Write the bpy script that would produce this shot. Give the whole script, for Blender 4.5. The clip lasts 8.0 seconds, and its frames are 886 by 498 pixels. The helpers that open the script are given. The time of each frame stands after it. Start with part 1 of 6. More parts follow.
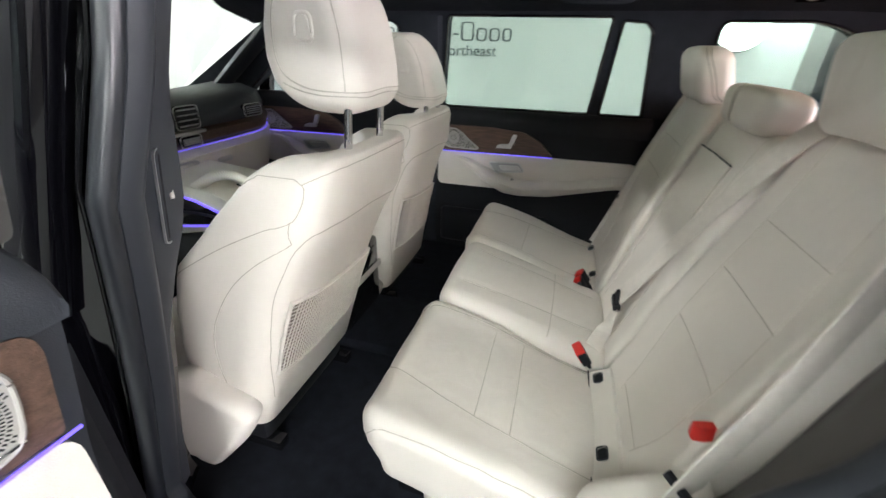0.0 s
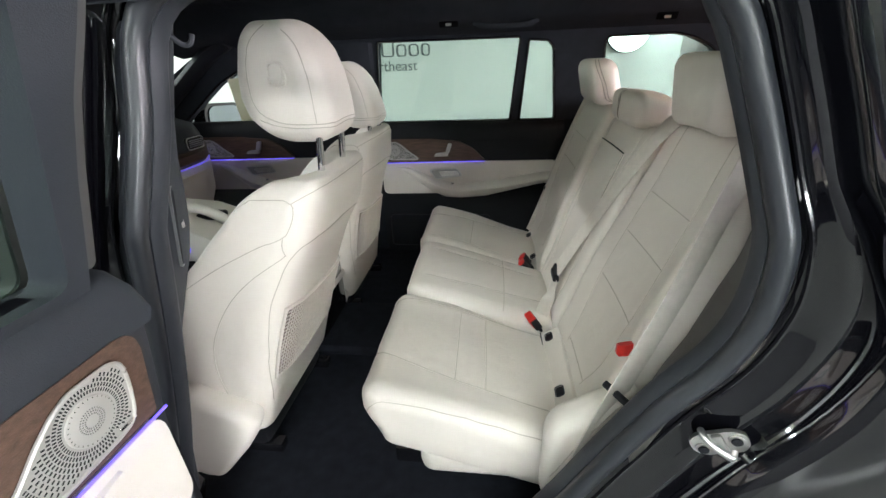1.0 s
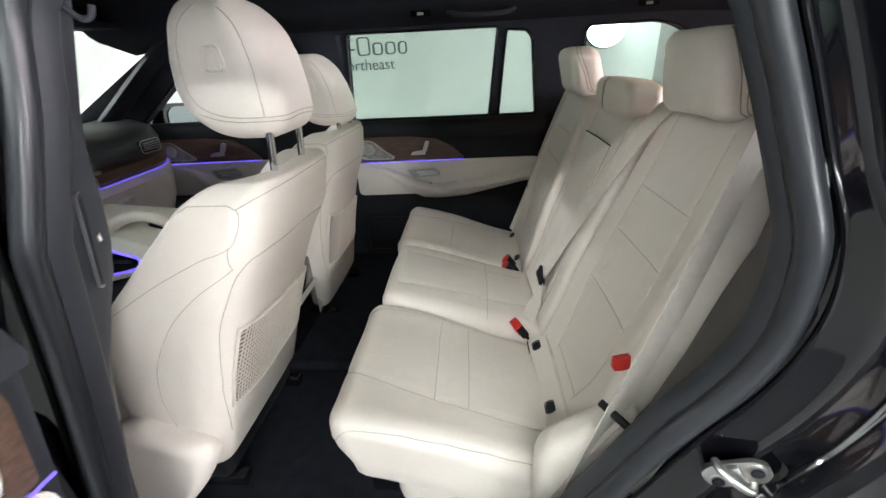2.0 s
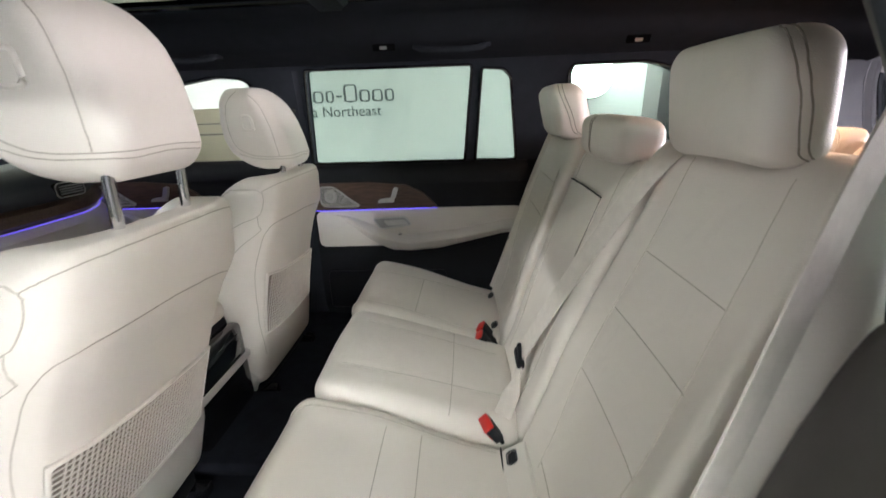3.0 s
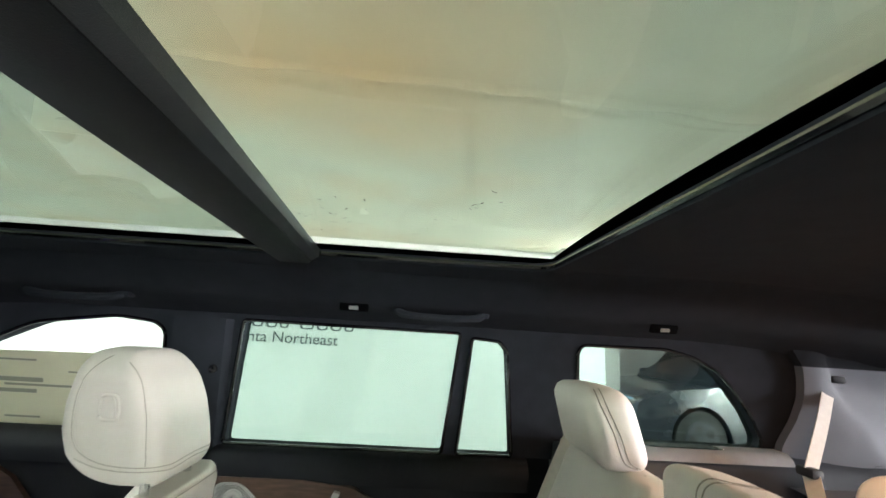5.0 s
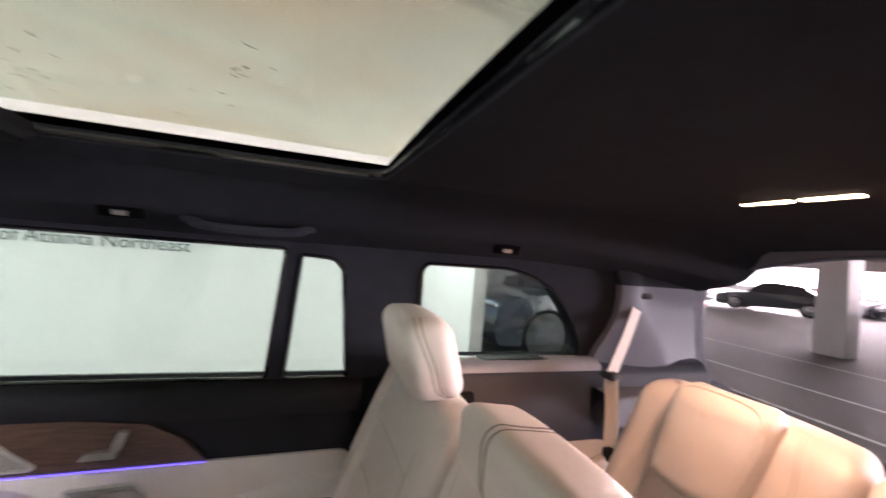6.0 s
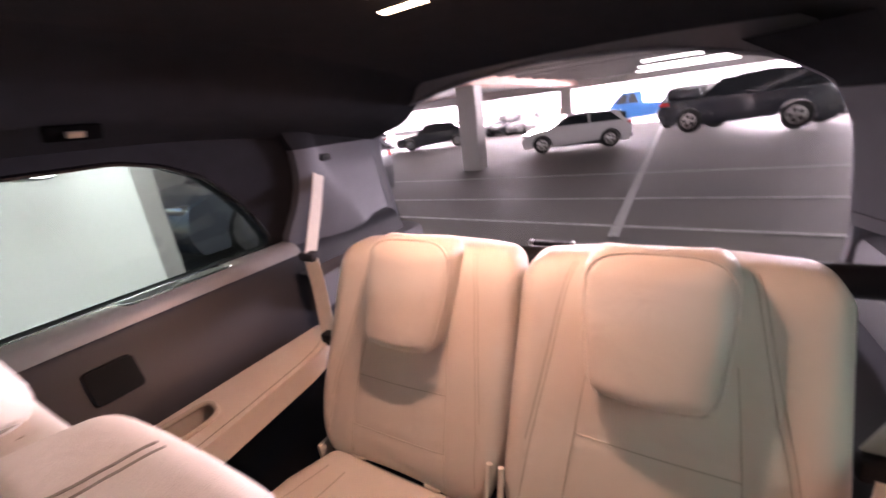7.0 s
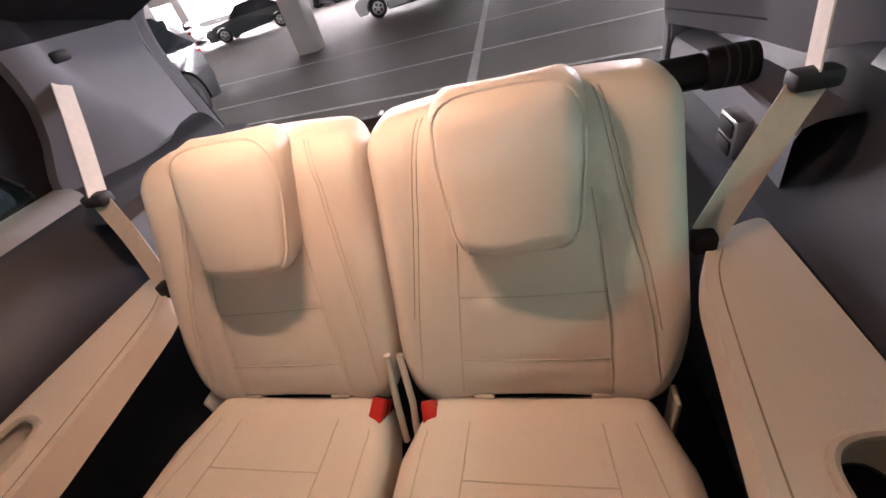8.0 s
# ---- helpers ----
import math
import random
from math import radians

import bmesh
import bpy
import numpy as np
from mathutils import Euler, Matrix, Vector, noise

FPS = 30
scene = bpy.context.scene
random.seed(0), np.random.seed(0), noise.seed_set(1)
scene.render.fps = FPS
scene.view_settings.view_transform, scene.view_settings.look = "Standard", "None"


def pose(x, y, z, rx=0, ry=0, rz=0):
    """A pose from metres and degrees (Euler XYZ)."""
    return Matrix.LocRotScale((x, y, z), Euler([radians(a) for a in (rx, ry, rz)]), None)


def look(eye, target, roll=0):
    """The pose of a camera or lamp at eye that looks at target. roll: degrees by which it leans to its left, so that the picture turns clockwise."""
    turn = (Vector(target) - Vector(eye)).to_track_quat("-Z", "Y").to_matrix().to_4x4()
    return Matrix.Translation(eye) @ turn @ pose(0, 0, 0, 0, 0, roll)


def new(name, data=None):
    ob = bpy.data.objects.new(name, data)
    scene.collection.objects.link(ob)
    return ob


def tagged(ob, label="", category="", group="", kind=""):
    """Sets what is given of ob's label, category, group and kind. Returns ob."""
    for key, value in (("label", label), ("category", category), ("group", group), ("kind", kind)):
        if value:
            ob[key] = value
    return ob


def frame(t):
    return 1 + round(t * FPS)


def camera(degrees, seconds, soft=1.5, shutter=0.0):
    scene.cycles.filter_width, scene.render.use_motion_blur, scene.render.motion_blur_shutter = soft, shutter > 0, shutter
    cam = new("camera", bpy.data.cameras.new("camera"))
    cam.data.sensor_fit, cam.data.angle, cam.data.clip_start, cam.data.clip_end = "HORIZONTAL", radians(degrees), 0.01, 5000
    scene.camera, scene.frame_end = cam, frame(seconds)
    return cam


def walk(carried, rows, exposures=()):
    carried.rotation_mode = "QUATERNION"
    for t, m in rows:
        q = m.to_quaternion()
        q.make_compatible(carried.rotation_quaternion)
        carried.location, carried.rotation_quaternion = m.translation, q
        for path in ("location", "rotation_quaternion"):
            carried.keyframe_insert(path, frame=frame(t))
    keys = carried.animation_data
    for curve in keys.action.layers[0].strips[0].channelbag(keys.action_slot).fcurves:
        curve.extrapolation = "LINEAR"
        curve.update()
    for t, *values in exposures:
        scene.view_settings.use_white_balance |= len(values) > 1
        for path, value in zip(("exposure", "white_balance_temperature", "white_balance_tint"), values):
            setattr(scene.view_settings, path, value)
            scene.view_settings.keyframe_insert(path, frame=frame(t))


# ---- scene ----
cam = camera(95.5, 8.0, shutter=0.3)
PATH = [
    (0, (0.529, -1.232, 1.492), (0.025, 0.484, 0.598), 1.4),
    (0.5, (0.521, -1.387, 1.529), (0.268, 0.404, 0.676), -1.1),
    (1, (0.513, -1.421, 1.537), (0.28, 0.372, 0.683), -2.3),
    (2.3, (0.547, -1.231, 1.484), (0.396, 0.571, 0.629), -3.1),
    (2.5, (0.576, -1.164, 1.473), (0.413, 0.651, 0.649), -3.0),
    (3, (0.617, -1.031, 1.452), (0.492, 0.854, 0.796), -2.0),
    (3.5, (0.615, -0.895, 1.456), (0.536, 1.08, 1.156), -1.2),
    (4, (0.546, -0.726, 1.526), (0.521, 1.273, 1.575), 0.5),
    (4.1, (0.53, -0.698, 1.531), (0.517, 1.298, 1.646), 0.8),
    (4.2, (0.524, -0.685, 1.539), (0.514, 1.307, 1.71), 1.0),
    (5.3, (0.514, -0.546, 1.62), (0.638, 1.401, 2.061), 4.4),
    (5.5, (0.539, -0.526, 1.623), (0.723, 1.437, 1.959), 4.6),
    (6, (0.693, -0.427, 1.646), (1.333, 1.468, 1.658), 4.7),
    (6.5, (0.829, -0.301, 1.603), (2.123, 1.212, 1.414), 1.6),
    (7, (0.939, -0.282, 1.615), (2.544, 0.742, 1.003), -7.1),
    (7.3, (1.018, -0.286, 1.578), (2.623, 0.528, 0.703), -14.6),
    (7.5, (1.035, -0.293, 1.556), (2.619, 0.371, 0.532), -16.1),
    (7.7, (1.044, -0.298, 1.553), (2.58, 0.294, 0.418), -17.7),
    (8, (1.044, -0.294, 1.546), (2.568, 0.216, 0.356), -16.9),
]
walk(cam, [(t, look(eye, target, roll)) for t, eye, target, roll in PATH],
     exposures=[(0, 0.44, 6450, 13), (1.2, 0.36, 6350, 11), (2.5, 0.40, 6500, 16), (3.4, 0.43, 6350, 10), (4.2, 0.66, 6100, 0), (5.5, 0.92, 6600, 13), (6.4, 0.62, 6700, 36), (7.1, 0.58, 6700, 33), (8, 0.65, 6600, 18)])


# ---------- world, light, exposure ----------
world = bpy.data.worlds.new("sky")
scene.world = world
world.use_nodes = True
wn = world.node_tree
sky = wn.nodes.new("ShaderNodeTexSky")
sky.sky_type, sky.sun_disc = "NISHITA", False
sky.sun_elevation, sky.sun_rotation = radians(48), radians(70)
wn.links.new(sky.outputs[0], wn.nodes["Background"].inputs[0])
wn.nodes["Background"].inputs[1].default_value = 0.15


def sun_lamp(energy, turn):
    data = bpy.data.lights.new("sun", "SUN")
    data.energy, data.angle, data.color = energy, radians(0.5), (1, 0.95, 0.88)
    ob = new("sun", data)
    ob.matrix_world = turn


sun_lamp(3.0, pose(0, 0, 20, 42, 0, 70 + 90))


def area_lamp(name, m, sx, sy, watts, color):
    data = bpy.data.lights.new(name, "AREA")
    data.shape, data.size, data.size_y, data.energy, data.color = "RECTANGLE", sx, sy, watts, color
    ob = new(name, data)
    ob.matrix_world = m
    return ob


COOL = (0.93, 1.0, 0.97)
# the booth's ceiling tubes, the front one added, and the two lamps in the third-row dome light
for lx, ly, sx, w in ((0.2, -3.3, 4.0, 152), (2.78, 4.70, 0.9, 95)):
    area_lamp("booth_tube_light", pose(lx, ly, 2.93 if ly < 0 else 2.77, 0, 0, 0), sx, 0.25, w, COOL)
# Added front tube, unseen, that brightens the cabin from ahead.
area_lamp("booth_tube_light", pose(-4.9, 0, 2.93, 0, 0, 90), 3.0, 0.3, 320, COOL)
# the round lamp behind the near rear corner, and daylight in the garage's open far side
area_lamp("round_lamp_light", look((2.35, -4.2, 1.60), (0.3, -0.5, 1.1)), 0.5, 0.5, 59, COOL)
area_lamp("garage_opening_light", look((33.2, 2, 1.6), (10, 2, 1.0)), 60, 2.1, 60000, (1.0, 0.97, 0.98))
for ly, aim in ((0.138, 0.18), (0.032, -0.02)):
    area_lamp("dome_light", look((1.565, ly, 1.790), (1.50, aim, 0.85)), 0.05, 0.02, 1.4, (1, 0.60, 0.38)).data.spread = radians(165)


# ---------- materials ----------
def mat(name, color, rough=0.5, metal=0.0, grain=0.0, grain_scale=200.0, tone=0.0, tone_scale=6.0, coat=0.0, sheen=0.0,
        kind="noise", stretch=(1, 1, 1), emit=0.0, spec=0.5, per_object=0.0, rough_var=0.0):
    m = bpy.data.materials.new(name)
    m.use_nodes = True
    t = m.node_tree
    p = t.nodes["Principled BSDF"]
    p.inputs["Base Color"].default_value = (*color, 1)
    p.inputs["Roughness"].default_value = rough
    p.inputs["Metallic"].default_value = metal
    p.inputs["Coat Weight"].default_value = coat
    p.inputs["Coat Roughness"].default_value = 0.03
    p.inputs["Sheen Weight"].default_value = sheen
    p.inputs["Specular IOR Level"].default_value = spec
    co = t.nodes.new("ShaderNodeTexCoord")
    mp = t.nodes.new("ShaderNodeMapping")
    mp.inputs["Scale"].default_value = stretch
    geo = t.nodes.new("ShaderNodeNewGeometry")
    t.links.new(geo.outputs["Position"], mp.inputs["Vector"])
    if tone or per_object:
        n = t.nodes.new("ShaderNodeTexNoise")
        n.inputs["Scale"].default_value = tone_scale
        n.inputs["Detail"].default_value = 6
        t.links.new(mp.outputs[0], n.inputs["Vector"])
        ramp = t.nodes.new("ShaderNodeMapRange")
        ramp.inputs["From Min"].default_value, ramp.inputs["From Max"].default_value = 0.3, 0.7
        ramp.inputs["To Min"].default_value, ramp.inputs["To Max"].default_value = 1 - tone, 1 + tone
        t.links.new(n.outputs["Fac"], ramp.inputs["Value"])
        mul = t.nodes.new("ShaderNodeVectorMath")
        mul.operation = "SCALE"
        mul.inputs[0].default_value = color
        t.links.new(ramp.outputs[0], mul.inputs["Scale"])
        t.links.new(mul.outputs[0], p.inputs["Base Color"])
        if rough_var:
            r2 = t.nodes.new("ShaderNodeMapRange")
            r2.inputs["From Min"].default_value, r2.inputs["From Max"].default_value = 0.3, 0.7
            r2.inputs["To Min"].default_value, r2.inputs["To Max"].default_value = rough - rough_var, rough + rough_var
            t.links.new(n.outputs["Fac"], r2.inputs["Value"])
            t.links.new(r2.outputs[0], p.inputs["Roughness"])
    if grain:
        if kind == "leather":
            g = t.nodes.new("ShaderNodeTexVoronoi")
            g.inputs["Scale"].default_value = grain_scale
            out = g.outputs["Distance"]
        else:
            g = t.nodes.new("ShaderNodeTexNoise")
            g.inputs["Scale"].default_value = grain_scale
            g.inputs["Detail"].default_value = 4
            out = g.outputs["Fac"]
        t.links.new(mp.outputs[0], g.inputs["Vector"])
        b = t.nodes.new("ShaderNodeBump")
        b.inputs["Strength"].default_value = grain
        b.inputs["Distance"].default_value = 0.0015
        t.links.new(out, b.inputs["Height"])
        last = b
        if kind == "leather":
            w = t.nodes.new("ShaderNodeTexNoise")
            w.inputs["Scale"].default_value = 14
            w.inputs["Detail"].default_value = 3
            w.inputs["Distortion"].default_value = 0.6
            t.links.new(mp.outputs[0], w.inputs["Vector"])
            b2 = t.nodes.new("ShaderNodeBump")
            b2.inputs["Strength"].default_value = 0.28
            b2.inputs["Distance"].default_value = 0.012
            t.links.new(w.outputs["Fac"], b2.inputs["Height"])
            t.links.new(b.outputs[0], b2.inputs["Normal"])
            last = b2
        t.links.new(last.outputs[0], p.inputs["Normal"])
    if emit:
        p.inputs["Emission Color"].default_value = (*color, 1)
        p.inputs["Emission Strength"].default_value = emit
    return m


def glass(name, tint):
    m = bpy.data.materials.new(name)
    m.use_nodes = True
    t = m.node_tree
    t.nodes.remove(t.nodes["Principled BSDF"])
    tr, gl, mix, lw = (t.nodes.new("ShaderNode" + k) for k in ("BsdfTransparent", "BsdfGlossy", "MixShader", "LayerWeight"))
    tr.inputs[0].default_value = (*[c ** 0.5 for c in tint], 1)
    gl.inputs["Roughness"].default_value = 0.0
    pw, sc = t.nodes.new("ShaderNodeMath"), t.nodes.new("ShaderNodeMath")
    pw.operation, pw.inputs[1].default_value = "POWER", 5.0
    sc.operation, sc.inputs[1].default_value, sc.inputs[2].default_value = "MULTIPLY_ADD", 0.9, 0.03
    t.links.new(lw.outputs["Facing"], pw.inputs[0])
    t.links.new(pw.outputs[0], sc.inputs[0])
    t.links.new(sc.outputs[0], mix.inputs[0])
    t.links.new(tr.outputs[0], mix.inputs[1])
    t.links.new(gl.outputs[0], mix.inputs[2])
    t.links.new(mix.outputs[0], t.nodes["Material Output"].inputs[0])
    return m


CREAM = mat("cream_leather", (0.74, 0.675, 0.622), 0.42, grain=0.35, grain_scale=700, tone=0.03, tone_scale=5, kind="leather", rough_var=0.06)
CREAM_TRIM = mat("cream_soft_trim", (0.72, 0.66, 0.61), 0.5, grain=0.3, grain_scale=800, tone=0.03, kind="leather")
THREAD = mat("grey_thread", (0.30, 0.26, 0.22), 0.8, grain=0.3, grain_scale=900, tone=0.1, tone_scale=300)
MID_THREAD = mat("beige_thread", (0.47, 0.415, 0.36), 0.8, tone=0.12, tone_scale=400)
PALE_THREAD = mat("pale_piping", (0.56, 0.50, 0.44), 0.6, tone=0.06, tone_scale=60)
NET = mat("cream_net_cord", (0.56, 0.50, 0.45), 0.8, grain=0.3, grain_scale=700, tone=0.08, tone_scale=90)
# Dark colour stands for the shade behind the seat net.
POCKET = mat("shaded_pocket_lining", (0.16, 0.125, 0.11), 0.9, tone=0.08, tone_scale=40)
BLACK_TRIM = mat("black_soft_trim", (0.010, 0.0105, 0.0135), 0.6, grain=0.3, grain_scale=600, tone=0.12, tone_scale=8, spec=0.22)
GREY_TRIM = mat("dark_grey_trim", (0.034, 0.036, 0.044), 0.5, grain=0.35, grain_scale=700, tone=0.08, tone_scale=6, spec=0.3)
WARM_TRIM = mat("warm_grey_pillar_trim", (0.085, 0.080, 0.075), 0.55, grain=0.35, grain_scale=700, tone=0.07, tone_scale=6, spec=0.3)
SEAL = mat("rubber_seal", (0.016, 0.018, 0.023), 0.36, grain=0.03, grain_scale=300, tone=0.05, tone_scale=12, spec=0.6)
SIDE_TRIM = mat("charcoal_side_trim", (0.030, 0.034, 0.047), 0.42, grain=0.35, grain_scale=700, tone=0.08, tone_scale=6, spec=0.5)
SLATE = mat("slate_soft_trim", (0.025, 0.028, 0.035), 0.5, grain=0.3, grain_scale=600, tone=0.07, tone_scale=8, spec=0.35)
# Near-black colour puts the shade of a deep recess into the surface.
VOID = mat("recess_shade_black", (0.0015, 0.0015, 0.002), 0.9, tone=0.1, spec=0.05)
GRILLE = mat("silver_grille", (0.46, 0.445, 0.42), 0.42, metal=0.35, tone=0.04, tone_scale=40)
HEADER = mat("grey_header_trim", (0.115, 0.118, 0.138), 0.7, grain=0.4, grain_scale=900, tone=0.05, tone_scale=9)
LEDGE = mat("silver_grey_ledge", (0.30, 0.31, 0.335), 0.30, tone=0.05, tone_scale=30)
TAUPE = mat("taupe_metallic_strip", (0.065, 0.064, 0.063), 0.32, coat=0.4, tone=0.08, tone_scale=10)
PILLAR = mat("grey_pillar_trim", (0.128, 0.134, 0.162), 0.7, grain=0.4, grain_scale=900, tone=0.05, tone_scale=9)
LINER = mat("black_headliner_fabric", (0.0205, 0.0222, 0.0285), 0.95, grain=0.5, grain_scale=900, tone=0.1, tone_scale=20, spec=0.12)
CARPET = mat("black_carpet", (0.011, 0.012, 0.0165), 0.95, grain=1.0, grain_scale=500, tone=0.25, tone_scale=25, spec=0.1)
SATIN = mat("satin_grey_metal", (0.40, 0.40, 0.41), 0.36, metal=0.8, tone=0.05, tone_scale=40, grain=0.05, grain_scale=300)
PAINT = mat("black_car_paint", (0.003, 0.003, 0.0045), 0.05, coat=0.4, tone=0.05, tone_scale=3, grain=0.012, grain_scale=30)
GLOSS = mat("gloss_black_plastic", (0.008, 0.008, 0.01), 0.1, coat=0.6, tone=0.05)
WOOD = mat("brown_open_pore_wood", (0.085, 0.047, 0.032), 0.45, grain=0.5, grain_scale=60, tone=0.35, tone_scale=14, stretch=(1.2, 6, 9))
STEEL = mat("brushed_metal", (0.62, 0.61, 0.60), 0.28, metal=1.0, tone=0.06, tone_scale=60, grain=0.06, grain_scale=300)
MIRROR = mat("mirror_glass", (0.32, 0.36, 0.38), 0.03, metal=1.0, tone=0.02)
CHROME = mat("chrome", (0.75, 0.75, 0.76), 0.08, metal=1.0, tone=0.03)
RED = mat("red_plastic", (0.55, 0.02, 0.015), 0.4, tone=0.06, tone_scale=80)
BELT = mat("beige_webbing", (0.64, 0.585, 0.535), 0.75, grain=0.6, grain_scale=500, tone=0.05, tone_scale=60)
STRIP = mat("violet_light_strip", (0.16, 0.11, 1.0), 0.4, emit=1.0)
LAMP = mat("warm_lamp_lens", (1.0, 0.72, 0.45), 0.3, emit=14.0)
TUBE = mat("cool_lamp_lens", (0.93, 1.0, 0.97), 0.3, emit=7.0)
SIGNAL = mat("red_lens", (0.5, 0.02, 0.02), 0.2, coat=0.6, tone=0.05)
WHITE_WALL = mat("white_painted_wall", (0.80, 0.82, 0.80), 0.65, grain=0.15, grain_scale=120, tone=0.03, tone_scale=1.3)
BOOTH_TOP = mat("white_stretched_ceiling", (0.72, 0.77, 0.63), 0.6, grain=0.1, grain_scale=40, tone=0.06, tone_scale=1.6)


def glow_and_stains(m, stain, scale, low, high, centre, radius):
    """Paints a broad pool of warm light, uneven at the edge, round one place on a sheet; fainter stains elsewhere."""
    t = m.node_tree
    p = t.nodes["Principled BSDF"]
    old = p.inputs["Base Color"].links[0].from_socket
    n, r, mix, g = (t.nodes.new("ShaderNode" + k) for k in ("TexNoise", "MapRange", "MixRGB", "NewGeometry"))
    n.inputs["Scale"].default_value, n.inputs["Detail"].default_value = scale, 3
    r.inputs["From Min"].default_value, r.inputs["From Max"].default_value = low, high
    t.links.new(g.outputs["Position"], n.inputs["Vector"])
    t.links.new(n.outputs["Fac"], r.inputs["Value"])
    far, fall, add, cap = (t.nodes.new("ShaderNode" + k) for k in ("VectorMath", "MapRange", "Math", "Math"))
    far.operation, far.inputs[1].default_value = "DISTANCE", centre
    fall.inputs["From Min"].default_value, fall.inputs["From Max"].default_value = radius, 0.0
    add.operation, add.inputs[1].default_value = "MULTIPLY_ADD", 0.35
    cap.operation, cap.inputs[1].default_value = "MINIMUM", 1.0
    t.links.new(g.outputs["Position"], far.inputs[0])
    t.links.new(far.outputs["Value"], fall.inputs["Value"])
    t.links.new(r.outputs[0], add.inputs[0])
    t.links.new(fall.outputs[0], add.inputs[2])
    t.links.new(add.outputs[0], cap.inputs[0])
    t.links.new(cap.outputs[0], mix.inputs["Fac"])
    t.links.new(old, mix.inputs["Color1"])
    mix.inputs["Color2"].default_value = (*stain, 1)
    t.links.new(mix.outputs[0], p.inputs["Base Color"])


# Warm light over the car painted into the sheet's colour, with faint stains.
glow_and_stains(BOOTH_TOP, (0.82, 0.60, 0.36), 0.7, 0.46, 0.66, (0.15, 1.35, 3.0), 1.5)
LETTER = mat("dark_grey_lettering", (0.12, 0.14, 0.15), 0.6, tone=0.05)
PAPER = mat("cream_paper", (0.72, 0.68, 0.50), 0.7, tone=0.03, tone_scale=12)
INK = mat("grey_ink", (0.32, 0.31, 0.24), 0.8, tone=0.04)
CONCRETE = mat("garage_floor_concrete", (0.102, 0.093, 0.080), 0.80, grain=0.5, grain_scale=30, tone=0.36, tone_scale=0.55, rough_var=0.12)
LINE = mat("worn_white_line", (0.55, 0.54, 0.52), 0.8, tone=0.35, tone_scale=9, grain=0.4, grain_scale=60)
COLUMN = mat("white_painted_concrete", (0.68, 0.66, 0.64), 0.8, tone=0.06, tone_scale=3, grain=0.3, grain_scale=40)
BEAM = mat("pink_primed_beam", (0.62, 0.36, 0.28), 0.7, tone=0.08, tone_scale=2, grain=0.2, grain_scale=30)
DECK = mat("grey_concrete_deck", (0.30, 0.29, 0.28), 0.85, tone=0.12, tone_scale=1.5, grain=0.4, grain_scale=20)
WHITE_PAINT = mat("white_car_paint", (0.78, 0.78, 0.80), 0.25, coat=0.8, tone=0.02)
BLUE_PAINT = mat("blue_car_paint", (0.03, 0.20, 0.55), 0.3, coat=0.8, tone=0.03)
RED_PAINT = mat("red_car_paint", (0.35, 0.03, 0.03), 0.3, coat=0.8, tone=0.03)
SILVER_PAINT = mat("silver_car_paint", (0.45, 0.46, 0.48), 0.3, metal=0.5, coat=0.8, tone=0.03)
DARK_PAINT = mat("dark_blue_car_paint", (0.02, 0.025, 0.035), 0.25, coat=0.8, tone=0.03)
TYRE = mat("tyre_rubber", (0.02, 0.02, 0.02), 0.8, tone=0.1, tone_scale=30)
CAR_GLASS = mat("dark_car_glass", (0.02, 0.025, 0.03), 0.05, coat=0.5, tone=0.05)
TINTED = glass("tinted_side_glass", (0.43, 0.535, 0.487))
CLEAR = glass("clear_glass", (0.90, 0.94, 0.92))
REAR_GLASS = glass("rear_glass", (0.80, 0.78, 0.80))
ROOF_GLASS = glass("roof_glass", (0.62, 0.66, 0.58))
# Darker tint stands for the dimmer ceiling above the front pane.
ROOF_GLASS_FRONT = glass("front_roof_glass_dimmed", (0.23, 0.265, 0.24))
SCREEN = mat("dark_screen", (0.01, 0.012, 0.016), 0.08, coat=0.5, tone=0.05)
SMUDGE = mat("dried_water_marks", (0.05, 0.045, 0.035), 0.8, tone=0.2, tone_scale=30)


# ---------- mesh helpers ----------
ONE = Matrix.Identity(4)


def part(name, geo, material, parent=None, label="", smooth=True, m=ONE):
    """One mesh object from a bmesh or (vertices, faces), under a thing or a part."""
    if isinstance(geo, tuple):
        bm = bmesh.new()
        vs = [bm.verts.new(v) for v in geo[0]]
        for f in geo[1]:
            try:
                bm.faces.new([vs[i] for i in f])
            except ValueError:
                pass
    else:
        bm = geo
    bm.transform(m)
    bmesh.ops.recalc_face_normals(bm, faces=bm.faces)
    for f in bm.faces:
        f.smooth = smooth
    me = bpy.data.meshes.new(name)
    bm.to_mesh(me)
    bm.free()
    if smooth:
        me.set_sharp_from_angle(angle=radians(42))
    me.materials.append(material)
    ob = new(name, me)
    ob.parent = parent
    if label:
        ob["label"] = label
    return ob


def thing(name, label, category, group="", kind="", at=(0, 0, 0)):
    ob = new(name)
    ob.location = at
    return tagged(ob, label, category, group, kind)


def box(lo, hi, r=0.004, seg=2):
    """A box with rounded edges between two corners."""
    bm = bmesh.new()
    c = [(a + b) / 2 for a, b in zip(lo, hi)]
    s = [abs(b - a) for a, b in zip(lo, hi)]
    bmesh.ops.create_cube(bm, size=1, matrix=Matrix.Translation(c) @ Matrix.Diagonal((*s, 1)))
    r = min(r, min(s) * 0.49)
    if r > 0:
        bmesh.ops.bevel(bm, geom=list(bm.edges), offset=r, segments=seg, profile=0.5, affect="EDGES")
    return bm


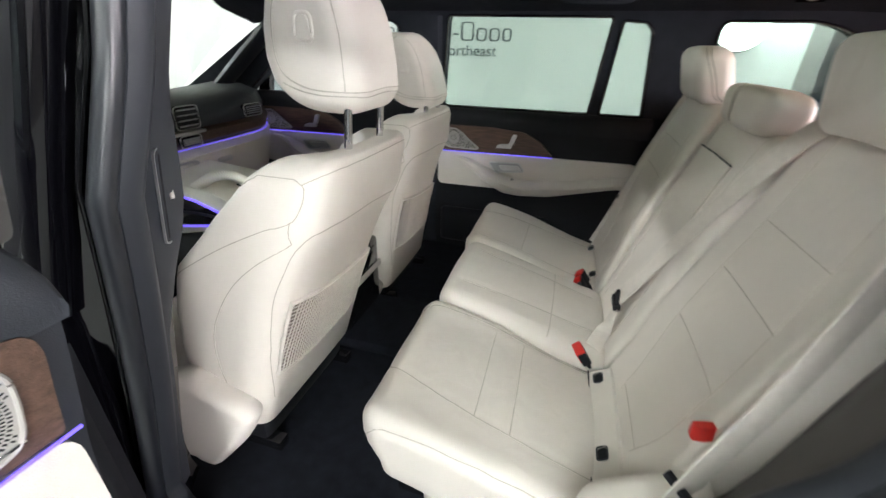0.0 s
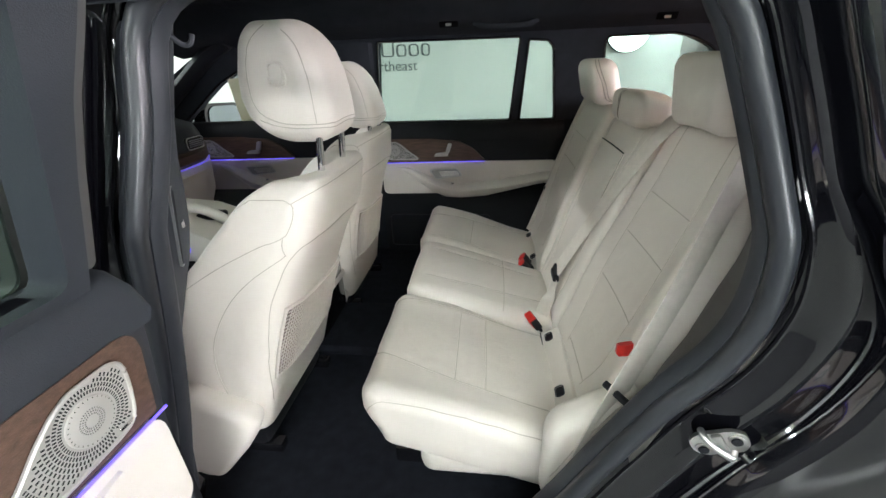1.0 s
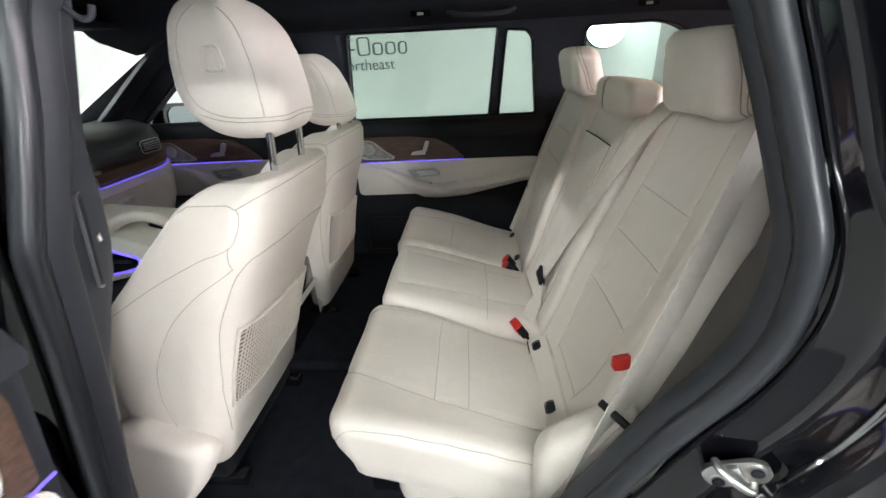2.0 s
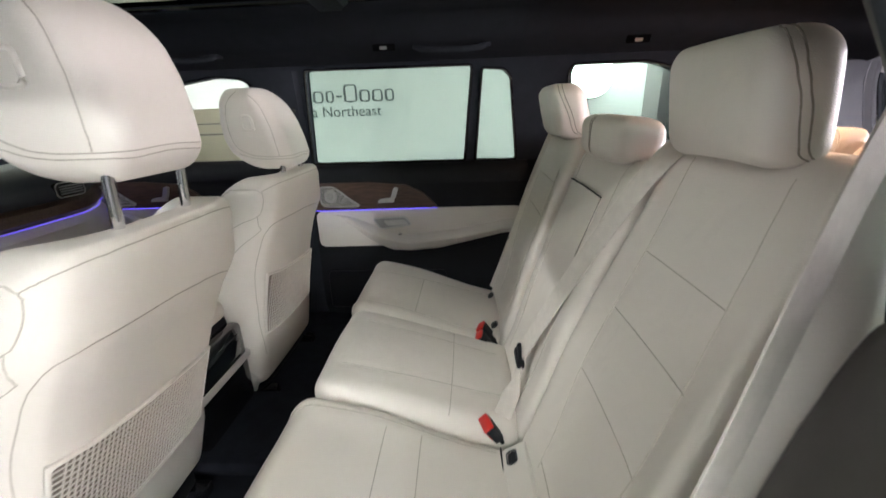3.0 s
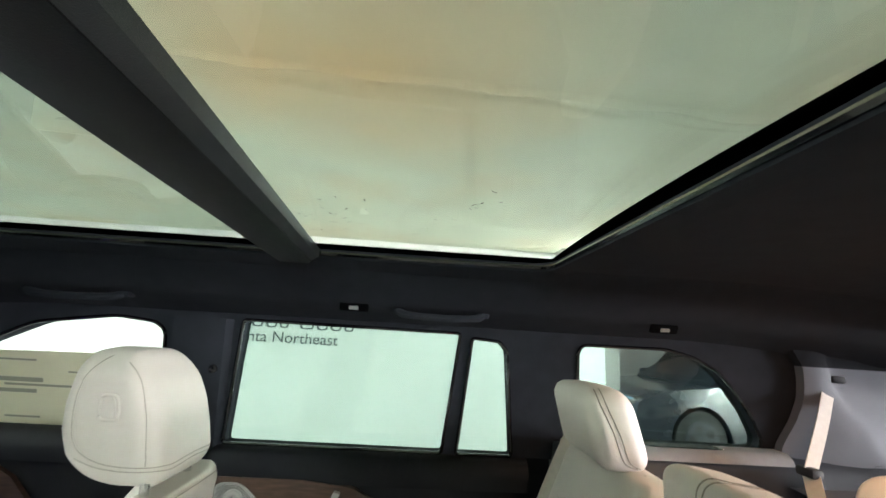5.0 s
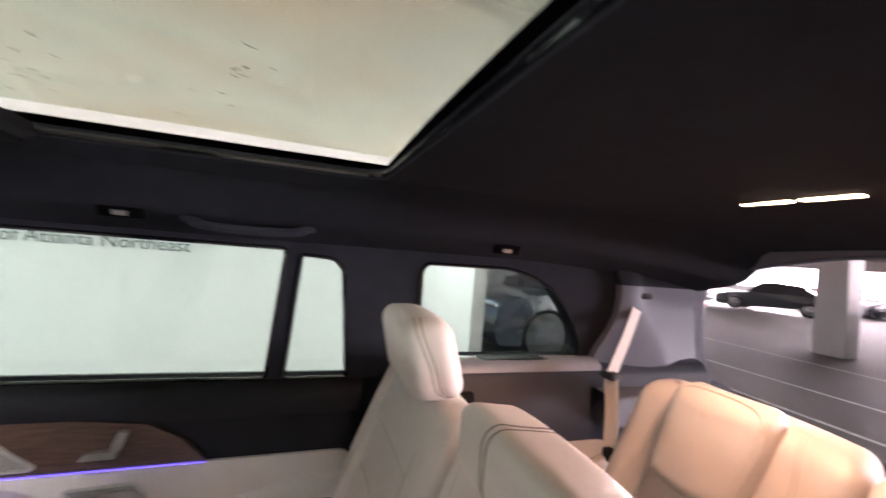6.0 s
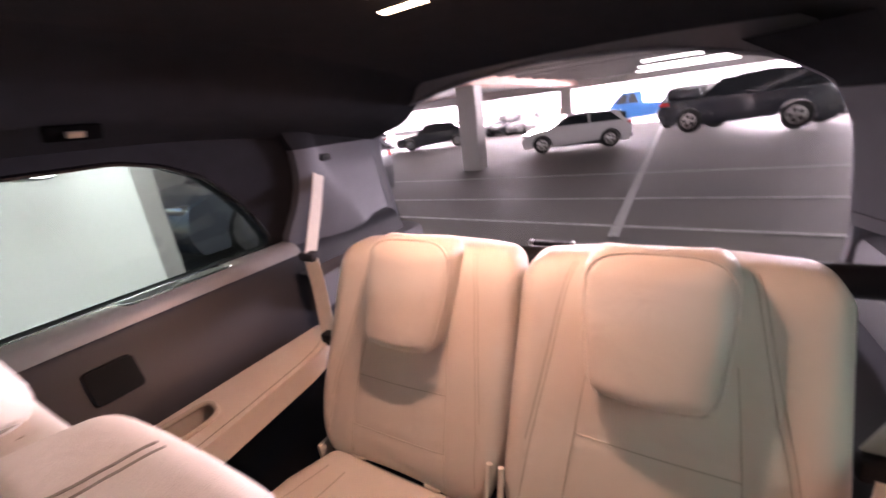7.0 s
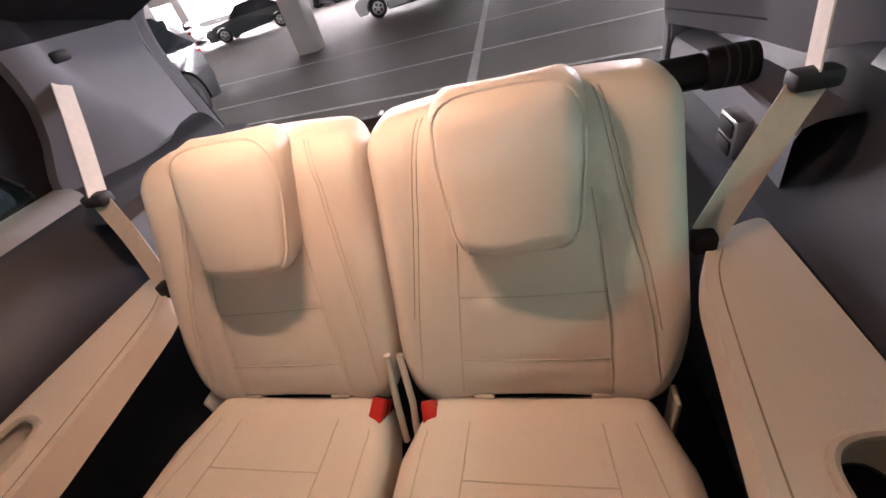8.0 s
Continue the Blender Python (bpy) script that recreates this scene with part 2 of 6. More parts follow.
def cyl(a, b, r, sides=16, r2=None, bevel=0.0):
    bm = bmesh.new()
    a, b = Vector(a), Vector(b)
    turn = (b - a).to_track_quat("Z", "Y").to_matrix().to_4x4()
    bmesh.ops.create_cone(bm, cap_ends=True, segments=sides, radius1=r, radius2=r if r2 is None else r2, depth=(b - a).length,
                          matrix=Matrix.Translation((a + b) / 2) @ turn)
    if bevel:
        rim = [e for e in bm.edges if len(e.link_faces) == 2 and any(len(f.verts) > 4 for f in e.link_faces)]
        bmesh.ops.bevel(bm, geom=rim, offset=bevel, segments=2, profile=0.5, affect="EDGES")
    return bm


def smooth_path(pts, n=8, closed=False):
    """Catmull-Rom through the points."""
    p = [Vector(q) for q in pts]
    k = len(p)
    out = []
    for i in range(k if closed else k - 1):
        a, b, c, d = (p[(i + j) % k] if closed else p[min(max(i + j, 0), k - 1)] for j in (-1, 0, 1, 2))
        for s in range(n):
            t = s / n
            out.append(0.5 * (2 * b + (c - a) * t + (2 * a - 5 * b + 4 * c - d) * t * t + (3 * b - a - 3 * c + d) * t ** 3))
    if not closed:
        out.append(p[-1])
    return out


def tube(pts, r, sides=8, closed=False, flat=1.0, up=(0, 0, 1)):
    """A round or flattened bar along a line of points."""
    p = [Vector(q) for q in pts]
    k = len(p)
    vs, fs = [], []
    for i in range(k):
        d = (p[(i + 1) % k] - p[i - 1]) if closed else (p[min(i + 1, k - 1)] - p[max(i - 1, 0)])
        d.normalize()
        s = d.cross(Vector(up))
        if s.length < 1e-4:
            s = d.cross(Vector((0, 1, 0.01)))
        s.normalize()
        u = s.cross(d)
        for j in range(sides):
            a = 2 * math.pi * j / sides
            vs.append(p[i] + s * (r * math.cos(a)) + u * (r * flat * math.sin(a)))
    for i in range(k if closed else k - 1):
        for j in range(sides):
            a, b = i * sides, ((i + 1) % k) * sides
            fs.append((a + j, a + (j + 1) % sides, b + (j + 1) % sides, b + j))
    if not closed:
        fs += [tuple(range(sides)), tuple(range((k - 1) * sides, k * sides))]
    return vs, fs


def ribbon(pts, width, thick, across):
    """A flat band (belt webbing) along points; across gives the width's direction, one for all or one a point."""
    p = [Vector(q) for q in pts]
    vs, fs = [], []
    for i, q in enumerate(p):
        d = (p[min(i + 1, len(p) - 1)] - p[max(i - 1, 0)]).normalized()
        a = Vector(across[i] if isinstance(across, list) else across)
        a = (a - d * a.dot(d)).normalized()
        n = d.cross(a)
        for u, v in ((-1, -1), (1, -1), (1, 1), (-1, 1)):
            vs.append(q + a * (u * width / 2) + n * (v * thick / 2))
    for i in range(len(p) - 1):
        for j in range(4):
            fs.append((i * 4 + j, i * 4 + (j + 1) % 4, i * 4 + 4 + (j + 1) % 4, i * 4 + 4 + j))
    fs += [(0, 1, 2, 3), tuple(len(vs) - 4 + j for j in range(4))]
    return vs, fs


def rounded(poly, r, n=4):
    """A polygon (2D) with its corners rounded."""
    out = []
    k = len(poly)
    for i in range(k):
        a, b, c = (Vector(poly[(i + j) % k]) for j in (-1, 0, 1))
        ra = min(r, (a - b).length * 0.45, (c - b).length * 0.45)
        s, e = b + (a - b).normalized() * ra, b + (c - b).normalized() * ra
        for j in range(n + 1):
            t = j / n
            out.append(tuple(s * (1 - t) ** 2 + b * 2 * t * (1 - t) + e * t * t))
    return out


def plate(outer, holes, place, thick, bevel=0.0):
    """A plate with openings: 2D loops, place(u, v, w) puts them in the world, w running through the thickness."""
    bm = bmesh.new()
    loops = []
    for loop in (outer, *holes):
        vs = [bm.verts.new((u, v, 0)) for u, v in loop]
        loops.append(vs)
        for i in range(len(vs)):
            bm.edges.new((vs[i], vs[(i + 1) % len(vs)]))
    bmesh.ops.triangle_fill(bm, use_beauty=True, use_dissolve=False, edges=list(bm.edges), normal=(0, 0, 1))
    front = list(bm.faces)
    more = bmesh.ops.extrude_face_region(bm, geom=front)
    for v in more["geom"]:
        if isinstance(v, bmesh.types.BMVert):
            v.co.z = thick
    for v in bm.verts:
        v.co = place(*v.co)
    return bm


def loft(rings, closed=True, caps=True):
    """Skin over rings of equal count."""
    k = len(rings[0])
    vs = [v for r in rings for v in r]
    fs = []
    for i in range(len(rings) - 1):
        for j in range(k if closed else k - 1):
            fs.append((i * k + j, i * k + (j + 1) % k, (i + 1) * k + (j + 1) % k, (i + 1) * k + j))
    if caps and closed:
        fs += [tuple(range(k)), tuple(range((len(rings) - 1) * k, len(rings) * k))]
    return vs, fs


def pad(half, r, step, shape=None):
    """A padded block: a rounded box of many small faces, half its sizes given, bent by shape(x, y, z in metres) on arrays."""
    half = np.array(half, float)
    n = np.maximum(2, np.round(2 * half / step).astype(int))
    index, vs, fs = {}, [], []

    def vid(i, j, k):
        key = (i, j, k)
        if key not in index:
            index[key] = len(vs)
            vs.append(key)
        return index[key]
    for ax in range(3):
        a, b = (ax + 1) % 3, (ax + 2) % 3
        for end in (0, n[ax]):
            for i in range(n[a]):
                for j in range(n[b]):
                    q = []
                    for di, dj in ((0, 0), (1, 0), (1, 1), (0, 1)):
                        key = [0, 0, 0]
                        key[ax], key[a], key[b] = int(end), i + di, j + dj
                        q.append(vid(*key))
                    fs.append(tuple(q if end else q[::-1]))
    p = np.array(vs, float) / n * 2 - 1
    p = p * half
    inner = np.clip(p, -(half - r), half - r)
    d = p - inner
    ln = np.linalg.norm(d, axis=1)
    ln[ln == 0] = 1
    p = inner + d / ln[:, None] * r
    if shape:
        p = np.stack(shape(p[:, 0], p[:, 1], p[:, 2]), axis=1)
    return p, fs


def sewn(name, geo, material, parent, label="", seams=(), depth=0.005, width=0.007, thread=None, stitch=0.0016, m=ONE):
    """A padded part with seams drawn into it; each seam is a list of places near the surface, closed ones marked ("loop", ...)."""
    from mathutils.bvhtree import BVHTree
    from mathutils.kdtree import KDTree
    p, fs = geo
    tree = BVHTree.FromPolygons([tuple(v) for v in p], fs)
    c = p - p.mean(axis=0)
    inside = 1 if sum(float(np.dot(c[f[0]], np.cross(c[f[k]], c[f[k + 1]]))) for f in fs for k in range(1, len(f) - 1)) > 0 else -1
    paths = []
    for s in seams:
        closed = s[0] == "loop"
        line = smooth_path(s[1:] if closed else s, 16, closed)
        near = []
        for q in line:
            hit = tree.find_nearest(q)
            near.append((hit[0], hit[1] * inside))
        paths.append((closed, near))
    if paths:
        allp = []
        for _, near in paths:
            for i in range(len(near) - 1):
                a, b = near[i], near[i + 1]
                steps = max(1, int((a[0] - b[0]).length / 0.004))
                allp += [(a[0].lerp(b[0], k / steps), a[1]) for k in range(steps)]
        kd = KDTree(len(allp))
        for i, (q, _) in enumerate(allp):
            kd.insert(q, i)
        kd.balance()
        for i in range(len(p)):
            _, j, dist = kd.find(p[i])
            if dist < width * 2.5:
                nrm = allp[j][1]
                p[i] -= np.array(nrm) * depth * math.exp(-(dist / width) ** 2)
    ob = part(name, ([tuple(v) for v in p], fs), material, parent, label, m=m)
    if paths and thread:
        sunk = BVHTree.FromPolygons([tuple(v) for v in p], fs)
        for closed, near in paths:
            line = []
            for q, nrm in near:
                hit = sunk.ray_cast(q + nrm * 0.012, -nrm, 0.03)
                line.append((hit[0] if hit[0] else q - nrm * depth) + nrm * max(0.0004, stitch * 0.5))
            part("stitching", tube(line, stitch, 5, closed), thread, ob, m=m)
    return ob


def grid(nu, nv, f, thick=0.0):
    """A sheet f(u, v) over 0..1, 0..1."""
    vs = [f(i / nu, j / nv) for i in range(nu + 1) for j in range(nv + 1)]
    fs = [(i * (nv + 1) + j, i * (nv + 1) + j + 1, (i + 1) * (nv + 1) + j + 1, (i + 1) * (nv + 1) + j) for i in range(nu) for j in range(nv)]
    return vs, fs


# ---------- the garage and the photo booth round the car ----------
def structure(name, geo, material, label, category, smooth=False):
    return tagged(part(name, geo, material, None, "", smooth), label, category, "", "structure")


structure("ground", grid(20, 20, lambda u, v: (-60 + 140 * u, -60 + 120 * v, 0.0)), CONCRETE, "stained grey concrete garage floor under the cars", "floor")
structure("ceiling_garage", box((5.0, -40, 2.75), (34, 40, 3.05), 0), DECK, "grey concrete garage deck above the parked cars", "ceiling")
def sheet_sag(x, y):
    """Height of the stretched sheet: a welded seam along the booth, wrinkles that run into it."""
    s = y - 1.36 - 0.056 * (x + 1.13)
    z = 3.0 - 0.022 * math.exp(-(s / 0.022) ** 2)
    z += 0.010 * math.exp(-((s - 0.10 + 0.05 * math.sin(2.1 * x)) / 0.035) ** 2)
    z -= 0.012 * math.exp(-((s - 0.17 - 0.05 * math.sin(1.7 * x + 1)) / 0.03) ** 2) * (0.5 + 0.5 * math.sin(3.1 * x + 0.5))
    z -= 0.010 * math.exp(-(s / 0.25) ** 2) * math.sin(9 * x + 6 * s) * (s > 0)
    k = min(1, max(0, (y - 3.0) / 1.6))
    return z + 0.006 * math.sin(1.3 * x) * math.sin(1.1 * y) - 0.16 * k * k * (3 - 2 * k)


def booth_sheet():
    gx = [-6 + 10.2 * k / 110 for k in range(111)]
    gy = [-4.6 + 0.2 * k for k in range(27)] + [0.82 + 0.02 * k for k in range(56)] + [2.0 + 0.2 * k for k in range(16)] + [5.05]
    vs = [(x, y, sheet_sag(x, y)) for x in gx for y in gy]
    n = len(gy)
    return vs, [(i * n + j, i * n + j + 1, (i + 1) * n + j + 1, (i + 1) * n + j) for i in range(len(gx) - 1) for j in range(n - 1)]


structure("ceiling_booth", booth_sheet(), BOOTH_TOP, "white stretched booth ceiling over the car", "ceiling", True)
structure("ceiling_slab", box((-6, -4.6, 3.03), (4.2, 5.05, 3.1), 0), DECK, "grey concrete deck over the white booth", "ceiling")
structure("ceiling_link", box((4.2, -40, 3.0), (5.0, 40, 3.1), 0), DECK, "grey concrete deck beside the white booth", "ceiling")
wall_right = structure("wall_right", box((-6, 4.9, 0), (3.0, 5.05, 3.0), 0), WHITE_WALL, "white painted booth wall with dark lettering", "wall")
structure("wall_left", box((-6, -4.6, 0), (3.1, -4.45, 3.0), 0), mat("pale_grey_wall", (0.17, 0.17, 0.18), 0.8, tone=0.1, tone_scale=1.2, grain=0.2, grain_scale=40), "plain grey booth wall", "wall")
structure("wall_left_far", box((4.4, -4.75, 0), (9.5, -4.6, 3.0), 0), WHITE_WALL, "white painted wall beyond the booth", "wall")
structure("wall_front", box((-6.15, -4.6, 0), (-6, 5.05, 3.0), 0), WHITE_WALL, "plain white booth wall", "wall")
structure("wall_side", box((3.1, 9.2, 0), (12, 9.4, 3.0), 0), DECK, "grey concrete wall beside the parked cars", "wall")
structure("booth_floor", box((-6, -4.45, 0.002), (3.1, 4.9, 0.012), 0), mat("pale_booth_floor", (0.22, 0.22, 0.215), 0.35, tone=0.08, tone_scale=2, grain=0.1, grain_scale=40), "pale smooth booth floor", "floor")

# lettering on the wall: the trade name as plain letter-sized blocks, the rest in letters
sign = thing("wall_lettering", "dark grey raised lettering on the white wall", "sign")
BRAND = [(0.25, 1), (0.16, 0), (0.12, 0), (0.14, 0), (0.16, 0), (0.16, 1), (0.16, 0), (0.13, 0), (0.09, 2), (0.2, 1), (0.16, 0), (0.16, 0), (0.14, 0)]
lx = -0.36 - sum(w for w, _ in BRAND) - 0.02 * len(BRAND)
for w, tall in BRAND:
    z0, z1 = (1.655, 1.68) if tall == 2 else (1.585, 1.82 if tall else 1.745)
    ring = rounded([(lx + 0.01, z0), (lx + w, z0), (lx + w, z1), (lx + 0.01, z1)], 0.02 if tall == 2 else 0.055)
    inner = [] if tall == 2 else [rounded([(lx + 0.042, z0 + 0.018), (lx + w - 0.026, z0 + 0.018), (lx + w - 0.026, z1 - 0.018), (lx + 0.042, z1 - 0.018)], 0.03)]
    part("letter_block", plate(ring, inner, lambda u, v, t: (u, 4.897 - t, v), 0.006), LETTER, sign, smooth=False)
    lx += w + 0.02


def words(text, size, right, z, y, parent, width):
    data = bpy.data.curves.new("words", "FONT")
    data.body, data.size, data.extrude, data.align_x = text, size, 0.003, "RIGHT"
    ob = new("words", data)
    bpy.context.view_layer.update()
    me = bpy.data.meshes.new_from_object(ob.evaluated_get(bpy.context.evaluated_depsgraph_get()))
    bpy.data.objects.remove(ob)
    xs = [v.co.x for v in me.vertices]
    k = width / (max(xs) - min(xs))
    me.transform(Matrix.Translation((right, y, z)) @ Matrix.Rotation(radians(90), 4, "X") @ Matrix.Diagonal((k, 1, 1, 1)))
    me.materials.append(LETTER)
    w = new("words", me)
    w.parent = parent
    return w


def span(text):
    data = bpy.data.curves.new("span", "FONT")
    data.body, data.size = text, 0.2
    ob = new("span", data)
    bpy.context.view_layer.update()
    me = bpy.data.meshes.new_from_object(ob.evaluated_get(bpy.context.evaluated_depsgraph_get()))
    bpy.data.objects.remove(ob)
    xs = [v.co.x for v in me.vertices]
    bpy.data.meshes.remove(me)
    return min(xs), max(xs)


full = span("of Atlanta Northeast")
wide = 1.72 / (full[1] - full[0])
for prefix, word in (("of", "of"), ("of Atlanta", "Atlanta"), ("of Atlanta Northeast", "Northeast")):
    a, b = span(word)
    words(word, 0.2, -0.57 - wide * (full[1] - span(prefix)[1]), 1.40, 4.893, sign, wide * (b - a))

# the round lamp that stands by the wall's end, and the tubes under the booth ceiling
lamp = thing("round_lamp", "round white studio lamp, switched on, fixed to the wall", "lamp")
part("lens", cyl((2.28, 4.80, 1.80), (2.28, 4.83, 1.80), 0.27, 48), TUBE, lamp, "glowing round lens")
part("housing", cyl((2.28, 4.831, 1.80), (2.28, 4.88, 1.80), 0.285, 48, bevel=0.01), GREY_TRIM, lamp)
part("bracket", box((2.24, 4.87, 1.76), (2.32, 4.902, 1.84), 0.006), GREY_TRIM, lamp)
# the last of the tubes is the added, unseen one at the front
for tx, ty, sx, sy, dz in ((0.2, -3.3, 2.0, 0.12, 0), (2.78, 4.70, 0.45, 0.12, -0.16), (-4.9, 0, 0.15, 1.5, 0)):
    t = thing("ceiling_light", "long cool white tube light, switched on, under the booth ceiling", "light", "booth tube lights")
    part("frame", box((tx - sx - 0.03, ty - sy - 0.03, 2.945 + dz), (tx + sx + 0.03, ty + sy + 0.03, 2.998 + dz), 0.01), STEEL, t)
    part("diffuser", box((tx - sx, ty - sy, 2.937 + dz), (tx + sx, ty + sy, 2.945 + dz), 0.002), TUBE, t)

lamp2 = thing("round_lamp", "round white studio lamp, switched on, beside the grey wall", "lamp")
lm = look((2.35, -4.25, 1.60), (0.3, -0.5, 1.1))
part("lens", cyl((0, 0, 0.005), (0, 0, 0.02), 0.3, 48), TUBE, lamp2, "glowing round lens", m=lm)
part("housing", cyl((0, 0, 0.021), (0, 0, 0.08), 0.315, 48, bevel=0.01), GREY_TRIM, lamp2, m=lm)
part("pole", cyl((2.38, -4.30, 0.02), (2.38, -4.30, 1.4), 0.018, 12), GREY_TRIM, lamp2)

# columns, beams, floor lines
for cx, cy in ((12.3, 5.40), (25.0, 5.75), (12.3, -7.5), (25.0, -6.0), (12.3, 17.5), (25.0, 18.5)):
    structure("column", box((cx - 0.28, cy - 0.30, 0), (cx + 0.28, cy + 0.30, 2.42 if cy in (5.40, 5.75) else 2.75), 0.03), COLUMN, "white painted square concrete garage column", "column")
structure("beam", box((6.5, 5.02, 2.42), (33.5, 5.78, 2.75), 0.02), BEAM, "pink primed concrete beam along the garage columns", "beam")
for k in range(14):
    structure("joist", box((8.4 + 1.7 * k, -24, 2.63), (8.58 + 1.7 * k, 5.0, 2.75), 0.015), DECK, "narrow grey concrete joist under the garage deck", "beam")
structure("beam", box((24.6, -25, 2.30), (25.4, 30, 2.75), 0.02), COLUMN, "white painted concrete beam under the garage deck", "beam")
structure("parapet", box((33.6, -40, 0), (34, 40, 0.5), 0.02), COLUMN, "low pale parapet at the open side of the garage", "wall")
for x0, y0, x1, y1, w in ((6.0, 0.47, 24, 0.98, 0.13), (8.05, 5.6, 8.2, -6, 0.09), (6.75, 5.5, 6.1, -6, 0.09), (10.4, 9, 10.8, -6, 0.08)):
    d = Vector((x1 - x0, y1 - y0, 0)).normalized()
    n = Vector((-d.y, d.x, 0)) * w / 2
    a, b = Vector((x0, y0, 0.004)), Vector((x1, y1, 0.004))
    structure("floor_line", ([a - n, b - n, b + n, a + n], [(0, 1, 2, 3)]), LINE, "worn white painted line on the garage floor", "marking")
for k in range(5):
    t = thing("garage_light", "long white tube light under the garage deck", "light", "garage lights")
    part("lens", box((16 + 3.2 * k, -2.6 + 0.4 * k, 2.55), (16.15 + 3.2 * k, 1.2 + 0.4 * k, 2.59), 0.01), TUBE, t)
    part("tray", box((15.97 + 3.2 * k, -2.65 + 0.4 * k, 2.59), (16.18 + 3.2 * k, 1.25 + 0.4 * k, 2.64), 0.01), COLUMN, t)
    for e in (-2.2, 0.8):
        part("hanger", cyl((16.075 + 3.2 * k, e + 0.4 * k, 2.635), (16.075 + 3.2 * k, e + 0.4 * k, 2.752), 0.012, 8), COLUMN, t)


# bright hazy sky beyond the open sides of the garage
HAZE = mat("bright_haze", (1.0, 0.98, 1.0), 1.0, emit=3.2)
structure("backdrop", grid(2, 2, lambda u, v: (75, -75 + 150 * u, -6 + 30 * v)), HAZE, "white overcast sky beyond the garage", "sky")

# ---------- parked cars ----------
def wheel(car, x, y, r, metal=None):
    w = part("wheel", cyl((x, y - 0.11, r), (x, y + 0.11, r), r, 28, bevel=0.03), TYRE, car)
    s = 1 if y > 0 else -1
    part("rim", cyl((x, y + s * 0.07, r), (x, y + s * 0.118, r), r * 0.66, 24, bevel=0.01), metal or STEEL, w)
    for k in range(5):
        a = k * 2 * math.pi / 5
        part("spoke_gap", cyl((x + 0.38 * r * math.cos(a), y + s * 0.112, r + 0.38 * r * math.sin(a)),
                              (x + 0.38 * r * math.cos(a), y + s * 0.121, r + 0.38 * r * math.sin(a)), r * 0.15, 8), TYRE, w)


